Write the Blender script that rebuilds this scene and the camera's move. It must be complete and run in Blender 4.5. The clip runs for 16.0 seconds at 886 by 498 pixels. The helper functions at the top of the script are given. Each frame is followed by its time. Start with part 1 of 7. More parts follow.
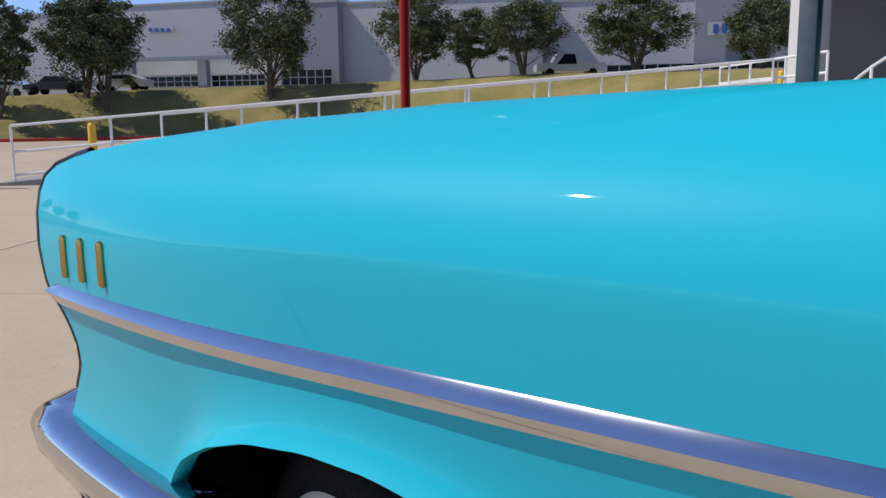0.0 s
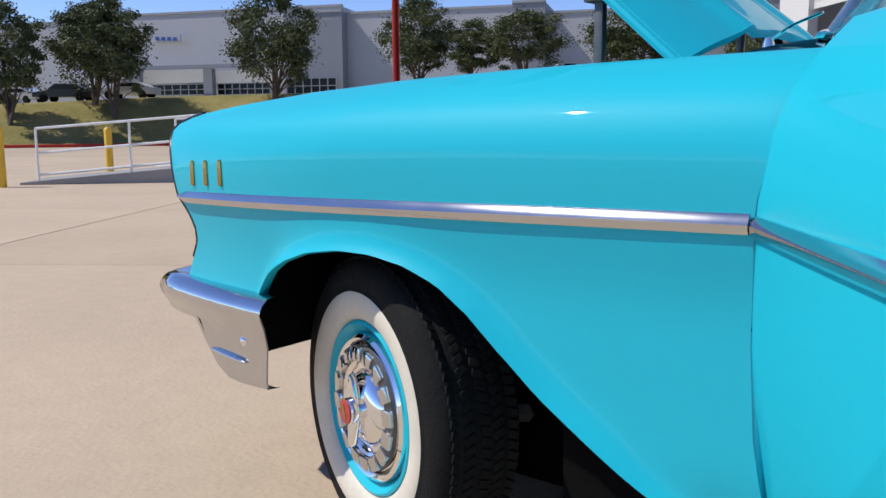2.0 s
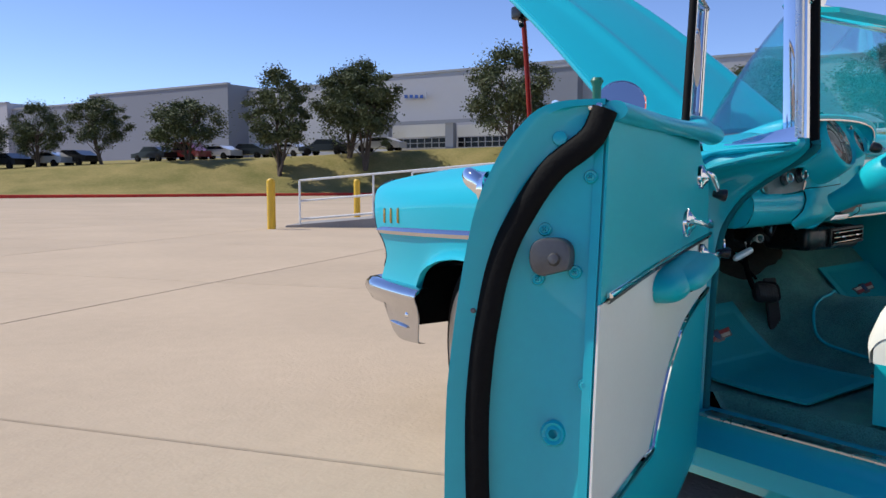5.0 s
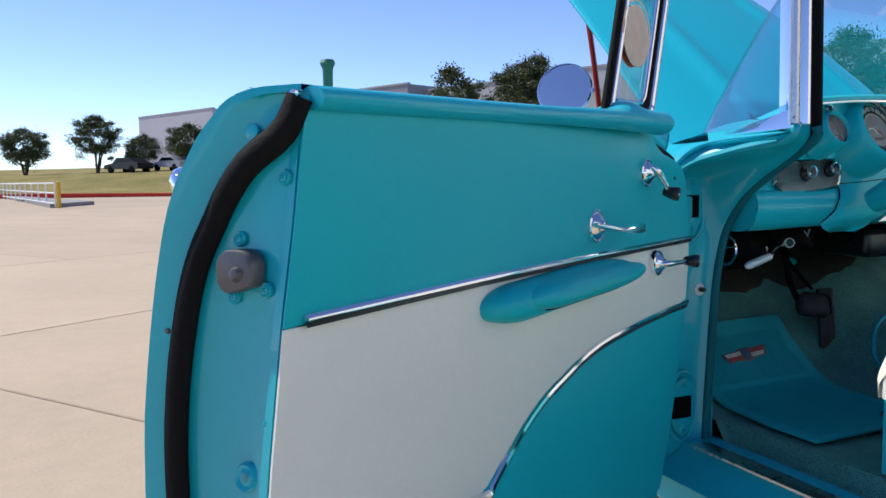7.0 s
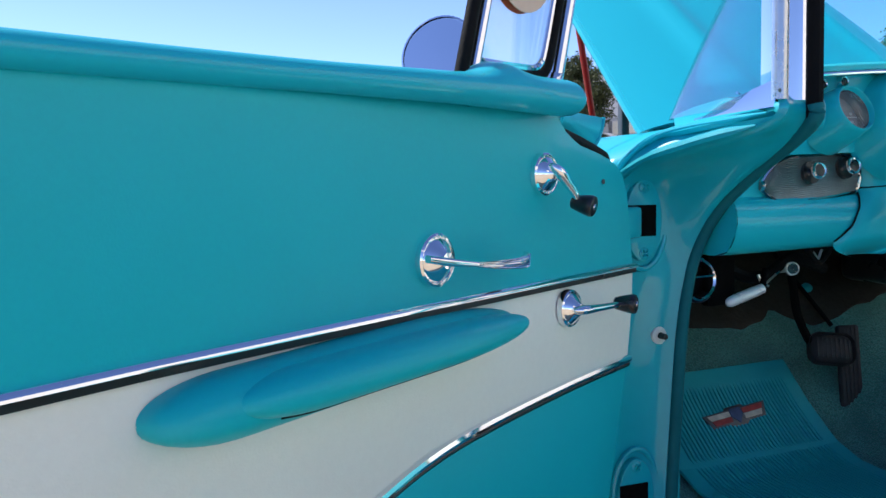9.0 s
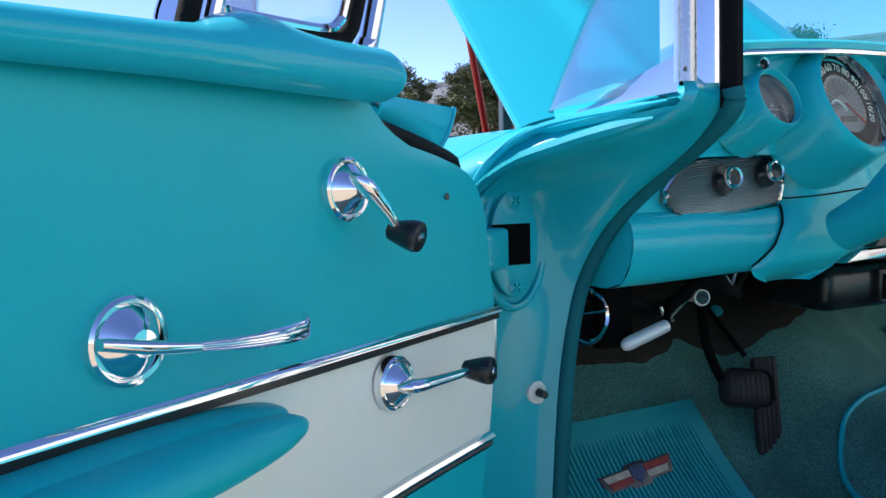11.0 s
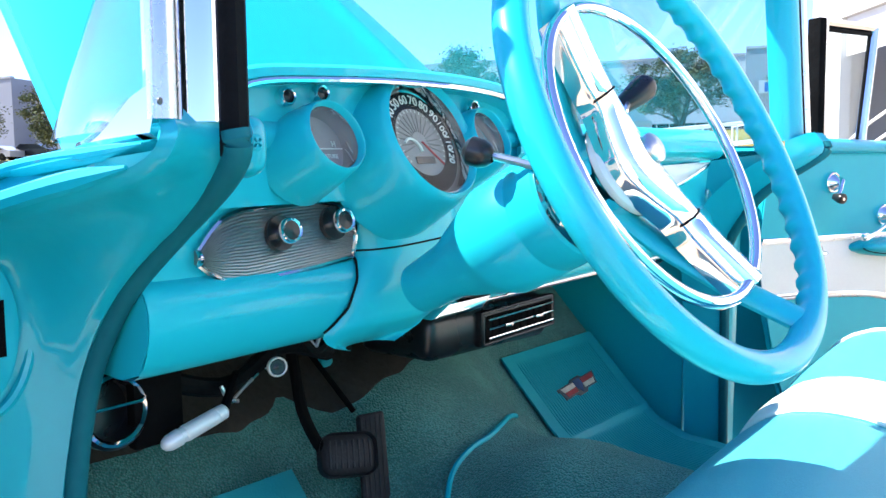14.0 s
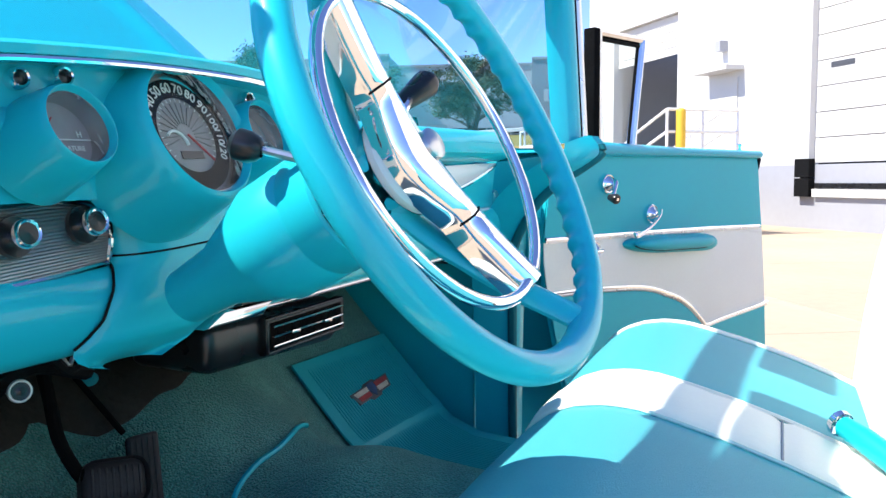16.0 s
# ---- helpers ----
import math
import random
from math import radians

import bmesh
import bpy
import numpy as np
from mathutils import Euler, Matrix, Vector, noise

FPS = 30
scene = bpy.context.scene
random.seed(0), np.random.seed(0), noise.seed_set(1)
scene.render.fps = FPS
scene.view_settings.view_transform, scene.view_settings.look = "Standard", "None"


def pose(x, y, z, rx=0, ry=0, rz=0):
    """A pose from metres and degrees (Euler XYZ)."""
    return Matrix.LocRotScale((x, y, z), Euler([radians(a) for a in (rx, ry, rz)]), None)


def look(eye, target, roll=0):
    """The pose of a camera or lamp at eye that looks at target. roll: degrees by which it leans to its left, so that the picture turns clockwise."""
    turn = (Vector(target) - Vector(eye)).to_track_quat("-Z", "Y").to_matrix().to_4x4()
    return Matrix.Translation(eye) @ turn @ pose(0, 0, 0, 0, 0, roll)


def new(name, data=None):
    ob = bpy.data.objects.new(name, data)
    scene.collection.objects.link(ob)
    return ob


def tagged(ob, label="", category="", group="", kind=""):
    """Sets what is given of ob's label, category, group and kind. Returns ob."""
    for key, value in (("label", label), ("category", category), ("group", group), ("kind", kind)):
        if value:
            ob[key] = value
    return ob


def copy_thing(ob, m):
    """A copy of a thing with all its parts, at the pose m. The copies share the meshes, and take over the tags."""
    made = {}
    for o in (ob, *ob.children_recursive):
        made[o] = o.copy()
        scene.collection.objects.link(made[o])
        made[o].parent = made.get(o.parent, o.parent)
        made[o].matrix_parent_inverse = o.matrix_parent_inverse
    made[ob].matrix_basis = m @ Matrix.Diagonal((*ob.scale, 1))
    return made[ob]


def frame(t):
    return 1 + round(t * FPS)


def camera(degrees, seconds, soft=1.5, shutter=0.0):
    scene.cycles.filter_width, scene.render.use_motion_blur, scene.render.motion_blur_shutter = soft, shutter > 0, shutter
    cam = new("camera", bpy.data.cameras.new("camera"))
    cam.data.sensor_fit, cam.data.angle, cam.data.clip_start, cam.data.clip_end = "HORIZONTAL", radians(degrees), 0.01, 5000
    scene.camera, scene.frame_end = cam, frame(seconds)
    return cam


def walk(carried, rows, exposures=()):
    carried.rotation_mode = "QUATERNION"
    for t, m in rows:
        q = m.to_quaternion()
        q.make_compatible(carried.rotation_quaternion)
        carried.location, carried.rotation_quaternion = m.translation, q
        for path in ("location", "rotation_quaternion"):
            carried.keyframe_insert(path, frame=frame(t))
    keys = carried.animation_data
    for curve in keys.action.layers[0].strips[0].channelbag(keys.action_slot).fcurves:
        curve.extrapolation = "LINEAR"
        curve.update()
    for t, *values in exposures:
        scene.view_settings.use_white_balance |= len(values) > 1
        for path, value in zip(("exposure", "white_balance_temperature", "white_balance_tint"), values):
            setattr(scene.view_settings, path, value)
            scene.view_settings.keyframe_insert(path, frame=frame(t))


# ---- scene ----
cam = camera(57.0, 16.0)
PATH = [
    (0, (0.617, -0.533, 1.043), (-0.597, 1.026, 0.733), -0.5),
    (0.5, (0.777, -0.68, 1.004), (-0.446, 0.875, 0.707), -0.8),
    (1, (0.897, -0.829, 0.977), (-0.325, 0.728, 0.687), -0.4),
    (1.5, (1.046, -0.993, 0.966), (-0.175, 0.564, 0.677), -0.3),
    (2, (1.217, -1.172, 0.956), (-0.004, 0.385, 0.668), -0.3),
    (2.5, (1.375, -1.339, 0.959), (0.144, 0.222, 0.736), -0.3),
    (3, (1.566, -1.52, 0.945), (0.307, 0.025, 0.774), -0.3),
    (3.5, (1.713, -1.627, 0.939), (0.408, -0.119, 0.785), -0.5),
    (4, (1.935, -1.753, 0.957), (0.527, -0.340, 0.805), -0.2),
    (4.2, (2.030, -1.798, 0.965), (0.575, -0.435, 0.811), -0.2),
    (6.3, (2.723, -1.431, 1.022), (0.942, -0.538, 0.851), -0.6),
    (6.5, (2.674, -1.356, 1.009), (0.879, -0.49, 0.84), -0.8),
    (7, (2.538, -1.176, 0.997), (0.704, -0.396, 0.825), -0.7),
    (7.5, (2.412, -1.019, 0.986), (0.556, -0.293, 0.82), -0.8),
    (8, (2.249, -0.854, 0.997), (0.389, -0.141, 0.82), -0.8),
    (8.2, (2.26, -0.811, 0.996), (0.382, -0.142, 0.829), -0.8),
    (10.3, (1.935, -0.496, 0.996), (0.094, 0.27, 0.833), -1.4),
    (10.5, (1.921, -0.476, 1.001), (0.093, 0.32, 0.835), -1.3),
    (11, (1.891, -0.419, 1.01), (0.099, 0.451, 0.839), -1.2),
    (11.5, (1.835, -0.336, 1.019), (0.098, 0.638, 0.836), -1.0),
    (12, (1.806, -0.251, 1.029), (0.128, 0.822, 0.852), -1.0),
    (12.5, (1.804, -0.197, 1.034), (0.192, 0.975, 0.861), -1.0),
    (13, (1.804, -0.168, 1.045), (0.266, 1.099, 0.874), -0.9),
    (13.5, (1.797, -0.152, 1.05), (0.357, 1.226, 0.883), -1.0),
    (14, (1.796, -0.139, 1.056), (0.458, 1.339, 0.888), -0.7),
    (14.5, (1.791, -0.133, 1.069), (0.567, 1.439, 0.902), -0.6),
    (15, (1.793, -0.12, 1.078), (0.679, 1.533, 0.91), -0.4),
    (15.5, (1.792, -0.104, 1.074), (0.784, 1.616, 0.909), -0.8),
    (16, (1.783, -0.083, 1.051), (0.843, 1.674, 0.883), -0.4),
]
walk(cam, [(t, look(eye, target, roll)) for t, eye, target, roll in PATH], [(0.0, 0.04), (1.0, 0.06), (2.5, 0.30), (4.0, 0.25), (6.3, 0.24), (7.2, 0.50), (8.2, 0.72), (10.3, 0.84), (11.0, 0.95), (12.0, 1.2), (12.5, 1.36), (13.0, 1.56), (13.5, 1.68), (14.0, 1.85), (14.5, 1.85), (15.0, 1.7), (16.0, 1.25)])

# ---- light ----
SUN_AZ = math.atan2(-0.78, -0.63)
SUN_EL = radians(51)
world = bpy.data.worlds.new("world")
scene.world = world
world.use_nodes = True
wn = world.node_tree.nodes
sky = wn.new("ShaderNodeTexSky")
sky.sky_type = "NISHITA"
sky.sun_disc = False
sky.sun_elevation = SUN_EL
sky.sun_rotation = SUN_AZ
sky.air_density, sky.dust_density, sky.ozone_density = 0.85, 0.02, 4.0
sky.altitude = 2000.0
wn["Background"].inputs[1].default_value = 0.15
tone = wn.new("ShaderNodeHueSaturation")
tone.inputs["Hue"].default_value = 0.512
tone.inputs["Saturation"].default_value = 1.05
world.node_tree.links.new(sky.outputs[0], tone.inputs["Color"])
world.node_tree.links.new(tone.outputs[0], wn["Background"].inputs[0])
sun = new("sun", bpy.data.lights.new("sun", "SUN"))
sun.data.energy = 3.7
sun.data.angle = radians(0.53)
sun.data.color = (1.0, 0.955, 0.88)
to_sun = Vector((math.sin(SUN_AZ) * math.cos(SUN_EL), math.cos(SUN_AZ) * math.cos(SUN_EL), math.sin(SUN_EL)))
sun.matrix_world = look((0, 0, 30), Vector((0, 0, 30)) - to_sun)


# ---- materials ----
def material(name, color, rough=0.5, metal=0.0, coat=0.0, vary=0.06, scale=6.0, fine=60.0, bump=0.0, bump_scale=120.0, spec=0.5, island=0.0, rnd=0.0, dark=None, rough_vary=0.05, sheen=0.0):
    m = bpy.data.materials.new(name)
    m.use_nodes = True
    nt = m.node_tree
    b = nt.nodes["Principled BSDF"]
    tc = nt.nodes.new("ShaderNodeTexCoord")
    n1 = nt.nodes.new("ShaderNodeTexNoise")
    n1.inputs["Scale"].default_value = scale
    n1.inputs["Detail"].default_value = 6
    n2 = nt.nodes.new("ShaderNodeTexNoise")
    n2.inputs["Scale"].default_value = fine
    n2.inputs["Detail"].default_value = 4
    for n in (n1, n2):
        nt.links.new(tc.outputs["Object"], n.inputs["Vector"])
    mix = nt.nodes.new("ShaderNodeMath")
    mix.operation = "MULTIPLY_ADD"
    nt.links.new(n2.outputs[0], mix.inputs[0])
    mix.inputs[1].default_value = 0.45
    nt.links.new(n1.outputs[0], mix.inputs[2])
    ramp = nt.nodes.new("ShaderNodeValToRGB")
    ramp.color_ramp.elements[0].position, ramp.color_ramp.elements[1].position = 0.45, 1.0
    lo = dark or tuple(c * (1 - vary) for c in color)
    hi = tuple(min(1.0, c * (1 + vary)) for c in color)
    ramp.color_ramp.elements[0].color = (*lo, 1)
    ramp.color_ramp.elements[1].color = (*hi, 1)
    nt.links.new(mix.outputs[0], ramp.inputs[0])
    last = ramp.outputs[0]
    for kind, amount in (("island", island), ("object", rnd)):
        if amount:
            if kind == "island":
                src = nt.nodes.new("ShaderNodeNewGeometry").outputs["Random Per Island"]
            else:
                src = nt.nodes.new("ShaderNodeObjectInfo").outputs["Random"]
            mr = nt.nodes.new("ShaderNodeMapRange")
            mr.inputs[3].default_value, mr.inputs[4].default_value = 1 - amount, 1 + amount
            nt.links.new(src, mr.inputs[0])
            hsv = nt.nodes.new("ShaderNodeHueSaturation")
            nt.links.new(mr.outputs[0], hsv.inputs["Value"])
            nt.links.new(last, hsv.inputs["Color"])
            last = hsv.outputs[0]
    nt.links.new(last, b.inputs["Base Color"])
    b.inputs["Metallic"].default_value = metal
    b.inputs["Specular IOR Level"].default_value = spec
    b.inputs["Coat Weight"].default_value = coat
    b.inputs["Coat Roughness"].default_value = 0.02
    b.inputs["Sheen Weight"].default_value = sheen
    rr = nt.nodes.new("ShaderNodeMapRange")
    rr.inputs[3].default_value, rr.inputs[4].default_value = max(0.0, rough - rough_vary), min(1.0, rough + rough_vary)
    nt.links.new(n1.outputs[0], rr.inputs[0])
    nt.links.new(rr.outputs[0], b.inputs["Roughness"])
    if bump:
        n3 = nt.nodes.new("ShaderNodeTexNoise")
        n3.inputs["Scale"].default_value = bump_scale
        n3.inputs["Detail"].default_value = 5
        nt.links.new(tc.outputs["Object"], n3.inputs["Vector"])
        bp = nt.nodes.new("ShaderNodeBump")
        bp.inputs["Strength"].default_value = bump
        bp.inputs["Distance"].default_value = 0.01
        nt.links.new(n3.outputs[0], bp.inputs["Height"])
        nt.links.new(bp.outputs[0], b.inputs["Normal"])
    return m


def glass_material(name, color=(0.93, 0.97, 0.96), rough=0.0, base=0.045, edge=0.75):
    m = bpy.data.materials.new(name)
    m.use_nodes = True
    nt = m.node_tree
    nt.nodes.remove(nt.nodes["Principled BSDF"])
    tr = nt.nodes.new("ShaderNodeBsdfTransparent")
    tr.inputs[0].default_value = (*color, 1)
    gl = nt.nodes.new("ShaderNodeBsdfGlossy")
    gl.inputs["Roughness"].default_value = rough
    lw = nt.nodes.new("ShaderNodeLayerWeight")
    lw.inputs["Blend"].default_value = 0.5
    pw = nt.nodes.new("ShaderNodeMath")
    pw.operation = "POWER"
    pw.inputs[1].default_value = 3.0
    nt.links.new(lw.outputs["Facing"], pw.inputs[0])
    fr = nt.nodes.new("ShaderNodeMath")
    fr.operation = "MULTIPLY_ADD"
    fr.inputs[1].default_value, fr.inputs[2].default_value = edge, base
    nt.links.new(pw.outputs[0], fr.inputs[0])
    mx = nt.nodes.new("ShaderNodeMixShader")
    nt.links.new(fr.outputs[0], mx.inputs[0])
    nt.links.new(tr.outputs[0], mx.inputs[1])
    nt.links.new(gl.outputs[0], mx.inputs[2])
    nt.links.new(mx.outputs[0], nt.nodes["Material Output"].inputs[0])
    return m


M_PAINT = material("turquoise_paint", (0.012, 0.435, 0.552), 0.5, coat=0.5, vary=0.015, scale=2.0, fine=400, rough_vary=0.02, spec=0.1)
# Body turquoise again, greener and lighter to offset the blue shade inside.
M_DASH = material("turquoise_paint_shade_offset", (0.012, 0.53, 0.61), 0.4, coat=0.4, vary=0.02, scale=3.0, fine=300, rough_vary=0.03, spec=0.2)
M_JAMB = material("turquoise_jamb_paint", (0.005, 0.43, 0.505), 0.4, coat=0.6, spec=0.3, vary=0.06, scale=5.0, fine=60, bump=0.05, bump_scale=40)
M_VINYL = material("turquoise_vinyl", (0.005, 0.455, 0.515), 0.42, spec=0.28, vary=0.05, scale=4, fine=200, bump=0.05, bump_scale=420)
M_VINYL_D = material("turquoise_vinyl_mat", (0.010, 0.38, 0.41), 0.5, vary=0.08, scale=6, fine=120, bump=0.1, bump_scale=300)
M_WHITE_V = material("white_vinyl", (0.85, 0.84, 0.75), 0.45, vary=0.04, scale=3, fine=120, bump=0.1, bump_scale=380)
M_CHROME = material("chrome", (0.86, 0.86, 0.87), 0.05, metal=1.0, vary=0.02, scale=8, rough_vary=0.03)
# Chrome copy with a darker base, so that its reflections come out dimmer.
M_BUMPER = material("dimmed_chrome", (0.60, 0.60, 0.61), 0.10, metal=1.0, vary=0.06, scale=6, rough_vary=0.04)
M_STEEL = material("brushed_aluminium", (0.62, 0.62, 0.62), 0.28, metal=1.0, vary=0.08, scale=20, fine=300)
M_MESH = material("dark_ribbed_aluminium", (0.40, 0.39, 0.38), 0.42, metal=1.0, vary=0.15, scale=20, fine=300)
# Pale part-metal silver: the dash insert's bright sky reflection is put into the colour.
M_SILVER = material("silver_painted_bright", (0.80, 0.80, 0.79), 0.35, metal=0.25, vary=0.05, scale=10, fine=200)
M_GOLD = material("gold_anodised_trim", (0.46, 0.33, 0.12), 0.25, metal=1.0, vary=0.05)
M_BLACK = material("black_rubber", (0.007, 0.007, 0.007), 0.7, spec=0.1, vary=0.25, scale=15, fine=120, bump=0.15, bump_scale=150)
M_BLACKP = material("black_plastic", (0.012, 0.012, 0.013), 0.28, vary=0.1)
# Undercoat black without sheen; the same black also stands in for shaded hollows.
M_DARK = material("undercoat_and_shade_black", (0.005, 0.005, 0.005), 0.9, spec=0.05, vary=0.3, scale=12, bump=0.3, bump_scale=60)
M_TYRE = material("tyre_rubber", (0.009, 0.009, 0.009), 0.85, spec=0.2, vary=0.3, scale=14, fine=90, bump=0.25, bump_scale=120)
M_WWALL = material("whitewall_rubber", (0.62, 0.57, 0.47), 0.6, vary=0.08, scale=9, fine=60, bump=0.05)


def carpet_material(name, low, high):
    """Loop pile: small cells, dark between the loops."""
    m = bpy.data.materials.new(name)
    m.use_nodes = True
    nt = m.node_tree
    b = nt.nodes["Principled BSDF"]
    tc = nt.nodes.new("ShaderNodeTexCoord")
    wob = nt.nodes.new("ShaderNodeTexNoise")
    wob.inputs["Scale"].default_value = 9.0
    wob.inputs["Detail"].default_value = 5
    vor = nt.nodes.new("ShaderNodeTexVoronoi")
    vor.inputs["Scale"].default_value = 290.0
    for n in (wob, vor):
        nt.links.new(tc.outputs["Object"], n.inputs["Vector"])
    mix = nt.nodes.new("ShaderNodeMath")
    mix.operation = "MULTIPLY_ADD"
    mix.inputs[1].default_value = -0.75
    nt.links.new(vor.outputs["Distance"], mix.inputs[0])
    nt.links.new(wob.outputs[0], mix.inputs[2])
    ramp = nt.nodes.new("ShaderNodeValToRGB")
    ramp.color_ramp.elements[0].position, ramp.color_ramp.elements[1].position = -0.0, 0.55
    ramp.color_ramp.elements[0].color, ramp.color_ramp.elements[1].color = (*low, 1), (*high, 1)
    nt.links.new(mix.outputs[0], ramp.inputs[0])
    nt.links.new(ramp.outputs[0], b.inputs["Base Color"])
    b.inputs["Roughness"].default_value = 0.95
    b.inputs["Specular IOR Level"].default_value = 0.1
    b.inputs["Sheen Weight"].default_value = 0.2
    bp = nt.nodes.new("ShaderNodeBump")
    bp.invert = True
    bp.inputs["Strength"].default_value = 0.9
    bp.inputs["Distance"].default_value = 0.006
    nt.links.new(vor.outputs["Distance"], bp.inputs["Height"])
    nt.links.new(bp.outputs[0], b.inputs["Normal"])
    return m


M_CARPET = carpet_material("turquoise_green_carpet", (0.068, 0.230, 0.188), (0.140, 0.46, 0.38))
M_FELT = material("brown_grey_felt", (0.050, 0.042, 0.034), 1.0, spec=0.05, vary=0.3, scale=9, fine=90, bump=0.5, bump_scale=70)
M_RED = material("red_paint", (0.42, 0.012, 0.012), 0.35, vary=0.1)
M_ORANGE = material("beige_sticker", (0.72, 0.50, 0.38), 0.5, vary=0.1, scale=40)
M_STICKRED = material("red_orange_sticker_face", (0.72, 0.10, 0.03), 0.5, vary=0.12, scale=40)
M_BLUE = material("blue_enamel", (0.03, 0.09, 0.35), 0.3, vary=0.05)
M_IVORY = material("white_plastic", (0.78, 0.77, 0.70), 0.35, vary=0.04)
M_GREY = material("grey_metal", (0.12, 0.12, 0.12), 0.45, metal=0.6, vary=0.2, scale=30, fine=200)
M_GREENROD = material("green_painted_rod", (0.02, 0.16, 0.10), 0.45, vary=0.1)
M_DIAL = material("grey_dial", (0.31, 0.28, 0.265), 0.55, spec=0.12, vary=0.1, scale=30)
M_DIALBK = material("black_dial_band", (0.010, 0.010, 0.011), 0.55, spec=0.1, vary=0.1)
M_CONC = material("concrete_paving", (0.475, 0.375, 0.268), 0.88, vary=0.10, scale=0.55, fine=9.0, bump=0.35, bump_scale=45, rnd=0.035, spec=0.25)
M_CONC2 = material("grey_concrete", (0.30, 0.29, 0.28), 0.9, vary=0.14, scale=1.5, fine=20, bump=0.3, bump_scale=40, spec=0.2)
M_ASPH = material("pale_concrete_yard", (0.445, 0.355, 0.258), 0.9, vary=0.12, scale=0.12, fine=2.5, bump=0.2, bump_scale=20, spec=0.2)
M_GRASS = material("dry_lawn", (0.33, 0.26, 0.105), 0.95, vary=0.0, scale=0.35, fine=5.0, bump=0.6, bump_scale=9, dark=(0.15, 0.145, 0.045), spec=0.1)
M_LEAF = material("tree_leaves", (0.085, 0.104, 0.042), 0.6, vary=0.3, scale=1.5, fine=8, island=0.28, spec=0.3)
M_BARK = material("tree_bark", (0.10, 0.075, 0.055), 0.9, vary=0.3, scale=6, fine=30, bump=0.5, bump_scale=20)
M_WALLW = material("white_tilt_wall_panels", (0.47, 0.465, 0.49), 0.85, vary=0.03, scale=0.2, fine=2, spec=0.2)
M_WALLG = material("grey_tilt_wall_panels", (0.27, 0.28, 0.315), 0.85, vary=0.03, scale=0.2, fine=2, spec=0.2)
M_DOCKW = material("white_dock_wall", (0.60, 0.585, 0.555), 0.8, vary=0.03, scale=0.6, fine=6, bump=0.05, bump_scale=30, spec=0.2)
M_DOCKG = material("pale_grey_dock_base", (0.36, 0.365, 0.39), 0.8, vary=0.05, scale=0.8, fine=8, spec=0.2)
M_RAIL = material("white_rail_paint", (0.78, 0.78, 0.76), 0.45, vary=0.05, scale=5)
M_YELLOW = material("yellow_bollard_paint", (0.72, 0.44, 0.03), 0.5, vary=0.1, scale=4, fine=40)
M_REDK = material("red_kerb_paint", (0.58, 0.035, 0.02), 0.7, vary=0.15, scale=1, fine=6)
M_ROCK = material("pale_limestone_rubble", (0.55, 0.52, 0.46), 0.9, vary=0.2, scale=4, fine=20, bump=0.4, bump_scale=20, island=0.2)
M_WINDARK = material("dark_window_glass", (0.012, 0.014, 0.018), 0.12, spec=0.15, vary=0.1)
M_SILVERC = material("silver_car_paint", (0.55, 0.55, 0.56), 0.3, coat=0.8, vary=0.02)
M_BLACKC = material("black_car_paint", (0.010, 0.010, 0.012), 0.3, coat=0.25, spec=0.25, vary=0.05)
M_REDC = material("dark_red_car_paint", (0.22, 0.02, 0.02), 0.3, coat=0.8, vary=0.05)
M_BROWN = material("brown_pasteboard", (0.28, 0.16, 0.07), 0.8, vary=0.2, scale=20)
# Near-black bay walls: the missing light indoors is put into their colour.
M_DOCKIN = material("dock_bay_painted_shade", (0.05, 0.045, 0.04), 0.9, vary=0.1)
M_MIRROR = material("mirror_silver", (0.92, 0.92, 0.93), 0.0, metal=1.0, vary=0.0, rough_vary=0.0)
M_SEAM = material("grey_stitching", (0.30, 0.31, 0.33), 0.7, vary=0.1)
M_EMB_RED = material("worn_red_enamel", (0.40, 0.05, 0.042), 0.5, vary=0.2, scale=60)
M_EMB_PALE = material("worn_pale_enamel", (0.58, 0.50, 0.40), 0.5, vary=0.2, scale=60)
M_EMB_BLUE = material("worn_blue_enamel", (0.05, 0.08, 0.17), 0.5, vary=0.2, scale=60)
M_GLASS = glass_material("clear_glass")
M_DIALRAY = material("grey_dial_rays", (0.21, 0.19, 0.18), 0.55, spec=0.12, vary=0.1)
M_LENS = glass_material("coated_dial_glass", (0.97, 0.98, 0.98), 0.02, 0.008, 0.25)
M_SEATV = material("pale_turquoise_seat_vinyl", (0.070, 0.40, 0.455), 0.45, spec=0.3, vary=0.05, scale=4, fine=200, bump=0.14, bump_scale=420)
M_PEDAL = material("worn_pedal_rubber", (0.035, 0.031, 0.031), 0.6, spec=0.25, vary=0.25, scale=20, fine=160, bump=0.12, bump_scale=200)
M_TINT = glass_material("green_tinted_glass", (0.79, 0.92, 0.965))


# ---- mesh helpers ----
def mesh(name, verts, faces, mat, parent=None, label="", smooth=True, angle=38, fix=True):
    me = bpy.data.meshes.new(name)
    me.from_pydata([tuple(v) for v in verts], [], faces)
    if fix:
        bm = bmesh.new()
        bm.from_mesh(me)
        bmesh.ops.recalc_face_normals(bm, faces=bm.faces)
        bm.to_mesh(me)
        bm.free()
    if smooth:
        me.shade_smooth()
        me.set_sharp_from_angle(angle=radians(angle))
    if mat:
        me.materials.append(mat)
    ob = new(name, me)
    if parent:
        ob.parent = parent
    if label:
        ob["label"] = label
    return ob


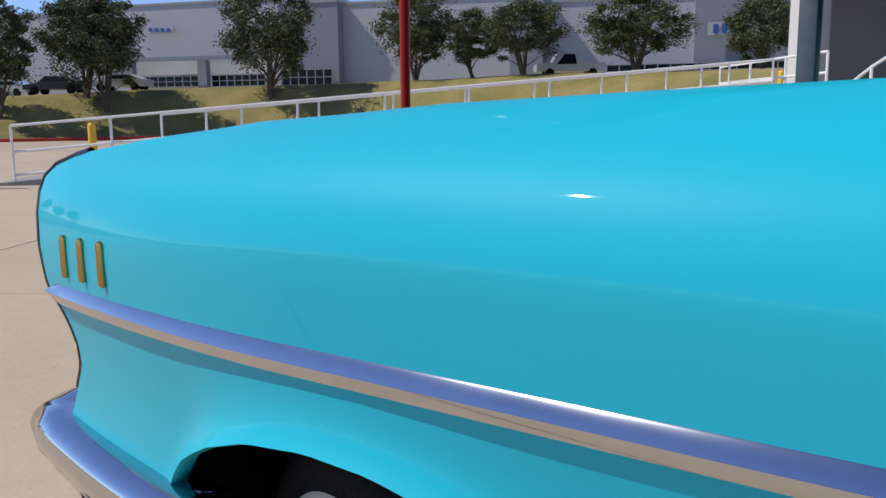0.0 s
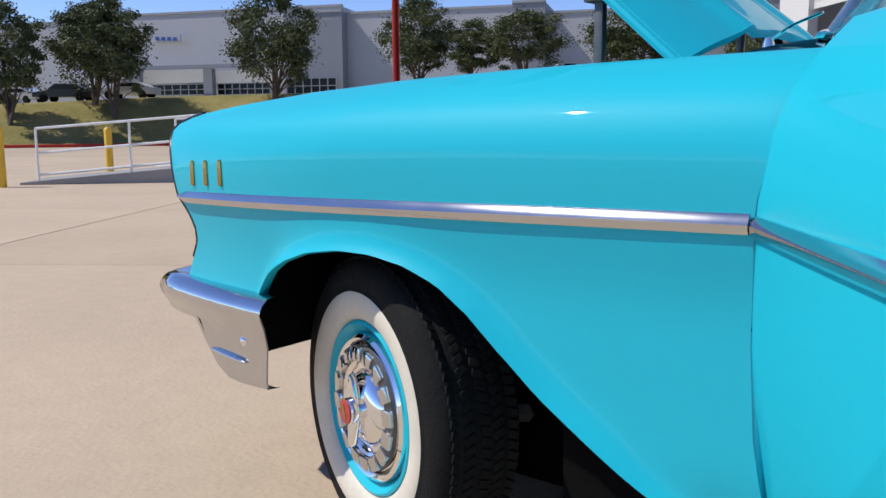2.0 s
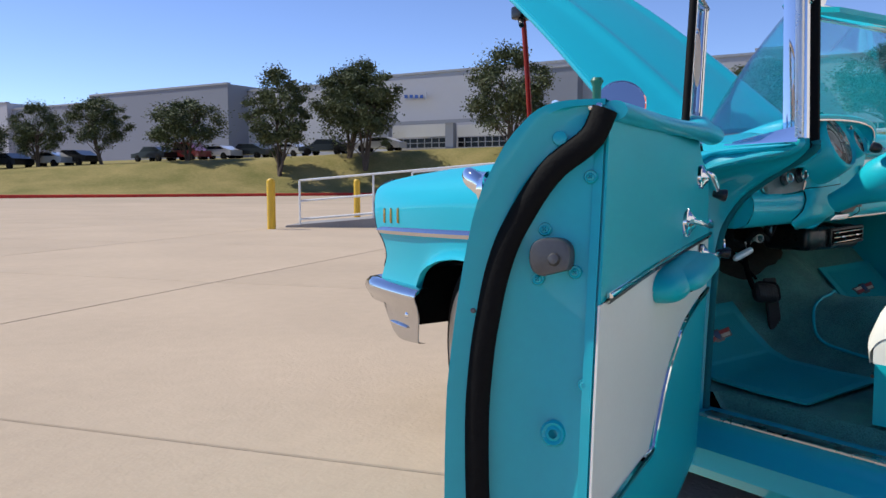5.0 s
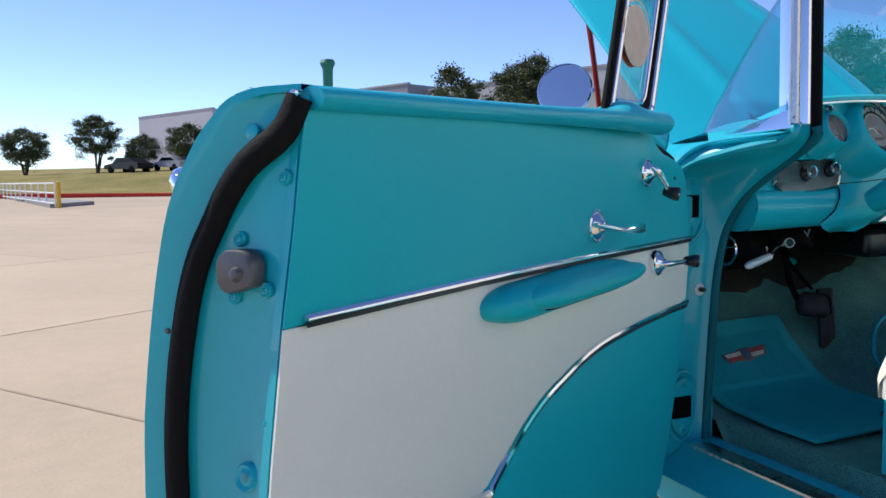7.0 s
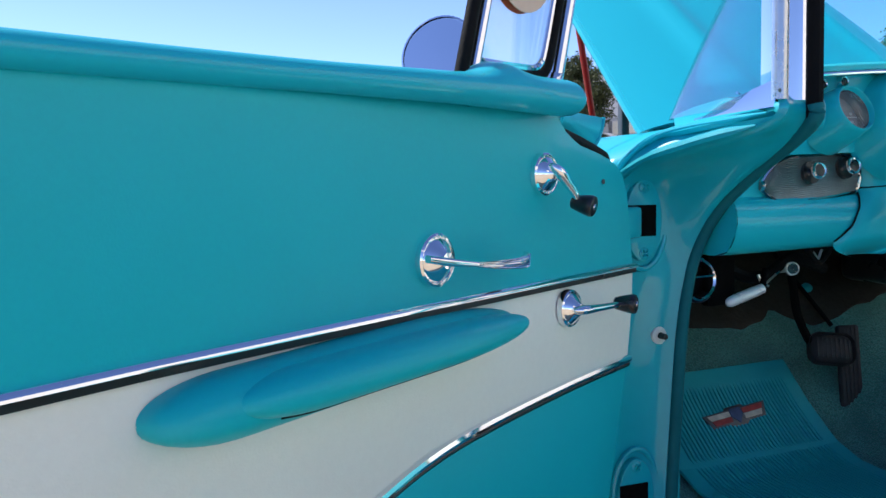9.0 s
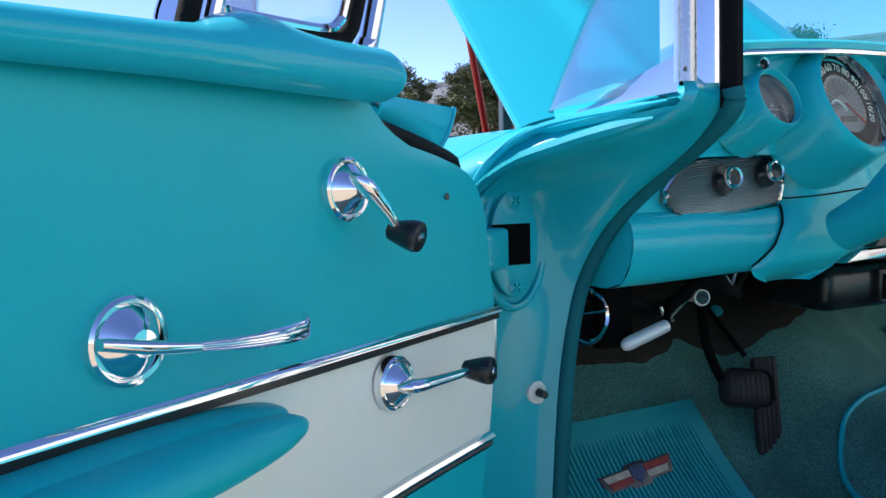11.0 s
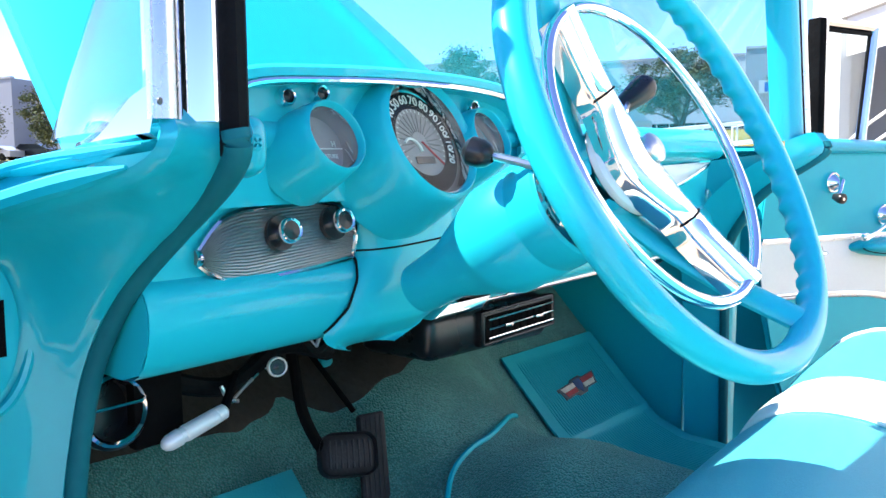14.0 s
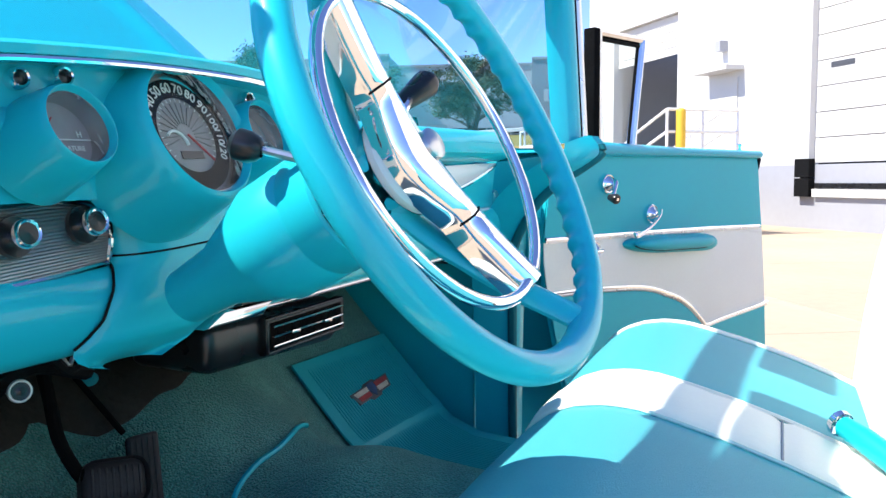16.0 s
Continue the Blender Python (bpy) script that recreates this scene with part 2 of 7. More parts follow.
def join(*pieces):
    """Several (verts, faces) as one."""
    verts, faces = [], []
    for v, f in pieces:
        k = len(verts)
        verts += [tuple(p) for p in v]
        faces += [tuple(i + k for i in q) for q in f]
    return verts, faces


def part(name, geo, mat, parent, label="", **kw):
    return mesh(name, geo[0], geo[1], mat, parent, label, **kw)


def grid(rows, close=False):
    """Faces over rows of points of one length."""
    n = len(rows[0])
    verts = [p for r in rows for p in r]
    faces = []
    for a in range(len(rows) - 1):
        for b in range(n if close else n - 1):
            c = (b + 1) % n
            faces.append((a * n + b, a * n + c, (a + 1) * n + c, (a + 1) * n + b))
    return verts, faces


def shell(rows, offset):
    """A sheet with thickness: the rows and the same moved by offset (a vector, or a function of a point), closed round the edge."""
    f = offset if callable(offset) else (lambda p: offset)
    back = [[Vector(p) + Vector(f(p)) for p in r] for r in rows]
    n, k = len(rows[0]), len(rows)
    v, faces = grid(rows)
    v2, f2 = grid(back)
    m = len(v)
    faces = list(faces) + [tuple(i + m for i in q[::-1]) for q in f2]
    edge = [i for i in range(n)] + [a * n + n - 1 for a in range(1, k)] + [(k - 1) * n + i for i in range(n - 2, -1, -1)] + [a * n for a in range(k - 2, 0, -1)]
    for a, b in zip(edge, edge[1:] + edge[:1]):
        faces.append((a, b, b + m, a + m))
    return v + v2, faces


def spline(pts, n):
    """n points along a smooth curve through pts (Catmull-Rom)."""
    p = [Vector(q) for q in pts]
    p = [2 * p[0] - p[1]] + p + [2 * p[-1] - p[-2]]
    out = []
    for i in range(n):
        s = i / (n - 1) * (len(p) - 3)
        k = min(int(s), len(p) - 4)
        t = s - k
        a, b, c, d = p[k : k + 4]
        out.append(0.5 * (2 * b + (c - a) * t + (2 * a - 5 * b + 4 * c - d) * t * t + (3 * b - a - 3 * c + d) * t**3))
    return out


def interp(x, table):
    return float(np.interp(x, [r[0] for r in table], [r[1] for r in table]))


def tube(path, r, n=10, closed=False, flat=1.0, up=(0, 0, 1)):
    """A round bar along a path; r a radius or one for each point; flat squeezes it across up."""
    p = [Vector(q) for q in path]
    k = len(p)
    rows = []
    for i in range(k):
        d = (p[(i + 1) % k] - p[i - 1]) if closed else (p[min(i + 1, k - 1)] - p[max(i - 1, 0)])
        d.normalize()
        u = Vector(up) - Vector(up).dot(d) * d
        if u.length < 1e-3:
            u = Vector((1, 0, 0)) - d[0] * d
        u.normalize()
        s = d.cross(u)
        q = r[i] if isinstance(r, (list, tuple)) else r
        rows.append([p[i] + q * (math.cos(a) * s * flat + math.sin(a) * u) for a in [2 * math.pi * j / n for j in range(n)]])
    if closed:
        rows.append(rows[0])
    v, f = grid(rows, True)
    if not closed:
        f = list(f) + [tuple(range(n))[::-1], tuple(range((k - 1) * n, k * n))]
    return v, f


def lathe(profile, centre, axis, n=32, up=(0, 0, 1), start=0.0, span=2 * math.pi):
    """Profile of (radius, height) turned round an axis."""
    c, w = Vector(centre), Vector(axis).normalized()
    u = Vector(up) - Vector(up).dot(w) * w
    if u.length < 1e-3:
        u = Vector((1, 0, 0)) - w[0] * w
    u.normalize()
    s = w.cross(u)
    rows = [[c + h * w + r * (math.cos(a) * u + math.sin(a) * s) for a in [start + span * j / n for j in range(n)]] for r, h in profile]
    v, f = grid(rows, True)
    return v, f


def block(lo, hi, bevel=0.0, seg=2):
    bm = bmesh.new()
    bmesh.ops.create_cube(bm, size=1)
    for v in bm.verts:
        v.co = [(a + b) / 2 + c * (b - a) for a, b, c in zip(lo, hi, v.co)]
    if bevel:
        bmesh.ops.bevel(bm, geom=bm.edges[:], offset=bevel, segments=seg, profile=0.5, affect="EDGES")
    bm.verts.index_update()
    out = [tuple(v.co) for v in bm.verts], [tuple(v.index for v in f.verts) for f in bm.faces]
    bm.free()
    return out


def slab(poly, place, depth, bevel=0.0):
    """A flat polygon of (a, b) put in space by place(a, b, c), depth thick in c, with a bevelled front edge."""
    bm = bmesh.new()
    lower = [bm.verts.new((a, b, 0)) for a, b in poly]
    f = bm.faces.new(lower)
    top = bmesh.ops.extrude_face_region(bm, geom=[f])
    tv = [e for e in top["geom"] if isinstance(e, bmesh.types.BMVert)]
    for v in tv:
        v.co.z = depth
    if bevel:
        edges = [e for e in top["geom"] if isinstance(e, bmesh.types.BMEdge)]
        bmesh.ops.bevel(bm, geom=edges, offset=bevel, segments=2, profile=0.5, affect="EDGES")
    bm.verts.index_update()
    out = [tuple(place(*v.co)) for v in bm.verts], [tuple(v.index for v in f.verts) for f in bm.faces]
    bm.free()
    return out


def moved(geo, m):
    return [tuple(m @ Vector(v)) for v in geo[0]], geo[1]


def ball(c, r, n=16, k=10, squash=(1, 1, 1)):
    rows = [[(c[0] + r * squash[0] * math.sin(a) * math.cos(b), c[1] + r * squash[1] * math.sin(a) * math.sin(b), c[2] + r * squash[2] * math.cos(a)) for b in [2 * math.pi * j / n for j in range(n)]] for a in [0.02 + (math.pi - 0.04) * i / k for i in range(k + 1)]]
    return grid(rows, True)


def lettering(name, text, size, m, mat, parent, depth=0.0004):
    c = bpy.data.curves.new(name, "FONT")
    c.body, c.size, c.extrude, c.align_x, c.align_y = text, size, depth, "CENTER", "CENTER"
    tmp = bpy.data.objects.new(name, c)
    me = bpy.data.meshes.new_from_object(tmp)
    bpy.data.objects.remove(tmp)
    me.transform(m)
    me.materials.clear()
    me.materials.append(mat)
    ob = new(name, me)
    ob.parent = parent
    return ob


def screw(name, c, axis, r, parent, mat=None):
    """A cross-slot screw head."""
    w = Vector(axis).normalized()
    u = w.orthogonal().normalized()
    v = w.cross(u)
    rows = []
    for rr, h, cut in ((0.04, 0.30, -0.30), (0.22, 0.30, -0.28), (0.40, 0.30, -0.22), (0.58, 0.28, -0.10), (0.66, 0.26, 0.26), (1.0, 0.05, 0.05), (1.02, -0.4, -0.4)):
        ring = []
        for k in range(25):
            a = 2 * math.pi * (k + 0.5) / 24
            slot = (k % 6) in (0, 5)
            ring.append(Vector(c) + (u * math.cos(a) + v * math.sin(a)) * rr * r + w * r * (cut if slot else h))
        rows.append(ring)
    g = grid(rows)
    return part(name, g, mat or M_CHROME, parent)


# ---- the yard and the distance ----
def polar(az, dist, origin=(2.0, -1.8)):
    a = radians(az)
    return Vector((origin[0] - dist * math.sin(a), origin[1] + dist * math.cos(a), 0))


ground = mesh("ground", [(-1500, -1500, -0.035), (1500, -1500, -0.035), (1500, 1500, -0.035), (-1500, 1500, -0.035)], [(0, 1, 2, 3)], M_ASPH, smooth=False)
tagged(ground, "pale sunlit concrete yard reaching far out", "ground", kind="structure")

# concrete slabs of about 4.3 m, laid askew to the car
SA, SB = Vector((-0.572, 0.820, 0)), Vector((0.820, 0.572, 0))
pavement = tagged(mesh("pavement", [tuple(SA * a + SB * b + Vector((0, 0, -0.012))) for a, b in ((-26.0, -26.3), (29.8, -26.3), (29.8, 32.1), (-26.0, 32.1))], [(0, 1, 2, 3)], material("joint_filler", (0.07, 0.06, 0.05), 0.9, vary=0.2), smooth=False), "bed and dark joints of the slab paving", "pavement", kind="structure")

# raised lawn with a red kerb at its foot
BANK = [(4, 36, 0.6, 46, 3.0), (15, 40, 0.4, 50, 3.1), (25, 46, 0.25, 56, 3.15), (35, 54, 0.15, 62, 3.0), (45, 60, 0.1, 67, 2.6), (55, 63.5, 0.08, 70, 2.3), (60, 61.5, 0.08, 70, 2.05), (65, 60.5, 0.08, 70, 1.75), (75, 59.5, 0.08, 72, 1.30), (82, 60.5, 0.1, 76, 0.85), (92, 63, 0.2, 80, 0.5), (105, 70, 0.2, 90, 0.4), (125, 80, 0.1, 100, 0.3)]


def bank_at(az):
    return [interp(az, [(r[0], r[i]) for r in BANK]) for i in range(1, 5)]


def bank_height(az, d):
    r0, z0, r1, el = bank_at(az)
    top = 0.97 + r1 * math.tan(radians(el))
    s = min(max((d - r0) / (r1 - r0), 0), 1)
    s = s * s * (3 - 2 * s)
    return z0 + 0.06 + (top - z0 - 0.06) * s + (max(0, d - r1) * 0.030)


rows = []
for i in range(122):
    az = 4 + i
    r0, z0, r1, el = bank_at(az)
    row = [polar(az, r0 + 0.3) + Vector((0, 0, -0.03))]
    for k in range(26):
        d = r0 + 0.3 + (120 - r0) * (k / 25) ** 1.6
        p = polar(az, d)
        p.z = bank_height(az, d) + 0.10 * noise.noise(p * 0.12) * min(1, k / 3)
        row.append(p)
    rows.append(row)
tagged(mesh("grass_bank", *grid(rows), M_GRASS), "mown sun-dried lawn bank rising from a red kerb", "lawn", kind="structure")

kerb = [polar(az, bank_at(az)[0]) + Vector((0, 0, bank_at(az)[1])) for az in range(45, 122)]
krows = []
for i, p in enumerate(kerb):
    q = (kerb[min(i + 1, len(kerb) - 1)] - kerb[max(i - 1, 0)]).normalized()
    o = Vector((q.y, -q.x, 0))
    if o.dot(p) > 0:
        o = -o
    krows.append([p + o * 0.02 + Vector((0, 0, -0.2)), p + o * 0.02 + Vector((0, 0, 0.07)), p + Vector((0, 0, 0.09)), p - o * 0.3 + Vector((0, 0, 0.09)), p - o * 0.34 + Vector((0, 0, -0.2))])
tagged(mesh("kerb", *grid(krows), M_REDK), "red-painted kerb at the foot of the lawn", "kerb", kind="structure")


# ---- warehouse across the lawn ----
FA = radians(23)
FN = Vector((-math.sin(FA), math.cos(FA), 0))
EYE0 = Vector((2.0, -1.6, 0.97))


def facade(az, el, d=90.0):
    """The point of the facade plane at that bearing and elevation."""
    a = radians(az)
    w = Vector((-math.sin(a), math.cos(a), math.tan(radians(el))))
    return EYE0 + w * (d / (w.dot(FN)))


warehouse = new("warehouse")
tagged(warehouse, "long white and grey tilt-wall warehouse with dark ground-floor windows", "warehouse")


def wall_piece(name, az0, az1, el_top0, el_top1, mat, d=90.0, depth=30.0, label=""):
    a, b = facade(az0, el_top0, d), facade(az1, el_top1, d)
    z1 = (a.z + b.z) / 2
    g = []
    for p in (a, b):
        for z in (0.0, z1):
            for k in (0, depth):
                g.append(Vector((p.x, p.y, z)) + FN * k)
    f = [(0, 4, 6, 2), (1, 3, 7, 5), (2, 6, 7, 3), (0, 2, 3, 1), (4, 5, 7, 6)]
    w = part(name, (g, f), mat, warehouse, label, smooth=False)
    # parapet cap
    c = [Vector((p.x, p.y, 0)) - FN * 0.12 + Vector((0, 0, z)) + FN * k for p in (a, b) for z in (z1 - 0.05, z1 + 0.22) for k in (0, 0.7)]
    part("parapet_cap", (c, f + [(0, 1, 5, 4)]), M_DOCKG, w, smooth=False)
    return w


wall_piece("wall", 87, 82.3, 4.35, 4.7, M_WALLW, 89.0)
wall_piece("wall", 83.4, 77.5, 4.3, 5.05, M_WALLG, 90.0)
wall_piece("wall", 77.6, 69.0, 5.55, 6.5, M_WALLG, 86.0, label="grey-blue wall panel")
wall_piece("wall", 69.2, 58.6, 5.95, 6.95, M_WALLW, 90.0)
wall_piece("wall", 58.6, 45.05, 7.55, 7.8, M_WALLW, 89.0)
wall_piece("wall", 45.05, 33.5, 7.8, 8.0, M_WALLW, 90.5)
wall_piece("wall", 33.6, 31.4, 8.4, 8.4, M_WALLG, 87.5, label="grey stair tower wall")
wall_piece("wall", 31.4, 21.6, 7.8, 7.6, M_WALLW, 90.0)
wall_piece("wall", 21.7, 9.0, 8.1, 7.9, M_WALLG, 88.5)
# grey band panel left of the white bay
wall_piece("wall", 48.9, 45.05, 7.75, 7.75, M_WALLG, 88.9, label="grey wall panel")


def facade_box(name, az0, az1, el0, el1, mat, d, thick, parent, label=""):
    a, b, c = facade(az0, el0, d), facade(az1, el0, d), facade((az0 + az1) / 2, el1, d)
    z0, z1 = (a.z + b.z) / 2, c.z
    g = [Vector((p.x, p.y, z)) - FN * k for p in (a, b) for z in (z0, z1) for k in (0, thick)]
    f = [(0, 4, 6, 2), (1, 3, 7, 5), (2, 6, 7, 3), (0, 2, 3, 1), (4, 5, 7, 6), (0, 1, 5, 4)]
    return part(name, (g, f), mat, parent, label, smooth=False)


def window_strip(az0, az1, el0, el1, d, nx, nz):
    w = facade_box("window", az0, az1, el0, el1, M_WINDARK, d, 0.02, warehouse)
    a, b = facade(az0, el0, d - 0.05), facade(az1, el0, d - 0.05)
    z0, z1 = (a.z + b.z) / 2, facade((az0 + az1) / 2, el1, d).z
    bars = []
    for i in range(nx + 1):
        p = a.lerp(b, i / nx)
        bars.append(block((-0.035, -0.04, z0), (0.035, 0.04, z1)))
        bars[-1] = ([(v[0] + p.x, v[1] + p.y, v[2]) for v in bars[-1][0]], bars[-1][1])
    for k in range(nz + 1):
        z = z0 + (z1 - z0) * k / nz
        g = [Vector((p.x, p.y, z + e)) - FN * t for p in (a, b) for e in (-0.035, 0.035) for t in (0, 0.06)]
        bars.append((g, [(0, 4, 6, 2), (1, 3, 7, 5), (2, 6, 7, 3), (0, 1, 5, 4)]))
    part("window_frame", join(*bars), M_DOCKG, w, smooth=False)


window_strip(57.6, 54.1, 2.35, 3.02, 88.0, 7, 2)
window_strip(53.3, 49.9, 2.42, 3.15, 88.0, 7, 2)
window_strip(48.8, 45.5, 2.5, 3.5, 88.6, 6, 2)
window_strip(28.0, 15.0, 2.7, 3.6, 88.0, 16, 2)
facade_box("canopy", 58.7, 49.6, 4.05, 4.3, M_WALLG, 85.5, 0.4, warehouse, "grey flat entrance canopy")
facade_box("pier", 58.6, 57.9, 2.3, 4.05, M_WALLG, 87.0, 0.8, warehouse)
facade_box("pier", 53.95, 53.4, 2.3, 4.05, M_WALLG, 87.0, 0.8, warehouse)
facade_box("fascia", 57.8, 54.0, 3.1, 3.95, M_DOCKW, 88.2, 0.2, warehouse)
facade_box("fascia", 53.3, 49.7, 3.2, 4.0, M_DOCKW, 88.2, 0.2, warehouse)
for az0, az1, el0, el1 in ((57.25, 55.45, 5.68, 6.13), (20.9, 18.3, 5.3, 6.1)):
    s = facade_box("wall_sign", az0, az1, el0, el1, M_WALLW, 88.0, 0.15, warehouse, "blue and white company sign drawn as plain bars")
    w = az0 - az1
    for k in range(4):
        facade_box("sign_bar", az0 - w * (0.13 + 0.2 * k), az0 - w * (0.25 + 0.2 * k), el0 + 0.10, el1 - 0.12, M_BLUE, 87.8, 0.03, s)


# ---- trees on the lawn ----
def tree_mesh(seed, height, width, base, trunks, leaves):
    rnd = random.Random(seed)
    bark, leaf_v, leaf_f = [], [], []
    clumps = []
    for k in range(trunks):
        a = rnd.uniform(0, 6.28)
        lean = Vector((math.cos(a), math.sin(a), 0)) * (0.42 if trunks > 1 else 0.1)
        foot = Vector((rnd.uniform(-0.12, 0.12), rnd.uniform(-0.12, 0.12), -0.3))
        top = foot + lean * height * 0.35 + Vector((0, 0, height * 0.62))
        pts = spline([foot, foot.lerp(top, 0.35) + lean * 0.1, top], 7)
        bark.append(tube(pts, [0.15 * (1 - 0.7 * i / 6) + 0.02 for i in range(7)], 8))
        for j in range(8):
            s = pts[2 + rnd.randrange(5)]
            b = rnd.uniform(0, 6.28)
            e = s + Vector((math.cos(b) * width * rnd.uniform(0.2, 0.42), math.sin(b) * width * rnd.uniform(0.2, 0.42), height * rnd.uniform(0.12, 0.30)))
            bark.append(tube(spline([s, s.lerp(e, 0.5) + Vector((0, 0, 0.15)), e], 5), [0.06, 0.05, 0.04, 0.03, 0.015], 6))
            clumps.append(e)
    for j in range(64):
        b, h = rnd.uniform(0, 6.28), rnd.uniform(0.0, 1.0)
        r = width * 0.52 * (math.sin(math.pi * (0.24 + 0.73 * h)) ** 0.8) * rnd.uniform(0.45, 1.08)
        clumps.append(Vector((math.cos(b) * r, math.sin(b) * r, base + (height - base) * h * 0.97)))
    for c in clumps:
        size = width * rnd.uniform(0.030, 0.085)
        for j in range(leaves):
            p = c + Vector((rnd.gauss(0, size), rnd.gauss(0, size), rnd.gauss(0, size * 0.75)))
            u = Vector((rnd.uniform(-1, 1), rnd.uniform(-1, 1), rnd.uniform(-0.6, 0.6))).normalized() * rnd.uniform(0.07, 0.14)
            v = u.cross(Vector((rnd.uniform(-1, 1), rnd.uniform(-1, 1), rnd.uniform(-1, 1)))).normalized() * rnd.uniform(0.04, 0.085)
            k = len(leaf_v)
            leaf_v += [p - u, p + v, p + u, p - v]
            leaf_f.append((k, k + 1, k + 2, k + 3))
    return join(*bark), (leaf_v, leaf_f)


TREE_KIND = []
for seed, h, w, base, trunks in ((3, 8.0, 5.6, 3.1, 3), (11, 8.2, 4.6, 2.6, 2), (29, 6.0, 6.2, 2.3, 3), (41, 7.6, 6.2, 3.1, 4)):
    b, l = tree_mesh(seed, h, w, base, trunks, 190)
    t = new("tree")
    tagged(t, "dark green oak with several slim trunks on the dry lawn", "tree", "trees on the lawn")
    part("trunk", b, M_BARK, t)
    part("crown", l, M_LEAF, t, smooth=False, fix=False)
    TREE_KIND.append((t, h, w))


def plant(kind, az, dist, el_top, width, origin=(2.0, -1.8, 0.97), base_el=None, turn=0.0, first=False):
    t, h, w = TREE_KIND[kind]
    p = polar(az, dist, origin[:2])
    d0 = (p - Vector((2.0, -1.8, 0))).length
    az0 = math.degrees(math.atan2(-(p.x - 2.0), p.y + 1.8))
    p.z = bank_height(az0, d0) if base_el is None else origin[2] + dist * math.tan(radians(base_el))
    s = (origin[2] + dist * math.tan(radians(el_top)) - p.z) / h
    sw = 0.88 * width / w
    m = Matrix.Translation(p) @ Matrix.Rotation(turn, 4, "Z") @ Matrix.Diagonal((sw, sw, s, 1))
    if first:
        t.matrix_world = m
        return t
    c = copy_thing(t, m)
    c.matrix_world = m
    return c


plant(1, 65.6, 65, 7.7, 5.2, first=True)
plant(0, 60.7, 68, 7.7, 6.4, first=True)
plant(2, 71.6, 72, 5.4, 6.6, first=True)
plant(3, 49.5, 66, 9.1, 7.2, first=True)
for k, (kind, az, dist, top, width) in enumerate(((0, 59.6, 66, 8.2, 6.2), (3, 39.9, 66, 8.7, 6.6), (0, 76.9, 76, 5.4, 5.2), (3, 80.6, 78, 4.9, 4.6), (2, 83.6, 80, 3.8, 4.6), (2, 86.5, 82, 3.1, 3.8), (0, 89.3, 84, 4.3, 4.8), (2, 93.5, 86, 3.4, 5.0), (1, 97, 88, 3.9, 4.5))):
    plant(kind, az, dist, top, width, turn=1.1 * k + 0.4)
for k, (kind, az, dist, top, width) in enumerate(((1, 35.7, 62, 7.4, 4.8), (0, 32.3, 60, 7.9, 6.2), (3, 24.8, 56, 8.3, 6.8), (2, 16.9, 56, 7.6, 5.0))):
    plant(kind, az, dist, top, width, origin=(0.62, -0.53, 1.04), turn=0.8 * k + 2)


# ---- vehicles parked above the lawn ----
def far_car(name, label, mat, length, height, pickup=False):
    c = new(name)
    tagged(c, label, "car" if not pickup else "pickup truck", "vehicles parked above the lawn")
    L, w = length / 2, 0.9
    if pickup:
        side = [(-L, 0.45), (-L, 1.0), (-L * 0.55, 1.12), (-L * 0.38, height), (L * 0.12, height), (L * 0.22, 1.12), (L, 1.12), (L, 0.45)]
    else:
        side = [(-L, 0.4), (-L, 0.75), (-L * 0.5, 0.92), (-L * 0.22, height), (L * 0.45, height * 0.98), (L * 0.82, 0.98), (L, 0.92), (L, 0.4)]
    part("body", slab(side, lambda a, b, d: (a, d - w, b), 2 * w, 0.08), mat, c)
    glass = [(-L * 0.42, 0.98), (-L * 0.2, height - 0.1), (L * 0.1 if pickup else L * 0.42, height - 0.1), (L * 0.16 if pickup else L * 0.68, 1.0)]
    for s in (-1, 1):
        part("side_window", slab(glass, lambda a, b, d: (a, s * (w + 0.01) + d * s, b), 0.012), M_WINDARK, c)
        for x in (-L * 0.62, L * 0.62):
            part("wheel", lathe([(0.02, 0.11), (0.2, 0.12), (0.33, 0.10), (0.36, 0.0), (0.33, -0.1)], (x, s * (w - 0.08), 0.36), (0, s, 0), 18), M_TYRE, c)
    return c


def park(c, az, dist, el, turn, origin=(2.0, -1.8, 0.97)):
    p = polar(az, dist, origin[:2])
    p.z = origin[2] + dist * math.tan(radians(el))
    az0 = math.degrees(math.atan2(-(p.x - 2.0), p.y + 1.8))
    p.z = bank_height(az0, (Vector((p.x, p.y, 0)) - Vector((2.0, -1.8, 0))).length) - 0.1
    c.matrix_world = Matrix.Translation(p) @ Matrix.Rotation(FA + turn, 4, "Z")


sedan = far_car("car", "black sedan parked above the lawn", M_BLACKC, 4.6, 1.42)
park(sedan, 62.3, 73, 2.0, 0.25)
white = far_car("car", "silver-white coupe parked above the lawn", M_SILVERC, 4.4, 1.36)
park(white, 58.6, 72, 2.0, 0.2)
suv = far_car("car", "dark red off-road vehicle parked above the lawn", M_REDC, 4.3, 1.7)
park(suv, 71.6, 79, 1.5, 0.1)
truck = far_car("pickup_truck", "silver pickup truck parked before the warehouse", M_SILVERC, 5.4, 1.85, True)
park(truck, 29.2, 66, 2.8, 0.3, (0.62, -0.53, 1.04))
for k, az in enumerate((73.6, 69.6, 67.6, 64.9, 78.5, 80.0, 82.2, 84.6, 87.4)):
    src = (sedan, white)[k % 2]
    c = copy_thing(src, Matrix())
    park(c, az, 80, 1.5, 0.12 * (k % 3))


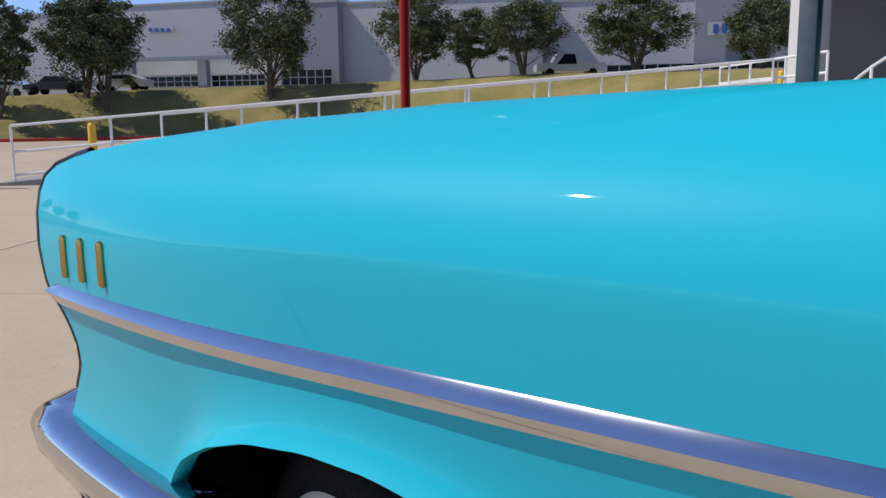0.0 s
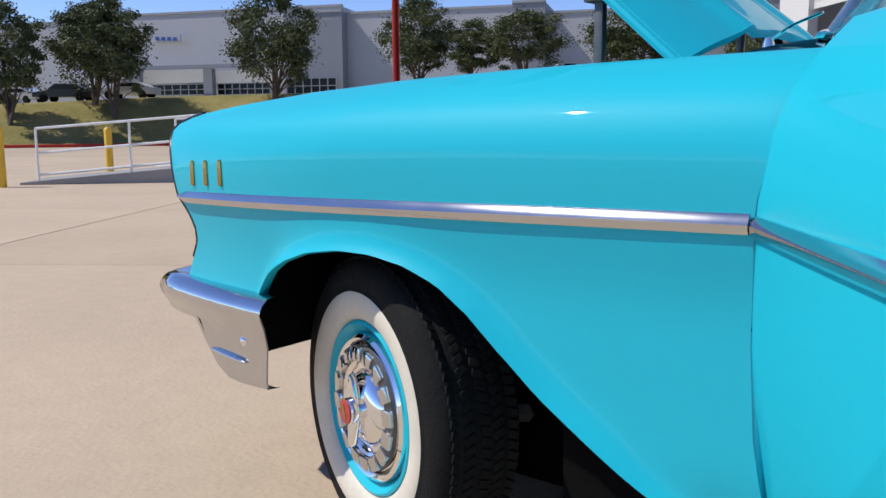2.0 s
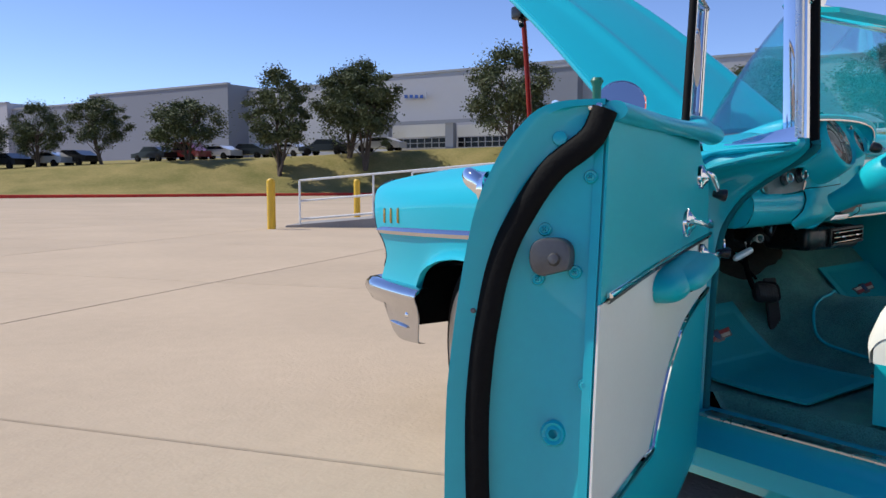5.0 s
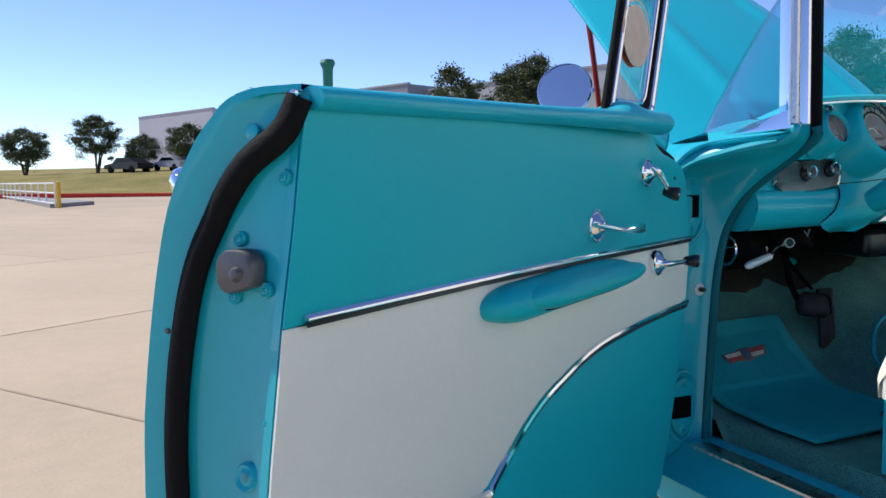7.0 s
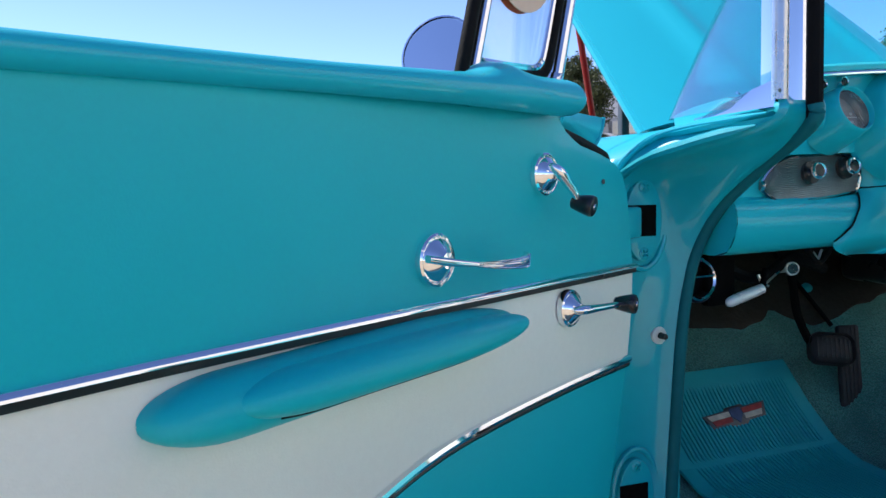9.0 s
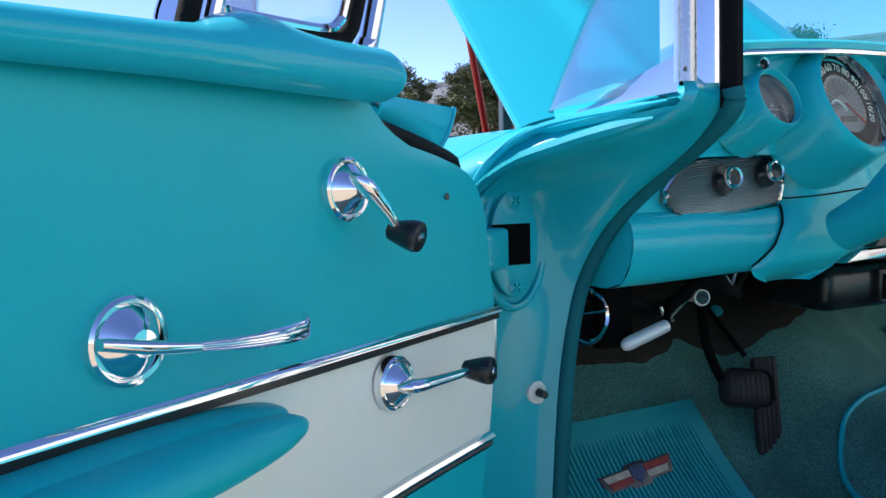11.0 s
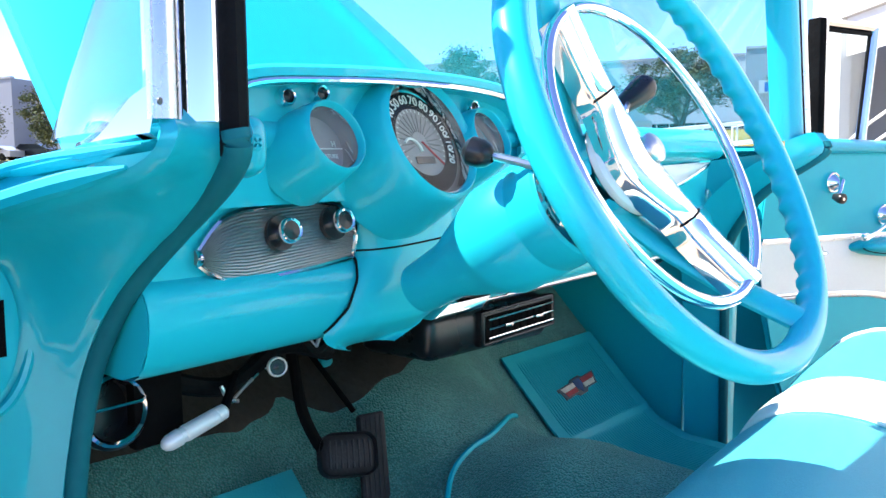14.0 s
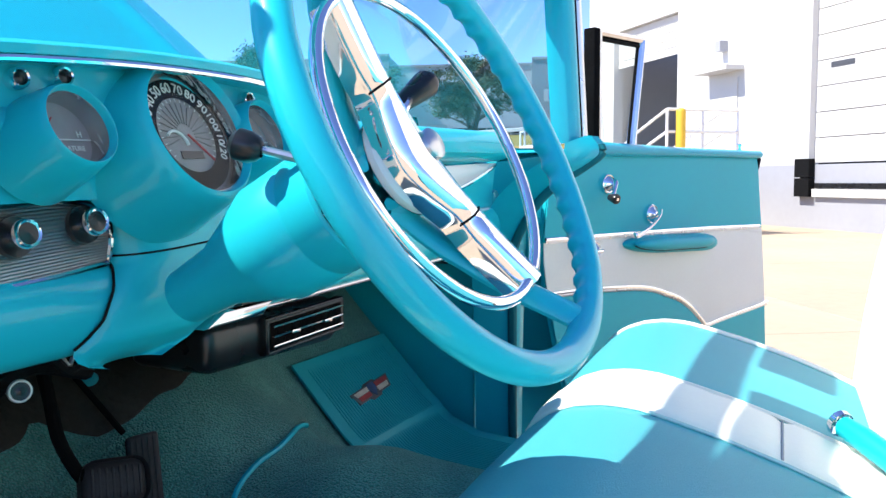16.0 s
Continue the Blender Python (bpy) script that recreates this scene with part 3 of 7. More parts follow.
# ---- ramp with rails up to the loading dock ----
R0, R1 = Vector((-14.2, 5.9, 0)), Vector((-4.6, 17.4, 0))
RD = (R1 - R0).normalized()
RS = Vector((-RD.y, RD.x, 0))
DOCK_Z = 1.25
ramp_len = (R1 - R0).length


def ramp_point(s, side, z):
    return R0 + RD * s + RS * side + Vector((0, 0, z + DOCK_Z * max(0, min(1, s / ramp_len))))


g = []
for s in (0.0, ramp_len):
    for side in (-0.1, 1.75):
        for z in (-1, 0):
            p = ramp_point(s, side, 0.04)
            if z:
                p.z = -0.05
            g.append(p)
tagged(mesh("ramp", g, [(1, 5, 7, 3), (0, 1, 3, 2), (4, 6, 7, 5), (0, 4, 5, 1), (2, 3, 7, 6)], M_CONC2, smooth=False), "grey concrete access ramp rising to the dock", "ramp", kind="structure")


def ramp_rail(side, s0, s1, posts):
    rail = new("handrail")
    tagged(rail, "white-painted tubular steel handrail along the ramp", "handrail", "rails of the dock")
    for h in (1.0, 0.55, 0.15):
        pts = [ramp_point(s, side, h) for s in (s0, s1)]
        part("bar", tube(pts, 0.024, 8), M_RAIL, rail)
    for i in range(posts + 1):
        s = s0 + (s1 - s0) * i / posts
        part("post", tube([ramp_point(s, side, 0), ramp_point(s, side, 1.0)], 0.024, 8), M_RAIL, rail)


ramp_rail(0.0, 0.3, ramp_len, 9)
ramp_rail(1.65, 2.6, ramp_len, 8)


def bollard(p, label="yellow-painted concrete-filled steel bollard"):
    b = mesh("bollard", *lathe([(0.0001, 1.07), (0.05, 1.065), (0.085, 1.03), (0.09, 1.0), (0.09, -0.03)], p, (0, 0, 1), 20), M_YELLOW)
    return tagged(b, label, "bollard", "yellow bollards")


bollard(polar(65.6, 17.3))
bollard(polar(59.8, 22.5))

# a second, far rail with its bollard and low kerb at the other side of the yard
FR0, FR1 = Vector((-35.3, -2.7, 0)), Vector((-64.0, -7.4, 0))
far_rail = new("handrail")
tagged(far_rail, "white-painted rail far across the yard behind a yellow bollard", "handrail", "rails of the dock")
for h in (1.0, 0.58, 0.15):
    part("bar", tube([FR0 + Vector((0, 0, h)), FR1 + Vector((0, 0, h))], 0.035, 8), M_RAIL, far_rail)
for k in range(11):
    q = FR0.lerp(FR1, k / 10)
    part("post", tube([q, q + Vector((0, 0, 1.0))], 0.035, 8), M_RAIL, far_rail)
bollard(Vector((-35.0, -2.55, 0)))
e = (FR1 - FR0).normalized()
n = Vector((-e.y, e.x, 0)) * 0.3
g = [Vector((-39.5, -1.2, 0)), Vector((-35.2, -2.9, 0)), FR1 - n, FR1 + n + Vector((0, 1.2, 0))]
tagged(mesh("island_kerb", [p + Vector((0, 0, z)) for z in (-0.03, 0.14) for p in g], [(4, 5, 6, 7), (0, 1, 5, 4), (1, 2, 6, 5), (2, 3, 7, 6), (3, 0, 4, 7)], M_CONC2, smooth=False), "low grey concrete island under the far rail", "kerb", kind="structure")

# rubble beside the ramp
rnd = random.Random(5)
rock = []
for k in range(170):
    s, side = rnd.uniform(2.2, 7.5), 2.2 + rnd.uniform(0, 2.0)
    p = R0 + RD * s + RS * side
    r = rnd.uniform(0.08, 0.2)
    b = ball((0, 0, 0), 1, 6, 4)
    rock.append(([(p.x + v[0] * r * rnd.uniform(0.8, 1.2), p.y + v[1] * r * rnd.uniform(0.8, 1.2), 0.08 + rnd.uniform(0, 0.0) + 0.35 * math.exp(-((s - 5) / 2) ** 2) + v[2] * r * 0.7) for v in b[0]], b[1]))
tagged(mesh("rubble", *join(*rock), M_ROCK, smooth=False), "heap of pale limestone rubble by the ramp", "rubble", kind="stuff")

# ---- loading dock building ----
DN = Vector((0.7071, 0.7071, 0))
DT = Vector((-0.7071, 0.7071, 0))
DC = Vector((1.78, -0.08, 0)) + DN * 12.2


def dock(s, z, k=0.0):
    """A point of the dock wall: s metres along it, z up, k out of it."""
    return DC + DT * s - DN * k + Vector((0, 0, z))


def dock_s(az):
    w = Vector((-math.sin(radians(az)), math.cos(radians(az)), 0))
    p = Vector((1.78, -0.08, 0)) + w * (12.2 / w.dot(DN))
    return (p - DC).dot(DT)


def dock_box(name, s0, s1, z0, z1, k0, k1, mat, parent=None, label="", **kw):
    g = [dock(s, z, k) for s in (s0, s1) for z in (z0, z1) for k in (k0, k1)]
    return mesh(name, g, [(0, 4, 6, 2), (1, 3, 7, 5), (2, 6, 7, 3), (0, 2, 3, 1), (4, 5, 7, 6), (0, 1, 5, 4)], mat, parent, label, smooth=False, **kw)


OPEN0, OPEN1 = dock_s(12.25), dock_s(16.4)
ROLL1 = dock_s(4.35)
ROLL0 = ROLL1 - 2.8
SEND = dock_s(16.4) + 1.6
wall = new("wall_dock")
tagged(wall, "white loading-dock wall with a pale grey base", "wall", kind="structure")
for s0, s1, z0, z1 in ((ROLL1, OPEN0, 1.32, 9.5), (OPEN1, SEND, 1.32, 9.5), (OPEN0, OPEN1, 5.4, 9.5), (ROLL0, ROLL1, 5.0, 9.5), (ROLL0 - 22, ROLL0, 1.32, 9.5)):
    dock_box("wall_panel", s0, s1, z0, z1, -0.3, 0, M_DOCKW, wall)
dock_box("wall_base", ROLL0 - 22, SEND, -0.03, 1.32, -0.3, 0.01, M_DOCKG, wall, "pale grey painted wall base")
dock_box("end_wall", SEND - 0.3, SEND, -0.03, 9.5, -12, -0.3, M_DOCKW, wall)
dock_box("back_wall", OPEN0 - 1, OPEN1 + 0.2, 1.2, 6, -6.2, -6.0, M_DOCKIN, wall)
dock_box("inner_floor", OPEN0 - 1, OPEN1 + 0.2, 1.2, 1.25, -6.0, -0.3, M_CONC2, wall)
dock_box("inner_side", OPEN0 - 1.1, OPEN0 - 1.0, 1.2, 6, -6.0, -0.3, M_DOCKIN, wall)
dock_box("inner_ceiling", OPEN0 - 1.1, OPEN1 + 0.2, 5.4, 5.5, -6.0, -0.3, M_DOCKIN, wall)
# half-raised door over the dark opening
shut = new("roller_door")
tagged(shut, "white slatted roller door half raised over a dark bay", "roller door", "dock doors")
for k in range(5):
    dock_box("slat", OPEN0, OPEN1, 4.35 + k * 0.21, 4.35 + k * 0.21 + 0.195, -0.22, -0.16, M_DOCKW, shut)
shut2 = new("roller_door")
tagged(shut2, "closed white sectional dock door with a small window slot", "roller door", "dock doors")
for k in range(7):
    z = 1.36 + k * 0.52
    dock_box("door_section", ROLL0, ROLL1 - 0.12, z, z + 0.50, -0.16, -0.10, M_DOCKW, shut2)
dock_box("window_slot", ROLL1 - 1.2, ROLL1 - 0.58, 3.25, 3.36, -0.10, -0.09, M_GREY, shut2)
dock_box("jamb_strip", ROLL1 - 0.19, ROLL1 - 0.05, 1.32, 5.0, -0.2, 0.05, M_DOCKW, shut2)
dock_box("leveller_lip", ROLL0, ROLL1 - 0.38, 0.84, 0.94, 0.01, 0.06, M_BLACKP, shut2, "black slot under the dock plate")
dock_box("leveller_plate", ROLL0, ROLL1 - 0.36, 0.66, 0.82, 0.01, 0.10, M_DOCKW, shut2)
for z0 in (0.66, 1.06):
    tagged(dock_box("dock_bumper", ROLL1 - 0.33, ROLL1 + 0.09, z0, z0 + 0.38, 0.01, 0.16, M_BLACK), "black rubber dock bumper on the wall", "dock bumper", "dock bumpers")
MD0, MD1 = dock_s(8.4), dock_s(10.1)
mdoor = dock_box("door_1", MD0, MD1, 1.27, 3.4, 0.0, 0.03, M_DOCKW)
tagged(mdoor, "white steel side door with an awning over it", "door", kind="structure")
dock_box("awning", MD0 - 0.2, MD1 + 0.1, 3.55, 3.65, 0.0, 0.5, M_DOCKW, mdoor)
dock_box("wall_lamp", (MD0 + MD1) / 2 - 0.1, (MD0 + MD1) / 2 + 0.1, 4.05, 4.3, 0.0, 0.22, M_DOCKG, mdoor)

# dock landing and its rails
mesh("landing", *join(*[([dock(s, z, k) for s in (s0, 24.0) for z in (-0.03, DOCK_Z) for k in (k0, k1)], [(0, 4, 6, 2), (1, 3, 7, 5), (2, 6, 7, 3), (0, 2, 3, 1), (4, 5, 7, 6)]) for s0, k0, k1 in ((13.0, 2.4, 4.1), (16.2, 0.0, 2.395))]), M_CONC2, smooth=False)
tagged(bpy.data.objects["landing"], "raised grey concrete dock landing", "landing", kind="structure")


def dock_rail(pts, posts, drop=1.05):
    rail = new("handrail")
    tagged(rail, "white-painted tubular rail round the dock landing", "handrail", "rails of the dock")
    for h in (0.0, -0.4, -0.75):
        part("bar", tube([Vector(p) + Vector((0, 0, h)) for p in pts], 0.028, 8), M_RAIL, rail)
    for p in posts:
        part("post", tube([Vector(p), Vector(p) - Vector((0, 0, drop))], 0.028, 8), M_RAIL, rail)


top = DOCK_Z + 1.05
dock_rail([dock(13.05, top, 4.0), dock(13.05, top, 2.5)], [dock(13.05, top, 4.0), dock(13.05, top, 3.25), dock(13.05, top, 2.5)])
dock_rail([dock(13.05, top, 4.0), dock(14.15, top - 0.38, 4.0), dock(15.3, top - 0.90, 4.0)], [dock(14.15, top - 0.38, 4.0), dock(15.3, top - 0.90, 4.0)])
dock_rail([dock(13.05, top, 2.8), dock(14.15, top - 0.38, 2.8), dock(15.3, top - 0.90, 2.8)], [dock(14.15, top - 0.38, 2.8), dock(15.3, top - 0.90, 2.8)])
dock_rail([dock(15.5, top, 4.0), dock(20.0, top, 4.0), ramp_point(ramp_len, 0, 1.0)], [dock(15.5, top, 4.0), dock(17.0, top, 4.0), dock(18.5, top, 4.0), dock(20.0, top, 4.0)])
for s, k in ((13.0, 3.75), (OPEN1 + 0.5, 0.8), (OPEN1 - 0.6, 1.4)):
    b = bollard(dock(s, DOCK_Z, k))
tagged(dock_box("carton", OPEN0 + 0.4, OPEN0 + 1.3, 1.25, 2.0, -1.6, -0.8, M_BROWN), "brown cardboard carton inside the dark bay", "carton")


# ---- the car: nose towards -x, its side nearest the camera at y = 0, wheels on z = 0 ----
YC = 0.94


def lean(geo):
    """The yard falls a little to this side, so the car stands higher across and a little askew."""
    return [(v[0] - 0.065 * max(0.0, v[1] - 0.7), v[1], v[2] + 0.022 * max(0.0, v[1] - 0.3)) for v in map(tuple, geo[0])], geo[1]


def raise_far(geo):
    return [(v[0], v[1], v[2] + 0.022 * max(0.0, v[1] - 0.3)) for v in map(tuple, geo[0])], geo[1]


car = new("car")
tagged(car, "turquoise 1950s convertible with open doors and raised hood", "car")

XF = [(0.30, -0.66), (0.57, -0.644), (0.62, -0.615), (0.674, -0.579), (0.71, -0.578), (0.75, -0.60), (0.792, -0.634), (0.85, -0.655), (0.914, -0.681), (0.94, -0.700), (0.957, -0.710), (0.972, -0.705), (0.984, -0.68), (0.994, -0.635), (1.002, -0.59), (1.10, -0.58)]
XR = [(0.28, 0.908), (0.301, 0.906), (0.40, 0.878), (0.493, 0.861), (0.647, 0.850), (0.852, 0.855), (0.95, 0.885), (1.02, 0.91), (1.061, 0.93), (1.10, 0.945)]
ZTOP = [(-0.687, 0.962), (-0.60, 0.998), (-0.46, 1.016), (-0.39, 1.025), (-0.30, 1.034), (-0.2, 1.045), (-0.05, 1.052), (0.09, 1.061), (0.32, 1.068), (0.51, 1.072), (0.84, 1.075), (0.95, 1.075)]
ARCH = [(-0.62, 0.565), (-0.36, 0.550), (-0.275, 0.540), (-0.258, 0.541), (-0.242, 0.562), (-0.222, 0.598), (-0.197, 0.633), (-0.170, 0.656), (-0.143, 0.674), (-0.066, 0.700), (0.031, 0.714), (0.122, 0.713), (0.21, 0.698), (0.293, 0.668), (0.372, 0.622), (0.448, 0.562), (0.521, 0.498), (0.608, 0.432), (0.69, 0.369), (0.769, 0.323), (0.844, 0.299), (0.92, 0.293)]


def nose(x):
    """The crown narrows towards the lamp."""
    s = min(1.0, max(0.0, (-x - 0.15) / 0.5))
    return 1 - 0.55 * s * s * (3 - 2 * s)


def fender_y(x, z, ztop, zlow):
    h = ztop - z
    y = 0.15 * nose(x) * max(0.0, 1 - h / 0.205) ** 3.6 + 0.008 - 0.006 * math.sin(math.pi * min(1.0, max(0.0, h / 0.26)))
    if z < 0.80:
        y += 0.022 * math.sin(min(1, (0.80 - z) / 0.16) * math.pi / 2)
        y -= 0.032 * math.exp(-max(0.0, z - zlow) / 0.030) * (0.2 + 0.8 * min(1.0, max(0.0, (x + 0.285) / 0.085)) * (1 if x < 0.8 else 0))
    if z < 0.45:
        y += 0.03 * ((0.45 - z) / 0.15) ** 2
    y += 0.158 * max(0.0, -x) ** 1.8
    return y


def fender_rows(mirror=False):
    xs = [0, 0.02, 0.05, 0.09, 0.14, 0.185, 0.205, 0.214, 0.220, 0.226, 0.232, 0.238, 0.246, 0.256, 0.268] + [0.285 + 0.715 * i / 44 for i in range(45)]
    rows = []
    for s in xs:
        x0 = -0.575 + 1.435 * s
        zl = interp(x0, ARCH)
        zt = interp(-0.575 * (1 - s) + 0.93 * s, ZTOP)
        col = []
        # from the hood joint over the crown and down the side
        zs = [zt - 0.034, zt - 0.014, zt - 0.004, zt, zt - 0.008, zt - 0.024, zt - 0.042, zt - 0.065, zt - 0.095, zt - 0.14]
        n = 26
        zs += [zt - 0.14 + (zl - zt + 0.14) * (k / n) for k in range(1, n + 1)]
        for i, z in enumerate(zs):
            x = interp(z, XF) * (1 - s) + interp(z, XR) * s
            if i < 3:
                y = (0.44, 0.31, 0.22)[i] + 0.158 * max(0, -x) ** 1.8
            elif i == 3:
                y = 0.155 * nose(x) + 0.158 * max(0, -x) ** 1.8
            else:
                y = fender_y(x, z, zt, zl)
            col.append(Vector((x, y, z)))
        p = col[-1]
        col += [p + Vector((0, 0.012, -0.004)), p + Vector((0, 0.030, 0.002)), p + Vector((0, 0.034, 0.025))]
        rows.append(col)
    if mirror:
        rows = [[Vector((p.x, 2 * YC - p.y, p.z)) for p in r] for r in rows]
    return rows


fender = part("front_fender", grid(fender_rows()), M_PAINT, car, "glossy turquoise front fender")
part("front_fender", lean(grid(fender_rows(True))), M_PAINT, car)
# headlight bezel along the leaning front edge
edge = [r for r in fender_rows()[0][3:30]]
part("headlight_bezel", tube([p + Vector((-0.005, 0.006, 0)) for p in edge], 0.007, 8), M_BLACKP, fender, "dark headlight bezel edge")
part("headlight_bowl", lathe([(0.11, 0.0), (0.105, 0.03), (0.09, 0.04), (0.05, 0.055), (0.0001, 0.06)], (-0.60, 0.24, 0.83), (-1, 0, 0), 28), M_CHROME, fender)
# three gilt hash marks
for k in range(3):
    x = -0.538 + 0.0690 * k
    y = fender_y(x, 0.85, interp(x, ZTOP), 0.56) - 0.002
    prof = []
    for t in range(13):
        a = math.pi * t / 12
        prof.append((0.0062 * math.cos(a), 0.0255 + 0.0062 * math.sin(a)))
    prof += [(0.0062 * math.cos(a), -0.0255 + 0.0062 * math.sin(a)) for a in [math.pi + math.pi * t / 12 for t in range(13)]]
    g = slab(prof, lambda a, b, d: (x + a, y + 0.003 - d + 0.16 * a, 0.853 + 0.0025 * k + b), 0.006, 0.002)
    part("hash_mark", g, M_GOLD, fender, "gilt vertical hash mark")


def side_spear(x0, x1, n=40):
    rows = []
    for i in range(n + 1):
        x = x0 + (x1 - x0) * i / n
        s = i / n
        h = 0.016 * min(1, (s / 0.03) ** 0.5 if s < 0.03 else 1)
        zc = 0.786 + 0.031 * s + 0.004
        y = fender_y(x, zc, interp(x, ZTOP), 0.5)
        rows.append([Vector((x, y + 0.004, zc - h - 0.001)), Vector((x, y - 0.006, zc - h + 0.001)), Vector((x, y - 0.009, zc - h * 0.55)), Vector((x, y - 0.0105, zc - h * 0.06)), Vector((x, y - 0.0095, zc + h * 0.05)), Vector((x, y - 0.003, zc + h * 0.85)), Vector((x, y, zc + h)), Vector((x, y + 0.004, zc + h))])
    v, f = grid(rows)
    k = len(rows[0])
    return v, list(f) + [tuple(range(k)), tuple(range(len(v) - k, len(v)))[::-1]]


part("side_spear", side_spear(-0.634, 0.848), M_BUMPER, fender, "polished chrome side moulding")

# front bumper with its wrap-round wing
def bumper_end():
    rows = []
    for i in range(15):
        s = i / 14
        # from the wing's rear end, forward and then round to the front
        x = -0.238 - 0.472 * min(1, s / 0.62) - 0.115 * max(0, (s - 0.62) / 0.38) ** 0.7
        y = 0.035 + 0.065 * min(1, s / 0.62) ** 1.5 + 0.455 * max(0, (s - 0.60) / 0.40) ** 1.6
        bot = interp(-x, [(0.255, 0.350), (0.39, 0.343), (0.477, 0.378), (0.525, 0.436), (0.565, 0.472), (0.66, 0.472)])
        mid = min(0.48, bot + 0.06)
        sec = [(0.055, 0.566), (0.01, 0.580), (-0.018, 0.576), (-0.036, 0.561), (-0.043, 0.541), (-0.038, 0.521), (-0.026, 0.505), (-0.017, mid + (0.497 - mid) * 0.55), (-0.014, mid), (-0.016, bot + 0.03), (-0.014, bot + 0.008), (0.02, bot + 0.004)]
        n = Vector((0, 1, 0)) if s < 0.6 else Vector((0.6, 0.8, 0)).lerp(Vector((1, 0.3, 0)), (s - 0.6) / 0.4).normalized()
        flare = max(0.0, 1 - s / 0.25)
        rows.append([Vector((x, y, z)) + n * k + Vector((flare * (0.016 * min(1.0, max(0.0, (z - 0.49) / 0.03)) - 0.010 * min(1.0, abs(z - 0.45) / 0.04 if abs(z - 0.45) < 0.04 else 1.0) + 0.006), 0, 0)) for k, z in sec])
        if i == 0:
            # the rear edge is turned in
            rows.insert(0, [p + Vector((-0.003, 0.007, 0)) for p in rows[0]])
    for i in range(1, 7):
        s = i / 6
        y = 0.555 + 0.385 * s
        x = -0.825 - 0.03 * s
        rows.append([Vector((x + k, y, z)) for k, z in [(0.055, 0.566), (0.01, 0.578), (-0.018, 0.574), (-0.038, 0.558), (-0.045, 0.535), (-0.036, 0.510), (-0.012, 0.494), (0.0, 0.48), (0.002, 0.47), (0.004, 0.46), (0.012, 0.45), (0.04, 0.46)]])
    return rows


rows = bumper_end()
rows2 = [[Vector((p.x, 2 * YC - p.y, p.z)) for p in r] for r in rows]
bumper = part("front_bumper", join(grid(rows), grid(rows2)), M_BUMPER, car, "chrome wrap-round front bumper", angle=60)
part("bumper_bolt", lathe([(0.0001, 0.008), (0.006, 0.0075), (0.011, 0.004), (0.013, 0.0)], (-0.325, 0.024, 0.462), (0, -1, 0), 16), M_CHROME, bumper)
slot_y = lambda x: 0.020 + 0.065 * min(1, (-x - 0.255) / 0.455) ** 1.5
part("bumper_slot", tube([(x, slot_y(x) - 0.003, 0.409 + 0.04 * (-0.30 - x)) for x in (-0.475, -0.45, -0.42, -0.39, -0.36, -0.335, -0.32)], [0.003, 0.006, 0.0075, 0.008, 0.0075, 0.006, 0.003], 10), M_BUMPER, bumper, "raised chrome bar on the bumper wing")
# inner wing, wheel house and engine bay, all dark
part("wheel_house", shell([[(x, y, z) for x in (-0.50, -0.2, 0.1, 0.3, 0.44)] for y, z in ((0.46, 0.14), (0.46, 0.80), (0.30, 0.86), (0.06, 0.84))], (0, 0.004, 0.004)), M_DARK, car, "black wheel house", smooth=False)
part("wheel_house", lean(shell([[(x, 2 * YC - y, z) for x in (-0.50, -0.2, 0.1, 0.3, 0.44)] for y, z in ((0.46, 0.14), (0.46, 0.80), (0.30, 0.86), (0.06, 0.84))], (0, 0.004, 0.004))), M_DARK, car, smooth=False)
# First panel spans the whole car, added to black out lit ground behind the tyre.
for lo, hi in (((0.56, 0.20, 0.13), (0.572, 1.66, 0.66)), ((0.45, 0.03, 0.66), (0.90, 0.205, 0.69)), ((0.45, 0.19, 0.20), (0.93, 0.20, 0.66)), ((0.44, 1.42, 0.14), (0.452, 1.82, 0.86))):
    part("splash_panel", block(lo, hi), M_DARK, car, smooth=False)
part("splash_panel", block((-0.56, 0.11, 0.405), (-0.36, 0.75, 0.64), 0.01), M_DARK, car)
# Hung low to keep light off the ground beneath.
part("engine_bay_floor", block((-0.50, 0.42, 0.13), (0.44, 1.46, 0.36)), M_DARK, car, smooth=False)
part("radiator_support", block((-0.56, 0.34, 0.40), (-0.52, 1.54, 0.94)), M_DARK, car, smooth=False)
part("grille_bar", tube(spline([(-0.70, 0.30, 0.70), (-0.76, 0.6, 0.70), (-0.78, 0.94, 0.70), (-0.76, 1.28, 0.72), (-0.70, 1.58, 0.73)], 14), 0.03, 10), M_CHROME, car)
part("frame_rail", block((-0.4, 0.45, 0.15), (2.6, 0.53, 0.34), 0.01), M_DARK, car)
part("suspension_arm", tube([(0.05, 0.30, 0.30), (0.35, 0.55, 0.28)], 0.03, 8), M_GREY, car)


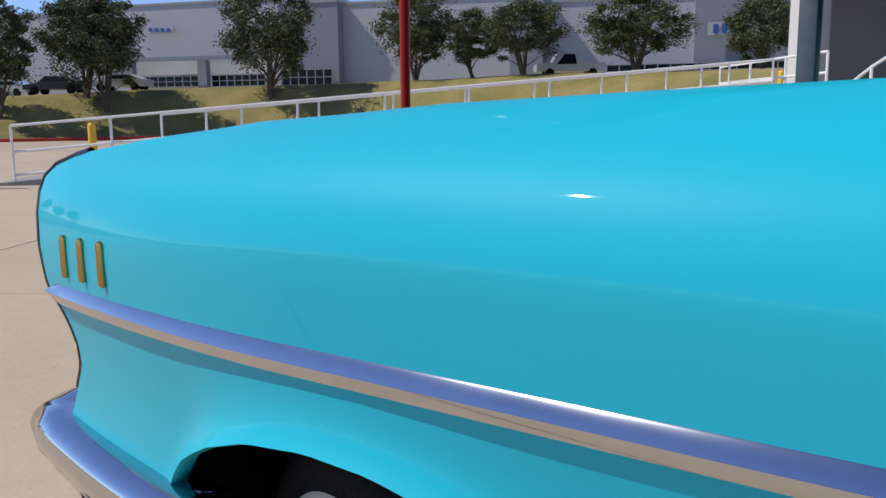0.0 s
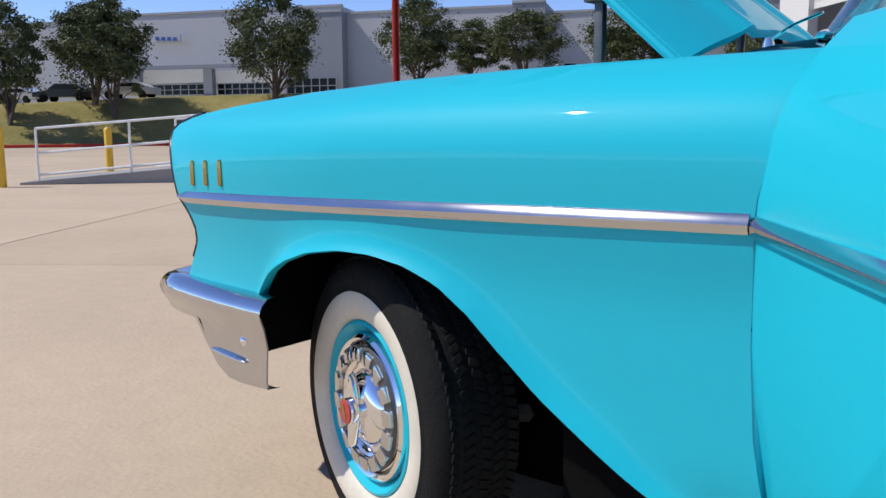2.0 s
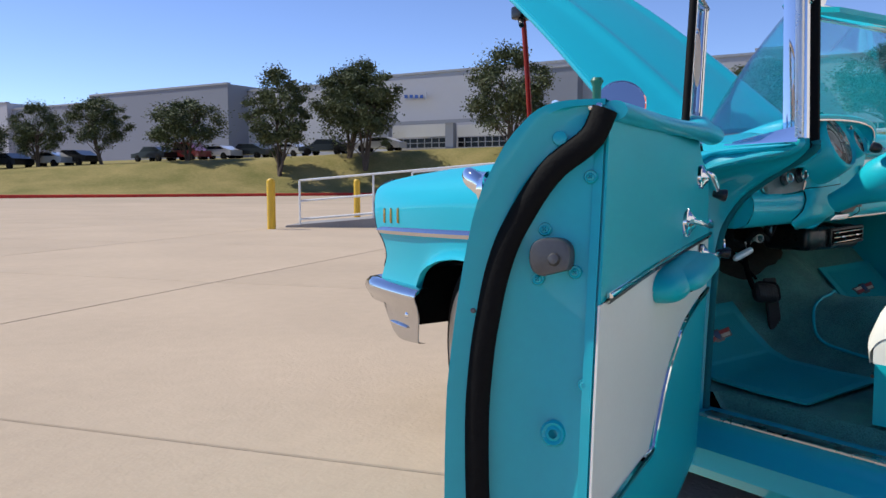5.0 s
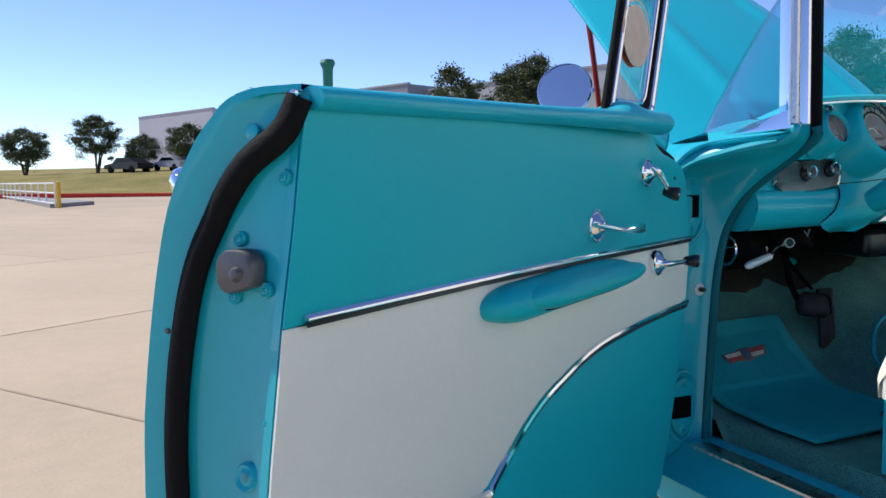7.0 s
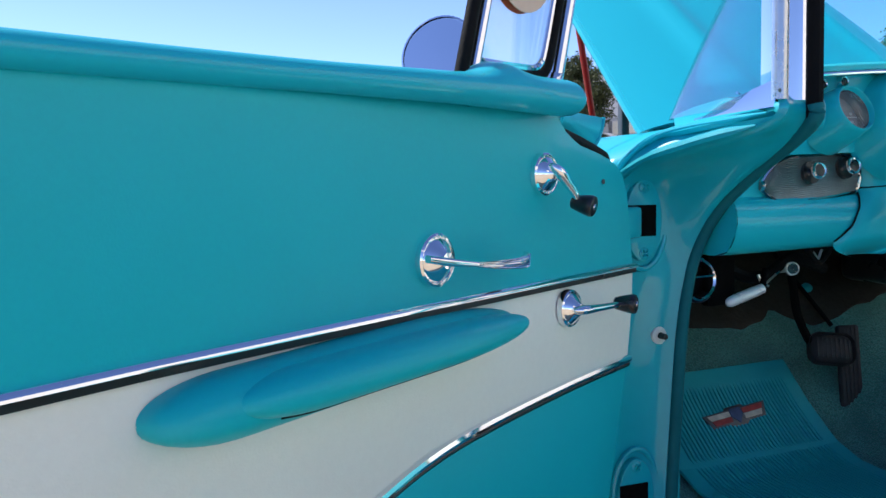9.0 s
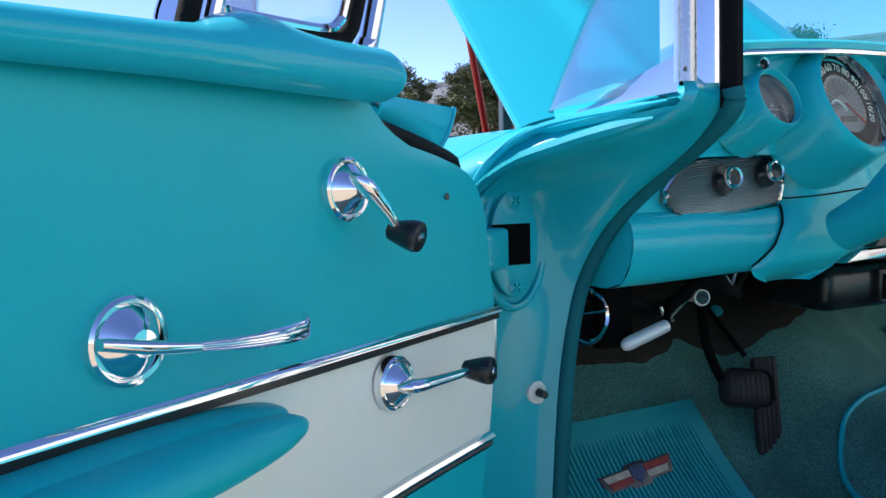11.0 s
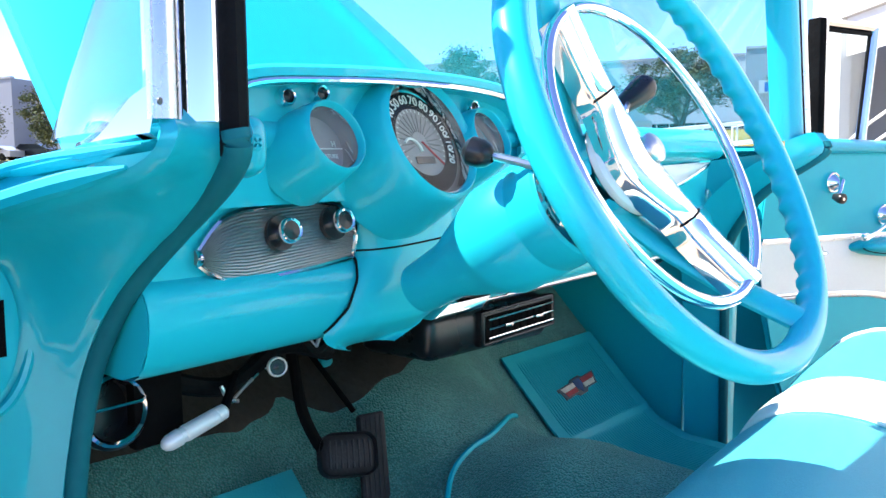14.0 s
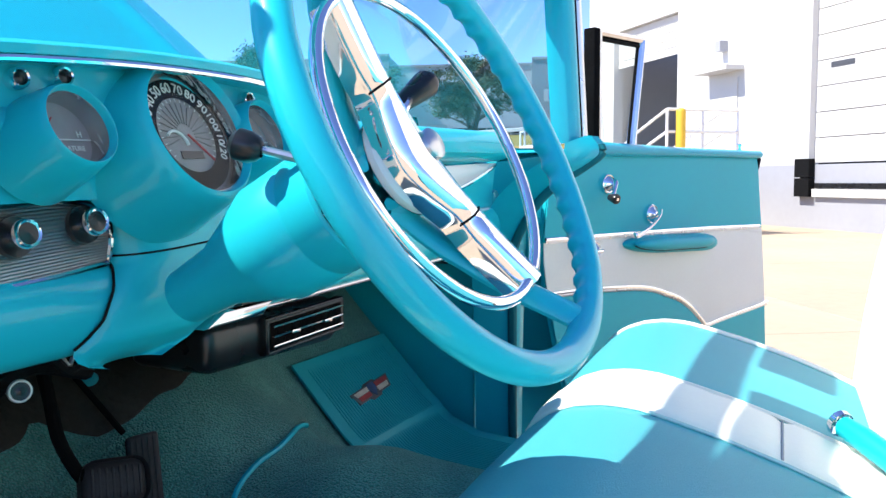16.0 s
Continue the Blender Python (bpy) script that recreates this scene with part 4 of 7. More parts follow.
# ---- front wheel, steered ----
def wheel(pose_m, name="front_wheel"):
    """Built with its outer face towards +z of the pose and its axle through the origin."""
    tyre = [(0.195, -0.19), (0.25, -0.205), (0.31, -0.19), (0.332, -0.165), (0.339, -0.12), (0.341, -0.085), (0.339, -0.045), (0.332, -0.012), (0.318, 0.006), (0.300, 0.014), (0.283, 0.0155), (0.266, 0.016), (0.264, 0.0175)]
    w = part(name, moved(lathe(tyre, (0, 0, 0), (0, 0, 1), 72, up=(1, 0, 0)), pose_m), M_TYRE, car, "black tyre with a wide whitewall", angle=60)
    # tread blocks
    blocks = []
    b = block((-0.0125, -0.0085, 0), (0.0125, 0.0085, 0.005), 0.0015, 1)
    for ring, (h, off) in enumerate(((-0.155, 0), (-0.118, 0.5), (-0.085, 0), (-0.05, 0.5), (-0.018, 0))):
        for k in range(96):
            a = 2 * math.pi * (k + off) / 96
            r = 0.334 if ring in (0, 4) else 0.339
            m = Matrix.Rotation(a, 4, "Z") @ Matrix.Translation((r, 0, h)) @ Matrix.Rotation(math.pi / 2 + (0.35 if ring == 4 else -0.35 if ring == 0 else 0), 4, "Y") @ Matrix.Rotation(0.5 if ring % 2 else -0.3, 4, "Z")
            blocks.append(moved(b, m))
    part("tread", moved(join(*blocks), pose_m), M_TYRE, w)
    part("whitewall", moved(lathe([(0.264, 0.0162), (0.258, 0.0195), (0.235, 0.019), (0.212, 0.013), (0.200, 0.004), (0.196, -0.006)], (0, 0, 0), (0, 0, 1), 72, up=(1, 0, 0)), pose_m), M_WWALL, w, "cream whitewall band")
    part("wheel_rim", moved(lathe([(0.199, -0.004), (0.196, 0.006), (0.190, 0.008), (0.184, 0.002), (0.176, -0.008), (0.165, -0.02), (0.15, -0.03)], (0, 0, 0), (0, 0, 1), 64, up=(1, 0, 0)), pose_m), M_PAINT, w, "turquoise steel rim")
    cover = [(0.168, -0.012), (0.166, 0.002), (0.158, 0.008), (0.150, 0.004), (0.143, -0.004), (0.138, -0.002), (0.132, 0.010), (0.120, 0.014), (0.108, 0.010), (0.100, 0.001), (0.088, 0.0), (0.080, 0.012), (0.062, 0.022), (0.050, 0.026), (0.036, 0.028), (0.0001, 0.030)]
    c = part("hub_cap", moved(lathe(cover, (0, 0, 0), (0, 0, 1), 64, up=(1, 0, 0)), pose_m), M_CHROME, w, "chrome hub cap with ribbed ring")
    part("rib_recess", moved(lathe([(0.142, 0.002), (0.139, 0.0125), (0.124, 0.0165), (0.110, 0.0145), (0.106, 0.006)], (0, 0, 0), (0, 0, 1), 64, up=(1, 0, 0)), pose_m), M_GREY, c, "dull recess between the ribs")
    for k in range(16):
        a = 2 * math.pi * k / 16
        m = pose_m @ Matrix.Rotation(a, 4, "Z") @ Matrix.Translation((0.124, 0, 0.016)) @ Matrix.Rotation(0.12, 4, "Y")
        part("rib", moved(block((-0.016, -0.0185, -0.010), (0.016, 0.0185, 0.006), 0.004), m), M_BUMPER, c)
    for k in range(2):
        m = pose_m @ Matrix.Rotation(1.05 + math.pi * k, 4, "Z")
        part("spinner_bar", moved(slab([(0.0, -0.024), (0.03, -0.022), (0.075, -0.012), (0.085, 0.0), (0.075, 0.012), (0.03, 0.022), (0.0, 0.024)], lambda a, b, d: (a, b, 0.024 + d + 0.10 * a), 0.016, 0.006), m), M_CHROME, c)
    part("hub_centre", moved(lathe([(0.030, 0.028), (0.030, 0.050), (0.026, 0.054), (0.0001, 0.055)], (0, 0, 0), (0, 0, 1), 28, up=(1, 0, 0)), pose_m), M_CHROME, c)
    part("hub_badge", moved(lathe([(0.027, 0.054), (0.026, 0.0575), (0.0001, 0.059)], (0, 0, 0), (0, 0, 1), 24, up=(1, 0, 0)), pose_m), M_EMB_RED, c, "dark red enamel hub badge")
    part("badge_bar", moved(slab([(-0.004, -0.016), (0.004, -0.016), (0.007, 0.016), (-0.007, 0.016)], lambda a, b, d: (a, b, 0.0585 + d), 0.0015), pose_m), M_GOLD, c)
    return w


def wheel_pose(centre, outward, spin=0.0):
    z = Vector(outward).normalized()
    x = Vector((0, 0, 1)).cross(z).normalized()
    y = z.cross(x)
    m = Matrix((x, y, z)).transposed().to_4x4()
    return Matrix.Translation(centre) @ m @ Matrix.Rotation(spin, 4, "Z")


wheel(wheel_pose((-0.005, 0.110, 0.341), (-0.342, -0.940, 0.0), 0.5))
far = wheel_pose((0.0, 1.77, 0.375), (0.342, 0.940, 0.0))
part("front_wheel", moved(lathe([(0.1, 0.02), (0.3, 0.016), (0.335, -0.01), (0.341, -0.08), (0.335, -0.15), (0.3, -0.19)], (0, 0, 0), (0, 0, 1), 40, up=(1, 0, 0)), far), M_TYRE, car)
part("brake_drum", moved(lathe([(0.0001, -0.05), (0.15, -0.06), (0.15, -0.16), (0.0001, -0.17)], (0, 0, 0), (0, 0, 1), 28, up=(1, 0, 0)), wheel_pose((-0.005, 0.110, 0.341), (-0.342, -0.940, 0.0))), M_DARK, car)

# ---- raised hood, cowl, windshield ----
HX, HZ, SL = 0.62, 1.098, 0.823
HL = 1.16


def hood_point(s, y):
    """s metres up the hood from the cowl, y across the car."""
    d = Vector((-1, 0, SL)).normalized()
    n = Vector((SL, 0, 1)).normalized()
    e = abs(y - YC) / 0.55
    crown = 0.058 * (1 - e**2) - 0.038 * e**4 + 0.018 * math.exp(-((e - 0.48) / 0.07) ** 2) - 0.05 * (s / HL) ** 3
    return Vector((HX, y, HZ)) + d * s + n * crown


rows = []
for i in range(25):
    s = 0.02 + (HL - 0.02) * i / 24
    row = []
    for j in range(49):
        e = -1 + 2 * j / 48
        half = 0.537 - 0.10 * max(0.0, s / HL) ** 1.15
        y = YC + e * half
        # the rear edge curves forward a little in the middle
        row.append(hood_point(s + 0.03 * (1 - e**2) * (1 - s / HL) ** 3, y))
    rows.append(row)
nrm = Vector((SL, 0, 1)).normalized() * -0.022
hood = part("hood", raise_far(shell(rows, nrm)), M_PAINT, car, "raised turquoise hood")
for side in (0, 1):
    edge = [r[-1 if side else 0] for r in rows]
    part("hood_flange", raise_far(tube([p + nrm * 0.6 for p in edge], 0.011, 8)), M_PAINT, hood)
inner = [[p + nrm * 1.8 for p in r[4:-4:4]] for r in rows[2:-2:4]]
part("hood_brace", raise_far(shell(inner, nrm * 0.5)), M_DARK, hood)
tip = rows[-1][6]
part("hood_latch", raise_far(join(tube([tip + Vector((0, 0, -0.02)), tip + Vector((-0.03, 0.02, -0.06)), tip + Vector((0.02, 0.02, -0.09))], 0.014, 8), ball(tip + Vector((0.03, 0.03, -0.10)), 0.02))), M_BLACKP, hood)
for y in (0.479, 1.395):
    part("hood_hinge", raise_far(join(block((0.350, y - 0.012, 0.96), (0.372, y + 0.012, 1.25), 0.005), block((0.33, y - 0.024, 1.225), (0.40, y + 0.024, 1.252), 0.004))), M_GREY, car, "dark grey hood hinge post")
part("hood_prop", tube([(-0.80, 1.13, 0.90), (-0.60, 0.90, 1.52), (-0.52, 0.80, 1.78)], 0.0125, 12), M_RED, car, "red painted hood prop rod")
part("prop_bracket", join(block((-0.55, 0.75, 1.74), (-0.48, 0.84, 1.80), 0.01), tube([(-0.53, 0.79, 1.76), (-0.46, 0.74, 1.70)], 0.012, 8)), M_BLACKP, bpy.data.objects["hood_prop"])

# cowl between hood and glass
def glass_base(t):
    """t from -1 (this side) to 1: the foot of the windshield."""
    e = abs(t)
    y = YC + math.copysign(1, t) * 0.745 * (math.sin(min(e, 1.0) * math.pi / 2) ** 0.9 if e else 0)
    x = 0.80 + 0.17 * e**2.2 + 0.27 * max(0, (e - 0.78) / 0.22) ** 1.3
    if e > 0.78:
        y = YC + math.copysign(1, t) * (0.745 * math.sin(0.78 * math.pi / 2) ** 0.9 + 0.065 * math.sin((e - 0.78) / 0.22 * math.pi / 2))
    return Vector((x, y, 1.098 + 0.012 * (1 - e)))


def glass_top(t):
    e = abs(t)
    y = YC + math.copysign(1, t) * 0.70 * (math.sin(min(e, 1) * math.pi / 2) ** 0.9 if e else 0)
    x = 1.10 + 0.08 * e**2 + 0.06 * max(0, (e - 0.78) / 0.22)
    return Vector((x, y, 1.455 - 0.01 * e))


TS = [-1 + 2 * i / 60 for i in range(61)]
rows = []
for k in range(13):
    s = k / 12
    row = []
    for t in TS:
        a, b = glass_base(t), glass_top(t)
        row.append(a.lerp(b, s) + Vector((-0.02 * math.sin(math.pi * s), 0, 0)))
    rows.append(row)
shield = part("windshield", lean(shell(rows, (-0.005, 0, 0.001))), M_TINT, car, "wrap-round tinted windshield")
shield.visible_shadow = False
part("windshield_header", lean(tube([rows[-1][i] + Vector((0.01, 0, 0.008)) for i in range(61)], 0.022, 10, flat=1.4)), M_CHROME, car, "chrome windshield header")
part("windshield_reveal", lean(tube([rows[0][i] + Vector((0, 0, 0.004)) for i in range(8, 53)], [0.001, 0.004, 0.008] + [0.011] * 39 + [0.008, 0.004, 0.001], 8, flat=1.3)), M_CHROME, car, "chrome moulding at the windshield foot")
cowl_rows = []
for t in [-0.68 + 1.36 * i / 60 for i in range(61)]:
    b = glass_base(t)
    e = abs(t)
    f = Vector((0.66 - 0.04 * (1 - e**2), YC + (b.y - YC) * 1.03, 1.050 + 0.035 * (1 - (e / 0.68) ** 2)))
    cowl_rows.append([f.lerp(b, k / 6) + Vector((0, 0, 0.012 * math.sin(math.pi * k / 6))) for k in range(7)])
part("cowl", lean(grid(cowl_rows)), M_PAINT, car, "turquoise cowl panel")
PILLAR_EDGE = [(0.90, 0.050, 0.28), (0.905, 0.048, 0.5), (0.915, 0.046, 0.75), (0.935, 0.046, 0.90), (0.965, 0.052, 0.965), (1.03, 0.078, 1.018), (1.12, 0.115, 1.046), (1.22, 0.150, 1.066), (1.268, 0.158, 1.09)]
FENDER_EDGE = [(0.880, 0.050, 0.28), (0.885, 0.048, 0.5), (0.897, 0.046, 0.75), (0.918, 0.046, 0.90), (0.955, 0.057, 0.962), (0.980, 0.085, 1.023), (0.990, 0.115, 1.052), (1.017, 0.140, 1.069), (1.076, 0.155, 1.077), (1.150, 0.158, 1.080), (1.235, 0.157, 1.084)]
for side in (1, -1):
    yy = (lambda y: y) if side > 0 else (lambda y: 2 * YC - y)
    curve = spline(FENDER_EDGE, 120)
    zs = [p.z for p in curve]
    r = []
    for i, a in enumerate(fender_rows()[-1][:-3]):
        if i < 4:
            b = Vector(((0.93, 0.40, 1.092), (0.98, 0.275, 1.093), (1.10, 0.205, 1.089), (1.240, 0.166, 1.088))[i])
        else:
            b = Vector([float(np.interp(a.z, zs, [p[k] for p in curve])) for k in range(3)])
        a = a + Vector((-0.0005, 0.0003, -0.0002))
        r.append([Vector((p.x, yy(p.y), p.z)) for p in (a + Vector((-0.08, 0.010, -0.005)), a, a.lerp(b, 0.33), a.lerp(b, 0.66), b, b + Vector((0.001, 0.010, -0.006)))])
    part("cowl_side", lean(grid(r)), M_PAINT, car, angle=60)
    if side > 0:
        lip = spline(FENDER_EDGE[2:], 50)
        part("fender_flange", tube([p + Vector((0.002, -0.001, 0.001)) for p in lip], [0.0055] * 44 + [0.005, 0.0045, 0.004, 0.003, 0.002, 0.001], 8), M_PAINT, car, "rolled rear flange of the fender")
        gap = [[p + Vector((0.004, 0.006, -0.004)), p.lerp(q, 0.5) + Vector((-0.006, 0.016, -0.012)), q + Vector((-0.002, 0.006, -0.004))] for p, q in zip(lip, spline([(0.915, 0.046, 0.75), (0.935, 0.046, 0.90), (0.972, 0.056, 0.968), (1.03, 0.078, 1.018), (1.07, 0.096, 1.034), (1.12, 0.115, 1.046), (1.22, 0.150, 1.066), (1.262, 0.158, 1.086)], 50))]
        part("fender_gap", grid(gap), M_JAMB, car, "painted channel behind the fender flange")
part("wiper", lean(join(tube(spline([(0.69, 0.577, 1.125), (0.74, 0.55, 1.150), (0.82, 0.45, 1.16)], 8), 0.0032, 8), lathe([(0.0001, 0.024), (0.008, 0.022), (0.012, 0.008), (0.014, -0.012)], (0.69, 0.577, 1.11), (0, 0, 1), 16))), M_CHROME, car, "chrome windshield wiper arm")
# corner posts
def post(side):
    yy = (lambda y: y) if side > 0 else (lambda y: 2 * YC - y)
    def bar(name, y0, y1, x0, x1, mat, z0=1.10, z1=1.46, label=""):
        n = 12
        sec = [(y0, x0)] + [(y0 + (y1 - y0) * k / n, x1 - 0.30 * (y1 - y0) * (2 * k / n - 1) ** 2) for k in range(n + 1)] + [(y1, x0)]
        rows = [[(b - 0.05 * d, yy(a + 0.035 * d), z0 + d) for a, b in sec] for d in np.linspace(0, z1 - z0, 8)]
        return part(name, lean(grid(rows)), mat, car, label, angle=70)
    p = bar("windshield_post", 0.156, 0.178, 1.246, 1.262, M_STEEL, 1.102, label="satin post moulding with a screw")
    # The far post is chrome; the turquoise it mirrors is given as its colour.
    bar("windshield_post", 0.178, 0.247, 1.20, 1.258, M_CHROME if side > 0 else M_PAINT, 1.102, label="polished chrome windshield post" if side > 0 else "far windshield post with its turquoise reflection put on as colour")
    bar("post_groove", 0.174, 0.181, 1.235, 1.254, M_BLACK)
    g = slab([(0.208, 1.25), (0.226, 1.25), (0.227, 1.262), (0.221, 1.269), (0.213, 1.269), (0.208, 1.262)], lambda a, b, d: (b - 0.05 * d + 0.006, yy(a + 0.035 * d), 1.076 + d), 0.392)
    if side > 0:
        part("weatherstrip", lean(g), M_BLACK, car, "black rubber post seal")
    part("post_screw", lean(lathe([(0.0001, 0.0015), (0.0026, 0.001), (0.003, 0)], (1.258, yy(0.160), 1.114), (1, 0, 0), 12)), M_GREY, car)
    return p


post(1)
post(-1)
rows = []
for k in range(15):
    s = k / 14
    p = Vector((1.000, 0.214, 1.092)).lerp(Vector((1.254, 0.155, 1.092)), s) + Vector((0, -0.008 * math.sin(math.pi * s), 0))
    h = 0.008 + 0.034 * s**1.2
    rows.append([p + Vector((0, 0.004, -0.004)), p + Vector((0, -0.002, 0.0)), p + Vector((0, -0.001, 0.004)), p + Vector((0, 0.004, h * 0.6)), p + Vector((0, 0.010, h)), p + Vector((0, 0.016, h - 0.002))])
part("reveal_plate", lean(grid(rows)), M_CHROME, car, "bright reveal moulding at the windshield corner")

# ---- hinge pillar and the door aperture ----
def pillar(side):
    yy = (lambda y: y) if side > 0 else (lambda y: 2 * YC - y)
    outer = [(0.90, 0.050, 0.28), (0.905, 0.048, 0.5), (0.915, 0.046, 0.75), (0.935, 0.046, 0.90), (0.965, 0.052, 0.965), (1.03, 0.078, 1.018), (1.12, 0.115, 1.046), (1.22, 0.150, 1.066), (1.258, 0.158, 1.088), (1.242, 0.163, 1.116)]
    face1 = [(0.968, 0.062, 0.28), (0.970, 0.060, 0.5), (0.975, 0.060, 0.75), (0.982, 0.064, 0.89), (0.992, 0.078, 0.945), (1.04, 0.10, 1.000), (1.125, 0.135, 1.030), (1.23, 0.170, 1.058), (1.262, 0.178, 1.088), (1.243, 0.180, 1.116)]
    face2 = [(0.978, 0.150, 0.28), (0.980, 0.160, 0.5), (0.984, 0.172, 0.72), (0.990, 0.186, 0.82), (1.008, 0.194, 0.885), (1.058, 0.200, 0.950), (1.135, 0.208, 1.005), (1.225, 0.218, 1.052), (1.260, 0.222, 1.086), (1.242, 0.224, 1.116)]
    inner = [(0.975, 0.178, 0.28), (0.976, 0.188, 0.5), (0.980, 0.200, 0.72), (0.984, 0.212, 0.82), (1.000, 0.222, 0.885), (1.045, 0.232, 0.950), (1.120, 0.240, 1.005), (1.215, 0.246, 1.052), (1.254, 0.240, 1.086), (1.240, 0.242, 1.116)]
    seal_line = inner[:6] + [(1.120, 0.238, 1.005), (1.212, 0.230, 1.052), (1.254, 0.221, 1.078), (1.256, 0.218, 1.096)]
    back = [(0.90, 0.205, 0.28), (0.90, 0.21, 0.5), (0.90, 0.22, 0.72), (0.90, 0.235, 0.82), (0.92, 0.25, 0.885), (0.96, 0.26, 0.95), (1.03, 0.27, 1.005), (1.12, 0.275, 1.052), (1.19, 0.262, 1.082), (1.20, 0.262, 1.100)]
    n = 40
    cols = [spline(c, n) for c in (outer, face1, face2, inner, back)]
    rows = []
    for i in range(n):
        a, b, c, d, e = (q[i] for q in cols)
        row = [a, a.lerp(b, 0.6) + Vector((0.008, -0.004, 0)), b]
        for k in range(1, 6):
            p = b.lerp(c, k / 6)
            row.append(p + Vector((-0.006 * math.sin(math.pi * k / 6), 0, 0)))
        row += [c, c.lerp(d, 0.4) + Vector((0.010, 0, 0)), d, d.lerp(e, 0.5), e]
        if side > 0:
            for p in row:
                k = math.exp(-(((p.y - 0.118) / 0.062) ** 4) - ((p.z - 0.925) / 0.095) ** 4)
                p.x += (0.978 - p.x) * k
        rows.append([Vector((p.x + (0.035 + 0.06 * min(1.0, max(0.0, (1.09 - p.z) / 0.15)) if side < 0 else 0.0), yy(p.y), p.z)) for p in row])
    pil = part("hinge_pillar", lean(grid(rows)), M_JAMB, car, "painted door hinge pillar", angle=60)
    seal = [Vector((p.x + 0.012 + (0.035 + 0.06 * min(1.0, max(0.0, (1.09 - p.z) / 0.15)) if side < 0 else 0.0), yy(p.y), p.z)) for p in spline([(q[0], q[1] - 0.004, q[2]) for q in seal_line], 40)]
    part("door_seal", lean(tube(seal, 0.011, 10)), material("turquoise_seal", (0.008, 0.135, 0.155), 0.6, spec=0.12, vary=0.15), pil, "dark turquoise door seal")
    if side > 0:
        part("pillar_flange", tube(spline([(x + 0.003, y, z + 0.002) for x, y, z in PILLAR_EDGE[2:8]], 40), [0.0065] * 26 + [0.009] * 10 + [0.008, 0.006, 0.004, 0.002], 8), M_JAMB, pil, "folded flange along the pillar")
    for zc in (0.925, 0.44):
        x0 = 0.986 if zc > 0.8 and side > 0 else 1.009 if zc > 0.8 else 0.978
        yc = 0.120 if zc > 0.8 else 0.112
        prof = [(0.036 * math.cos(a) * (1 if abs(math.cos(a)) > 0.2 else 1), 0.070 * math.sin(a)) for a in [2 * math.pi * k / 28 for k in range(28)]]
        part("hinge_plate", lean(slab(prof, lambda a, b, d: (x0 - 0.006 + d, yy(yc + a), zc + b), 0.0125, 0.003)), M_JAMB, pil, "painted oval hinge plate")
        # No real recess: a flat black slab gives the pocket its shade.
        part("hinge_pocket", lean(block((x0 + 0.0062, min(yy(yc - 0.034), yy(yc + 0.022)), zc - 0.027), (x0 + 0.0085, max(yy(yc - 0.034), yy(yc + 0.022)), zc + 0.026))), M_DARK, pil, "flat black slab for the shade in the hinge pocket", smooth=False)
        if side > 0:
            part("hinge_rim", tube([(x0 - 0.004, yc + 0.004 + 0.046 * math.cos(a), zc + 0.084 * math.sin(a)) for a in [2 * math.pi * k / 40 for k in range(40)]], 0.0055, 8, closed=True, up=(1, 0, 0)), M_JAMB, pil, "pressed rim round the hinge")
        for dz in (-0.056, 0.056):
            screw("hinge_screw", (x0 + 0.007, yy(yc), zc + dz), (1, 0, 0), 0.010, pil, M_JAMB)
    part("pillar_button", lean(lathe([(0.0001, 0.016), (0.004, 0.015), (0.005, 0.003), (0.011, 0.005), (0.0155, 0.003), (0.0165, -0.003)], (0.979, yy(0.160), 0.723), (1, 0, 0), 20)), M_IVORY, pil, "white courtesy-light switch")
    part("pillar_button_tip", lean(lathe([(0.0001, 0.020), (0.005, 0.019), (0.006, 0.004)], (0.979, yy(0.160), 0.723), (1, 0, 0), 12)), M_BLACKP, pil)
    part("id_plate", lean(block((0.983, min(yy(0.072), yy(0.095)), 0.750), (0.986, max(yy(0.072), yy(0.095)), 0.834), 0.001)), M_STEEL, pil, "small riveted data plate")
    return pil


pillar(1)
pillar(-1)
# rocker and sill plate
for side in (1, -1):
    yy = (lambda y: y) if side > 0 else (lambda y: 2 * YC - y)
    sec = [(0.07, 0.20), (0.03, 0.24), (0.035, 0.29), (0.075, 0.315), (0.11, 0.335), (0.12, 0.352), (0.20, 0.355), (0.23, 0.345), (0.235, 0.30)]
    rows = [[Vector((x, yy(y), z)) for y, z in sec] for x in (0.975, 1.0, 1.6, 2.28, 2.32)]
    part("rocker", lean(grid(rows)), M_PAINT, car)
    part("sill_plate", lean(block((1.02, min(yy(0.105), yy(0.155)), 0.3515), (2.22, max(yy(0.105), yy(0.155)), 0.360), 0.002)), M_STEEL, car, "polished aluminium sill plate")
# body behind the doors, out of sight but there for reflections and shadow
for side in (1, -1):
    yy = (lambda y: y) if side > 0 else (lambda y: 2 * YC - y)
    sec = [(0.30, 0.98), (0.12, 0.99), (0.03, 0.95), (0.0, 0.85), (0.01, 0.6), (0.03, 0.35), (0.08, 0.25)]
    rows = [[Vector((x, yy(y + 0.25 * max(0, x - 3.6) ** 2), z + 0.03 * max(0, x - 2.6))) for y, z in sec] for x in (2.30, 2.4, 2.8, 3.2, 3.6, 4.0, 4.25)]
    part("quarter_panel", lean(grid(rows)), M_PAINT, car)
    part("rear_wheel", lathe([(0.1, 0.0), (0.3, 0.02), (0.335, -0.01), (0.341, -0.08), (0.335, -0.15), (0.3, -0.19)], (2.92, yy(0.1), 0.341), (0, -side, 0), 40), M_TYRE, car)
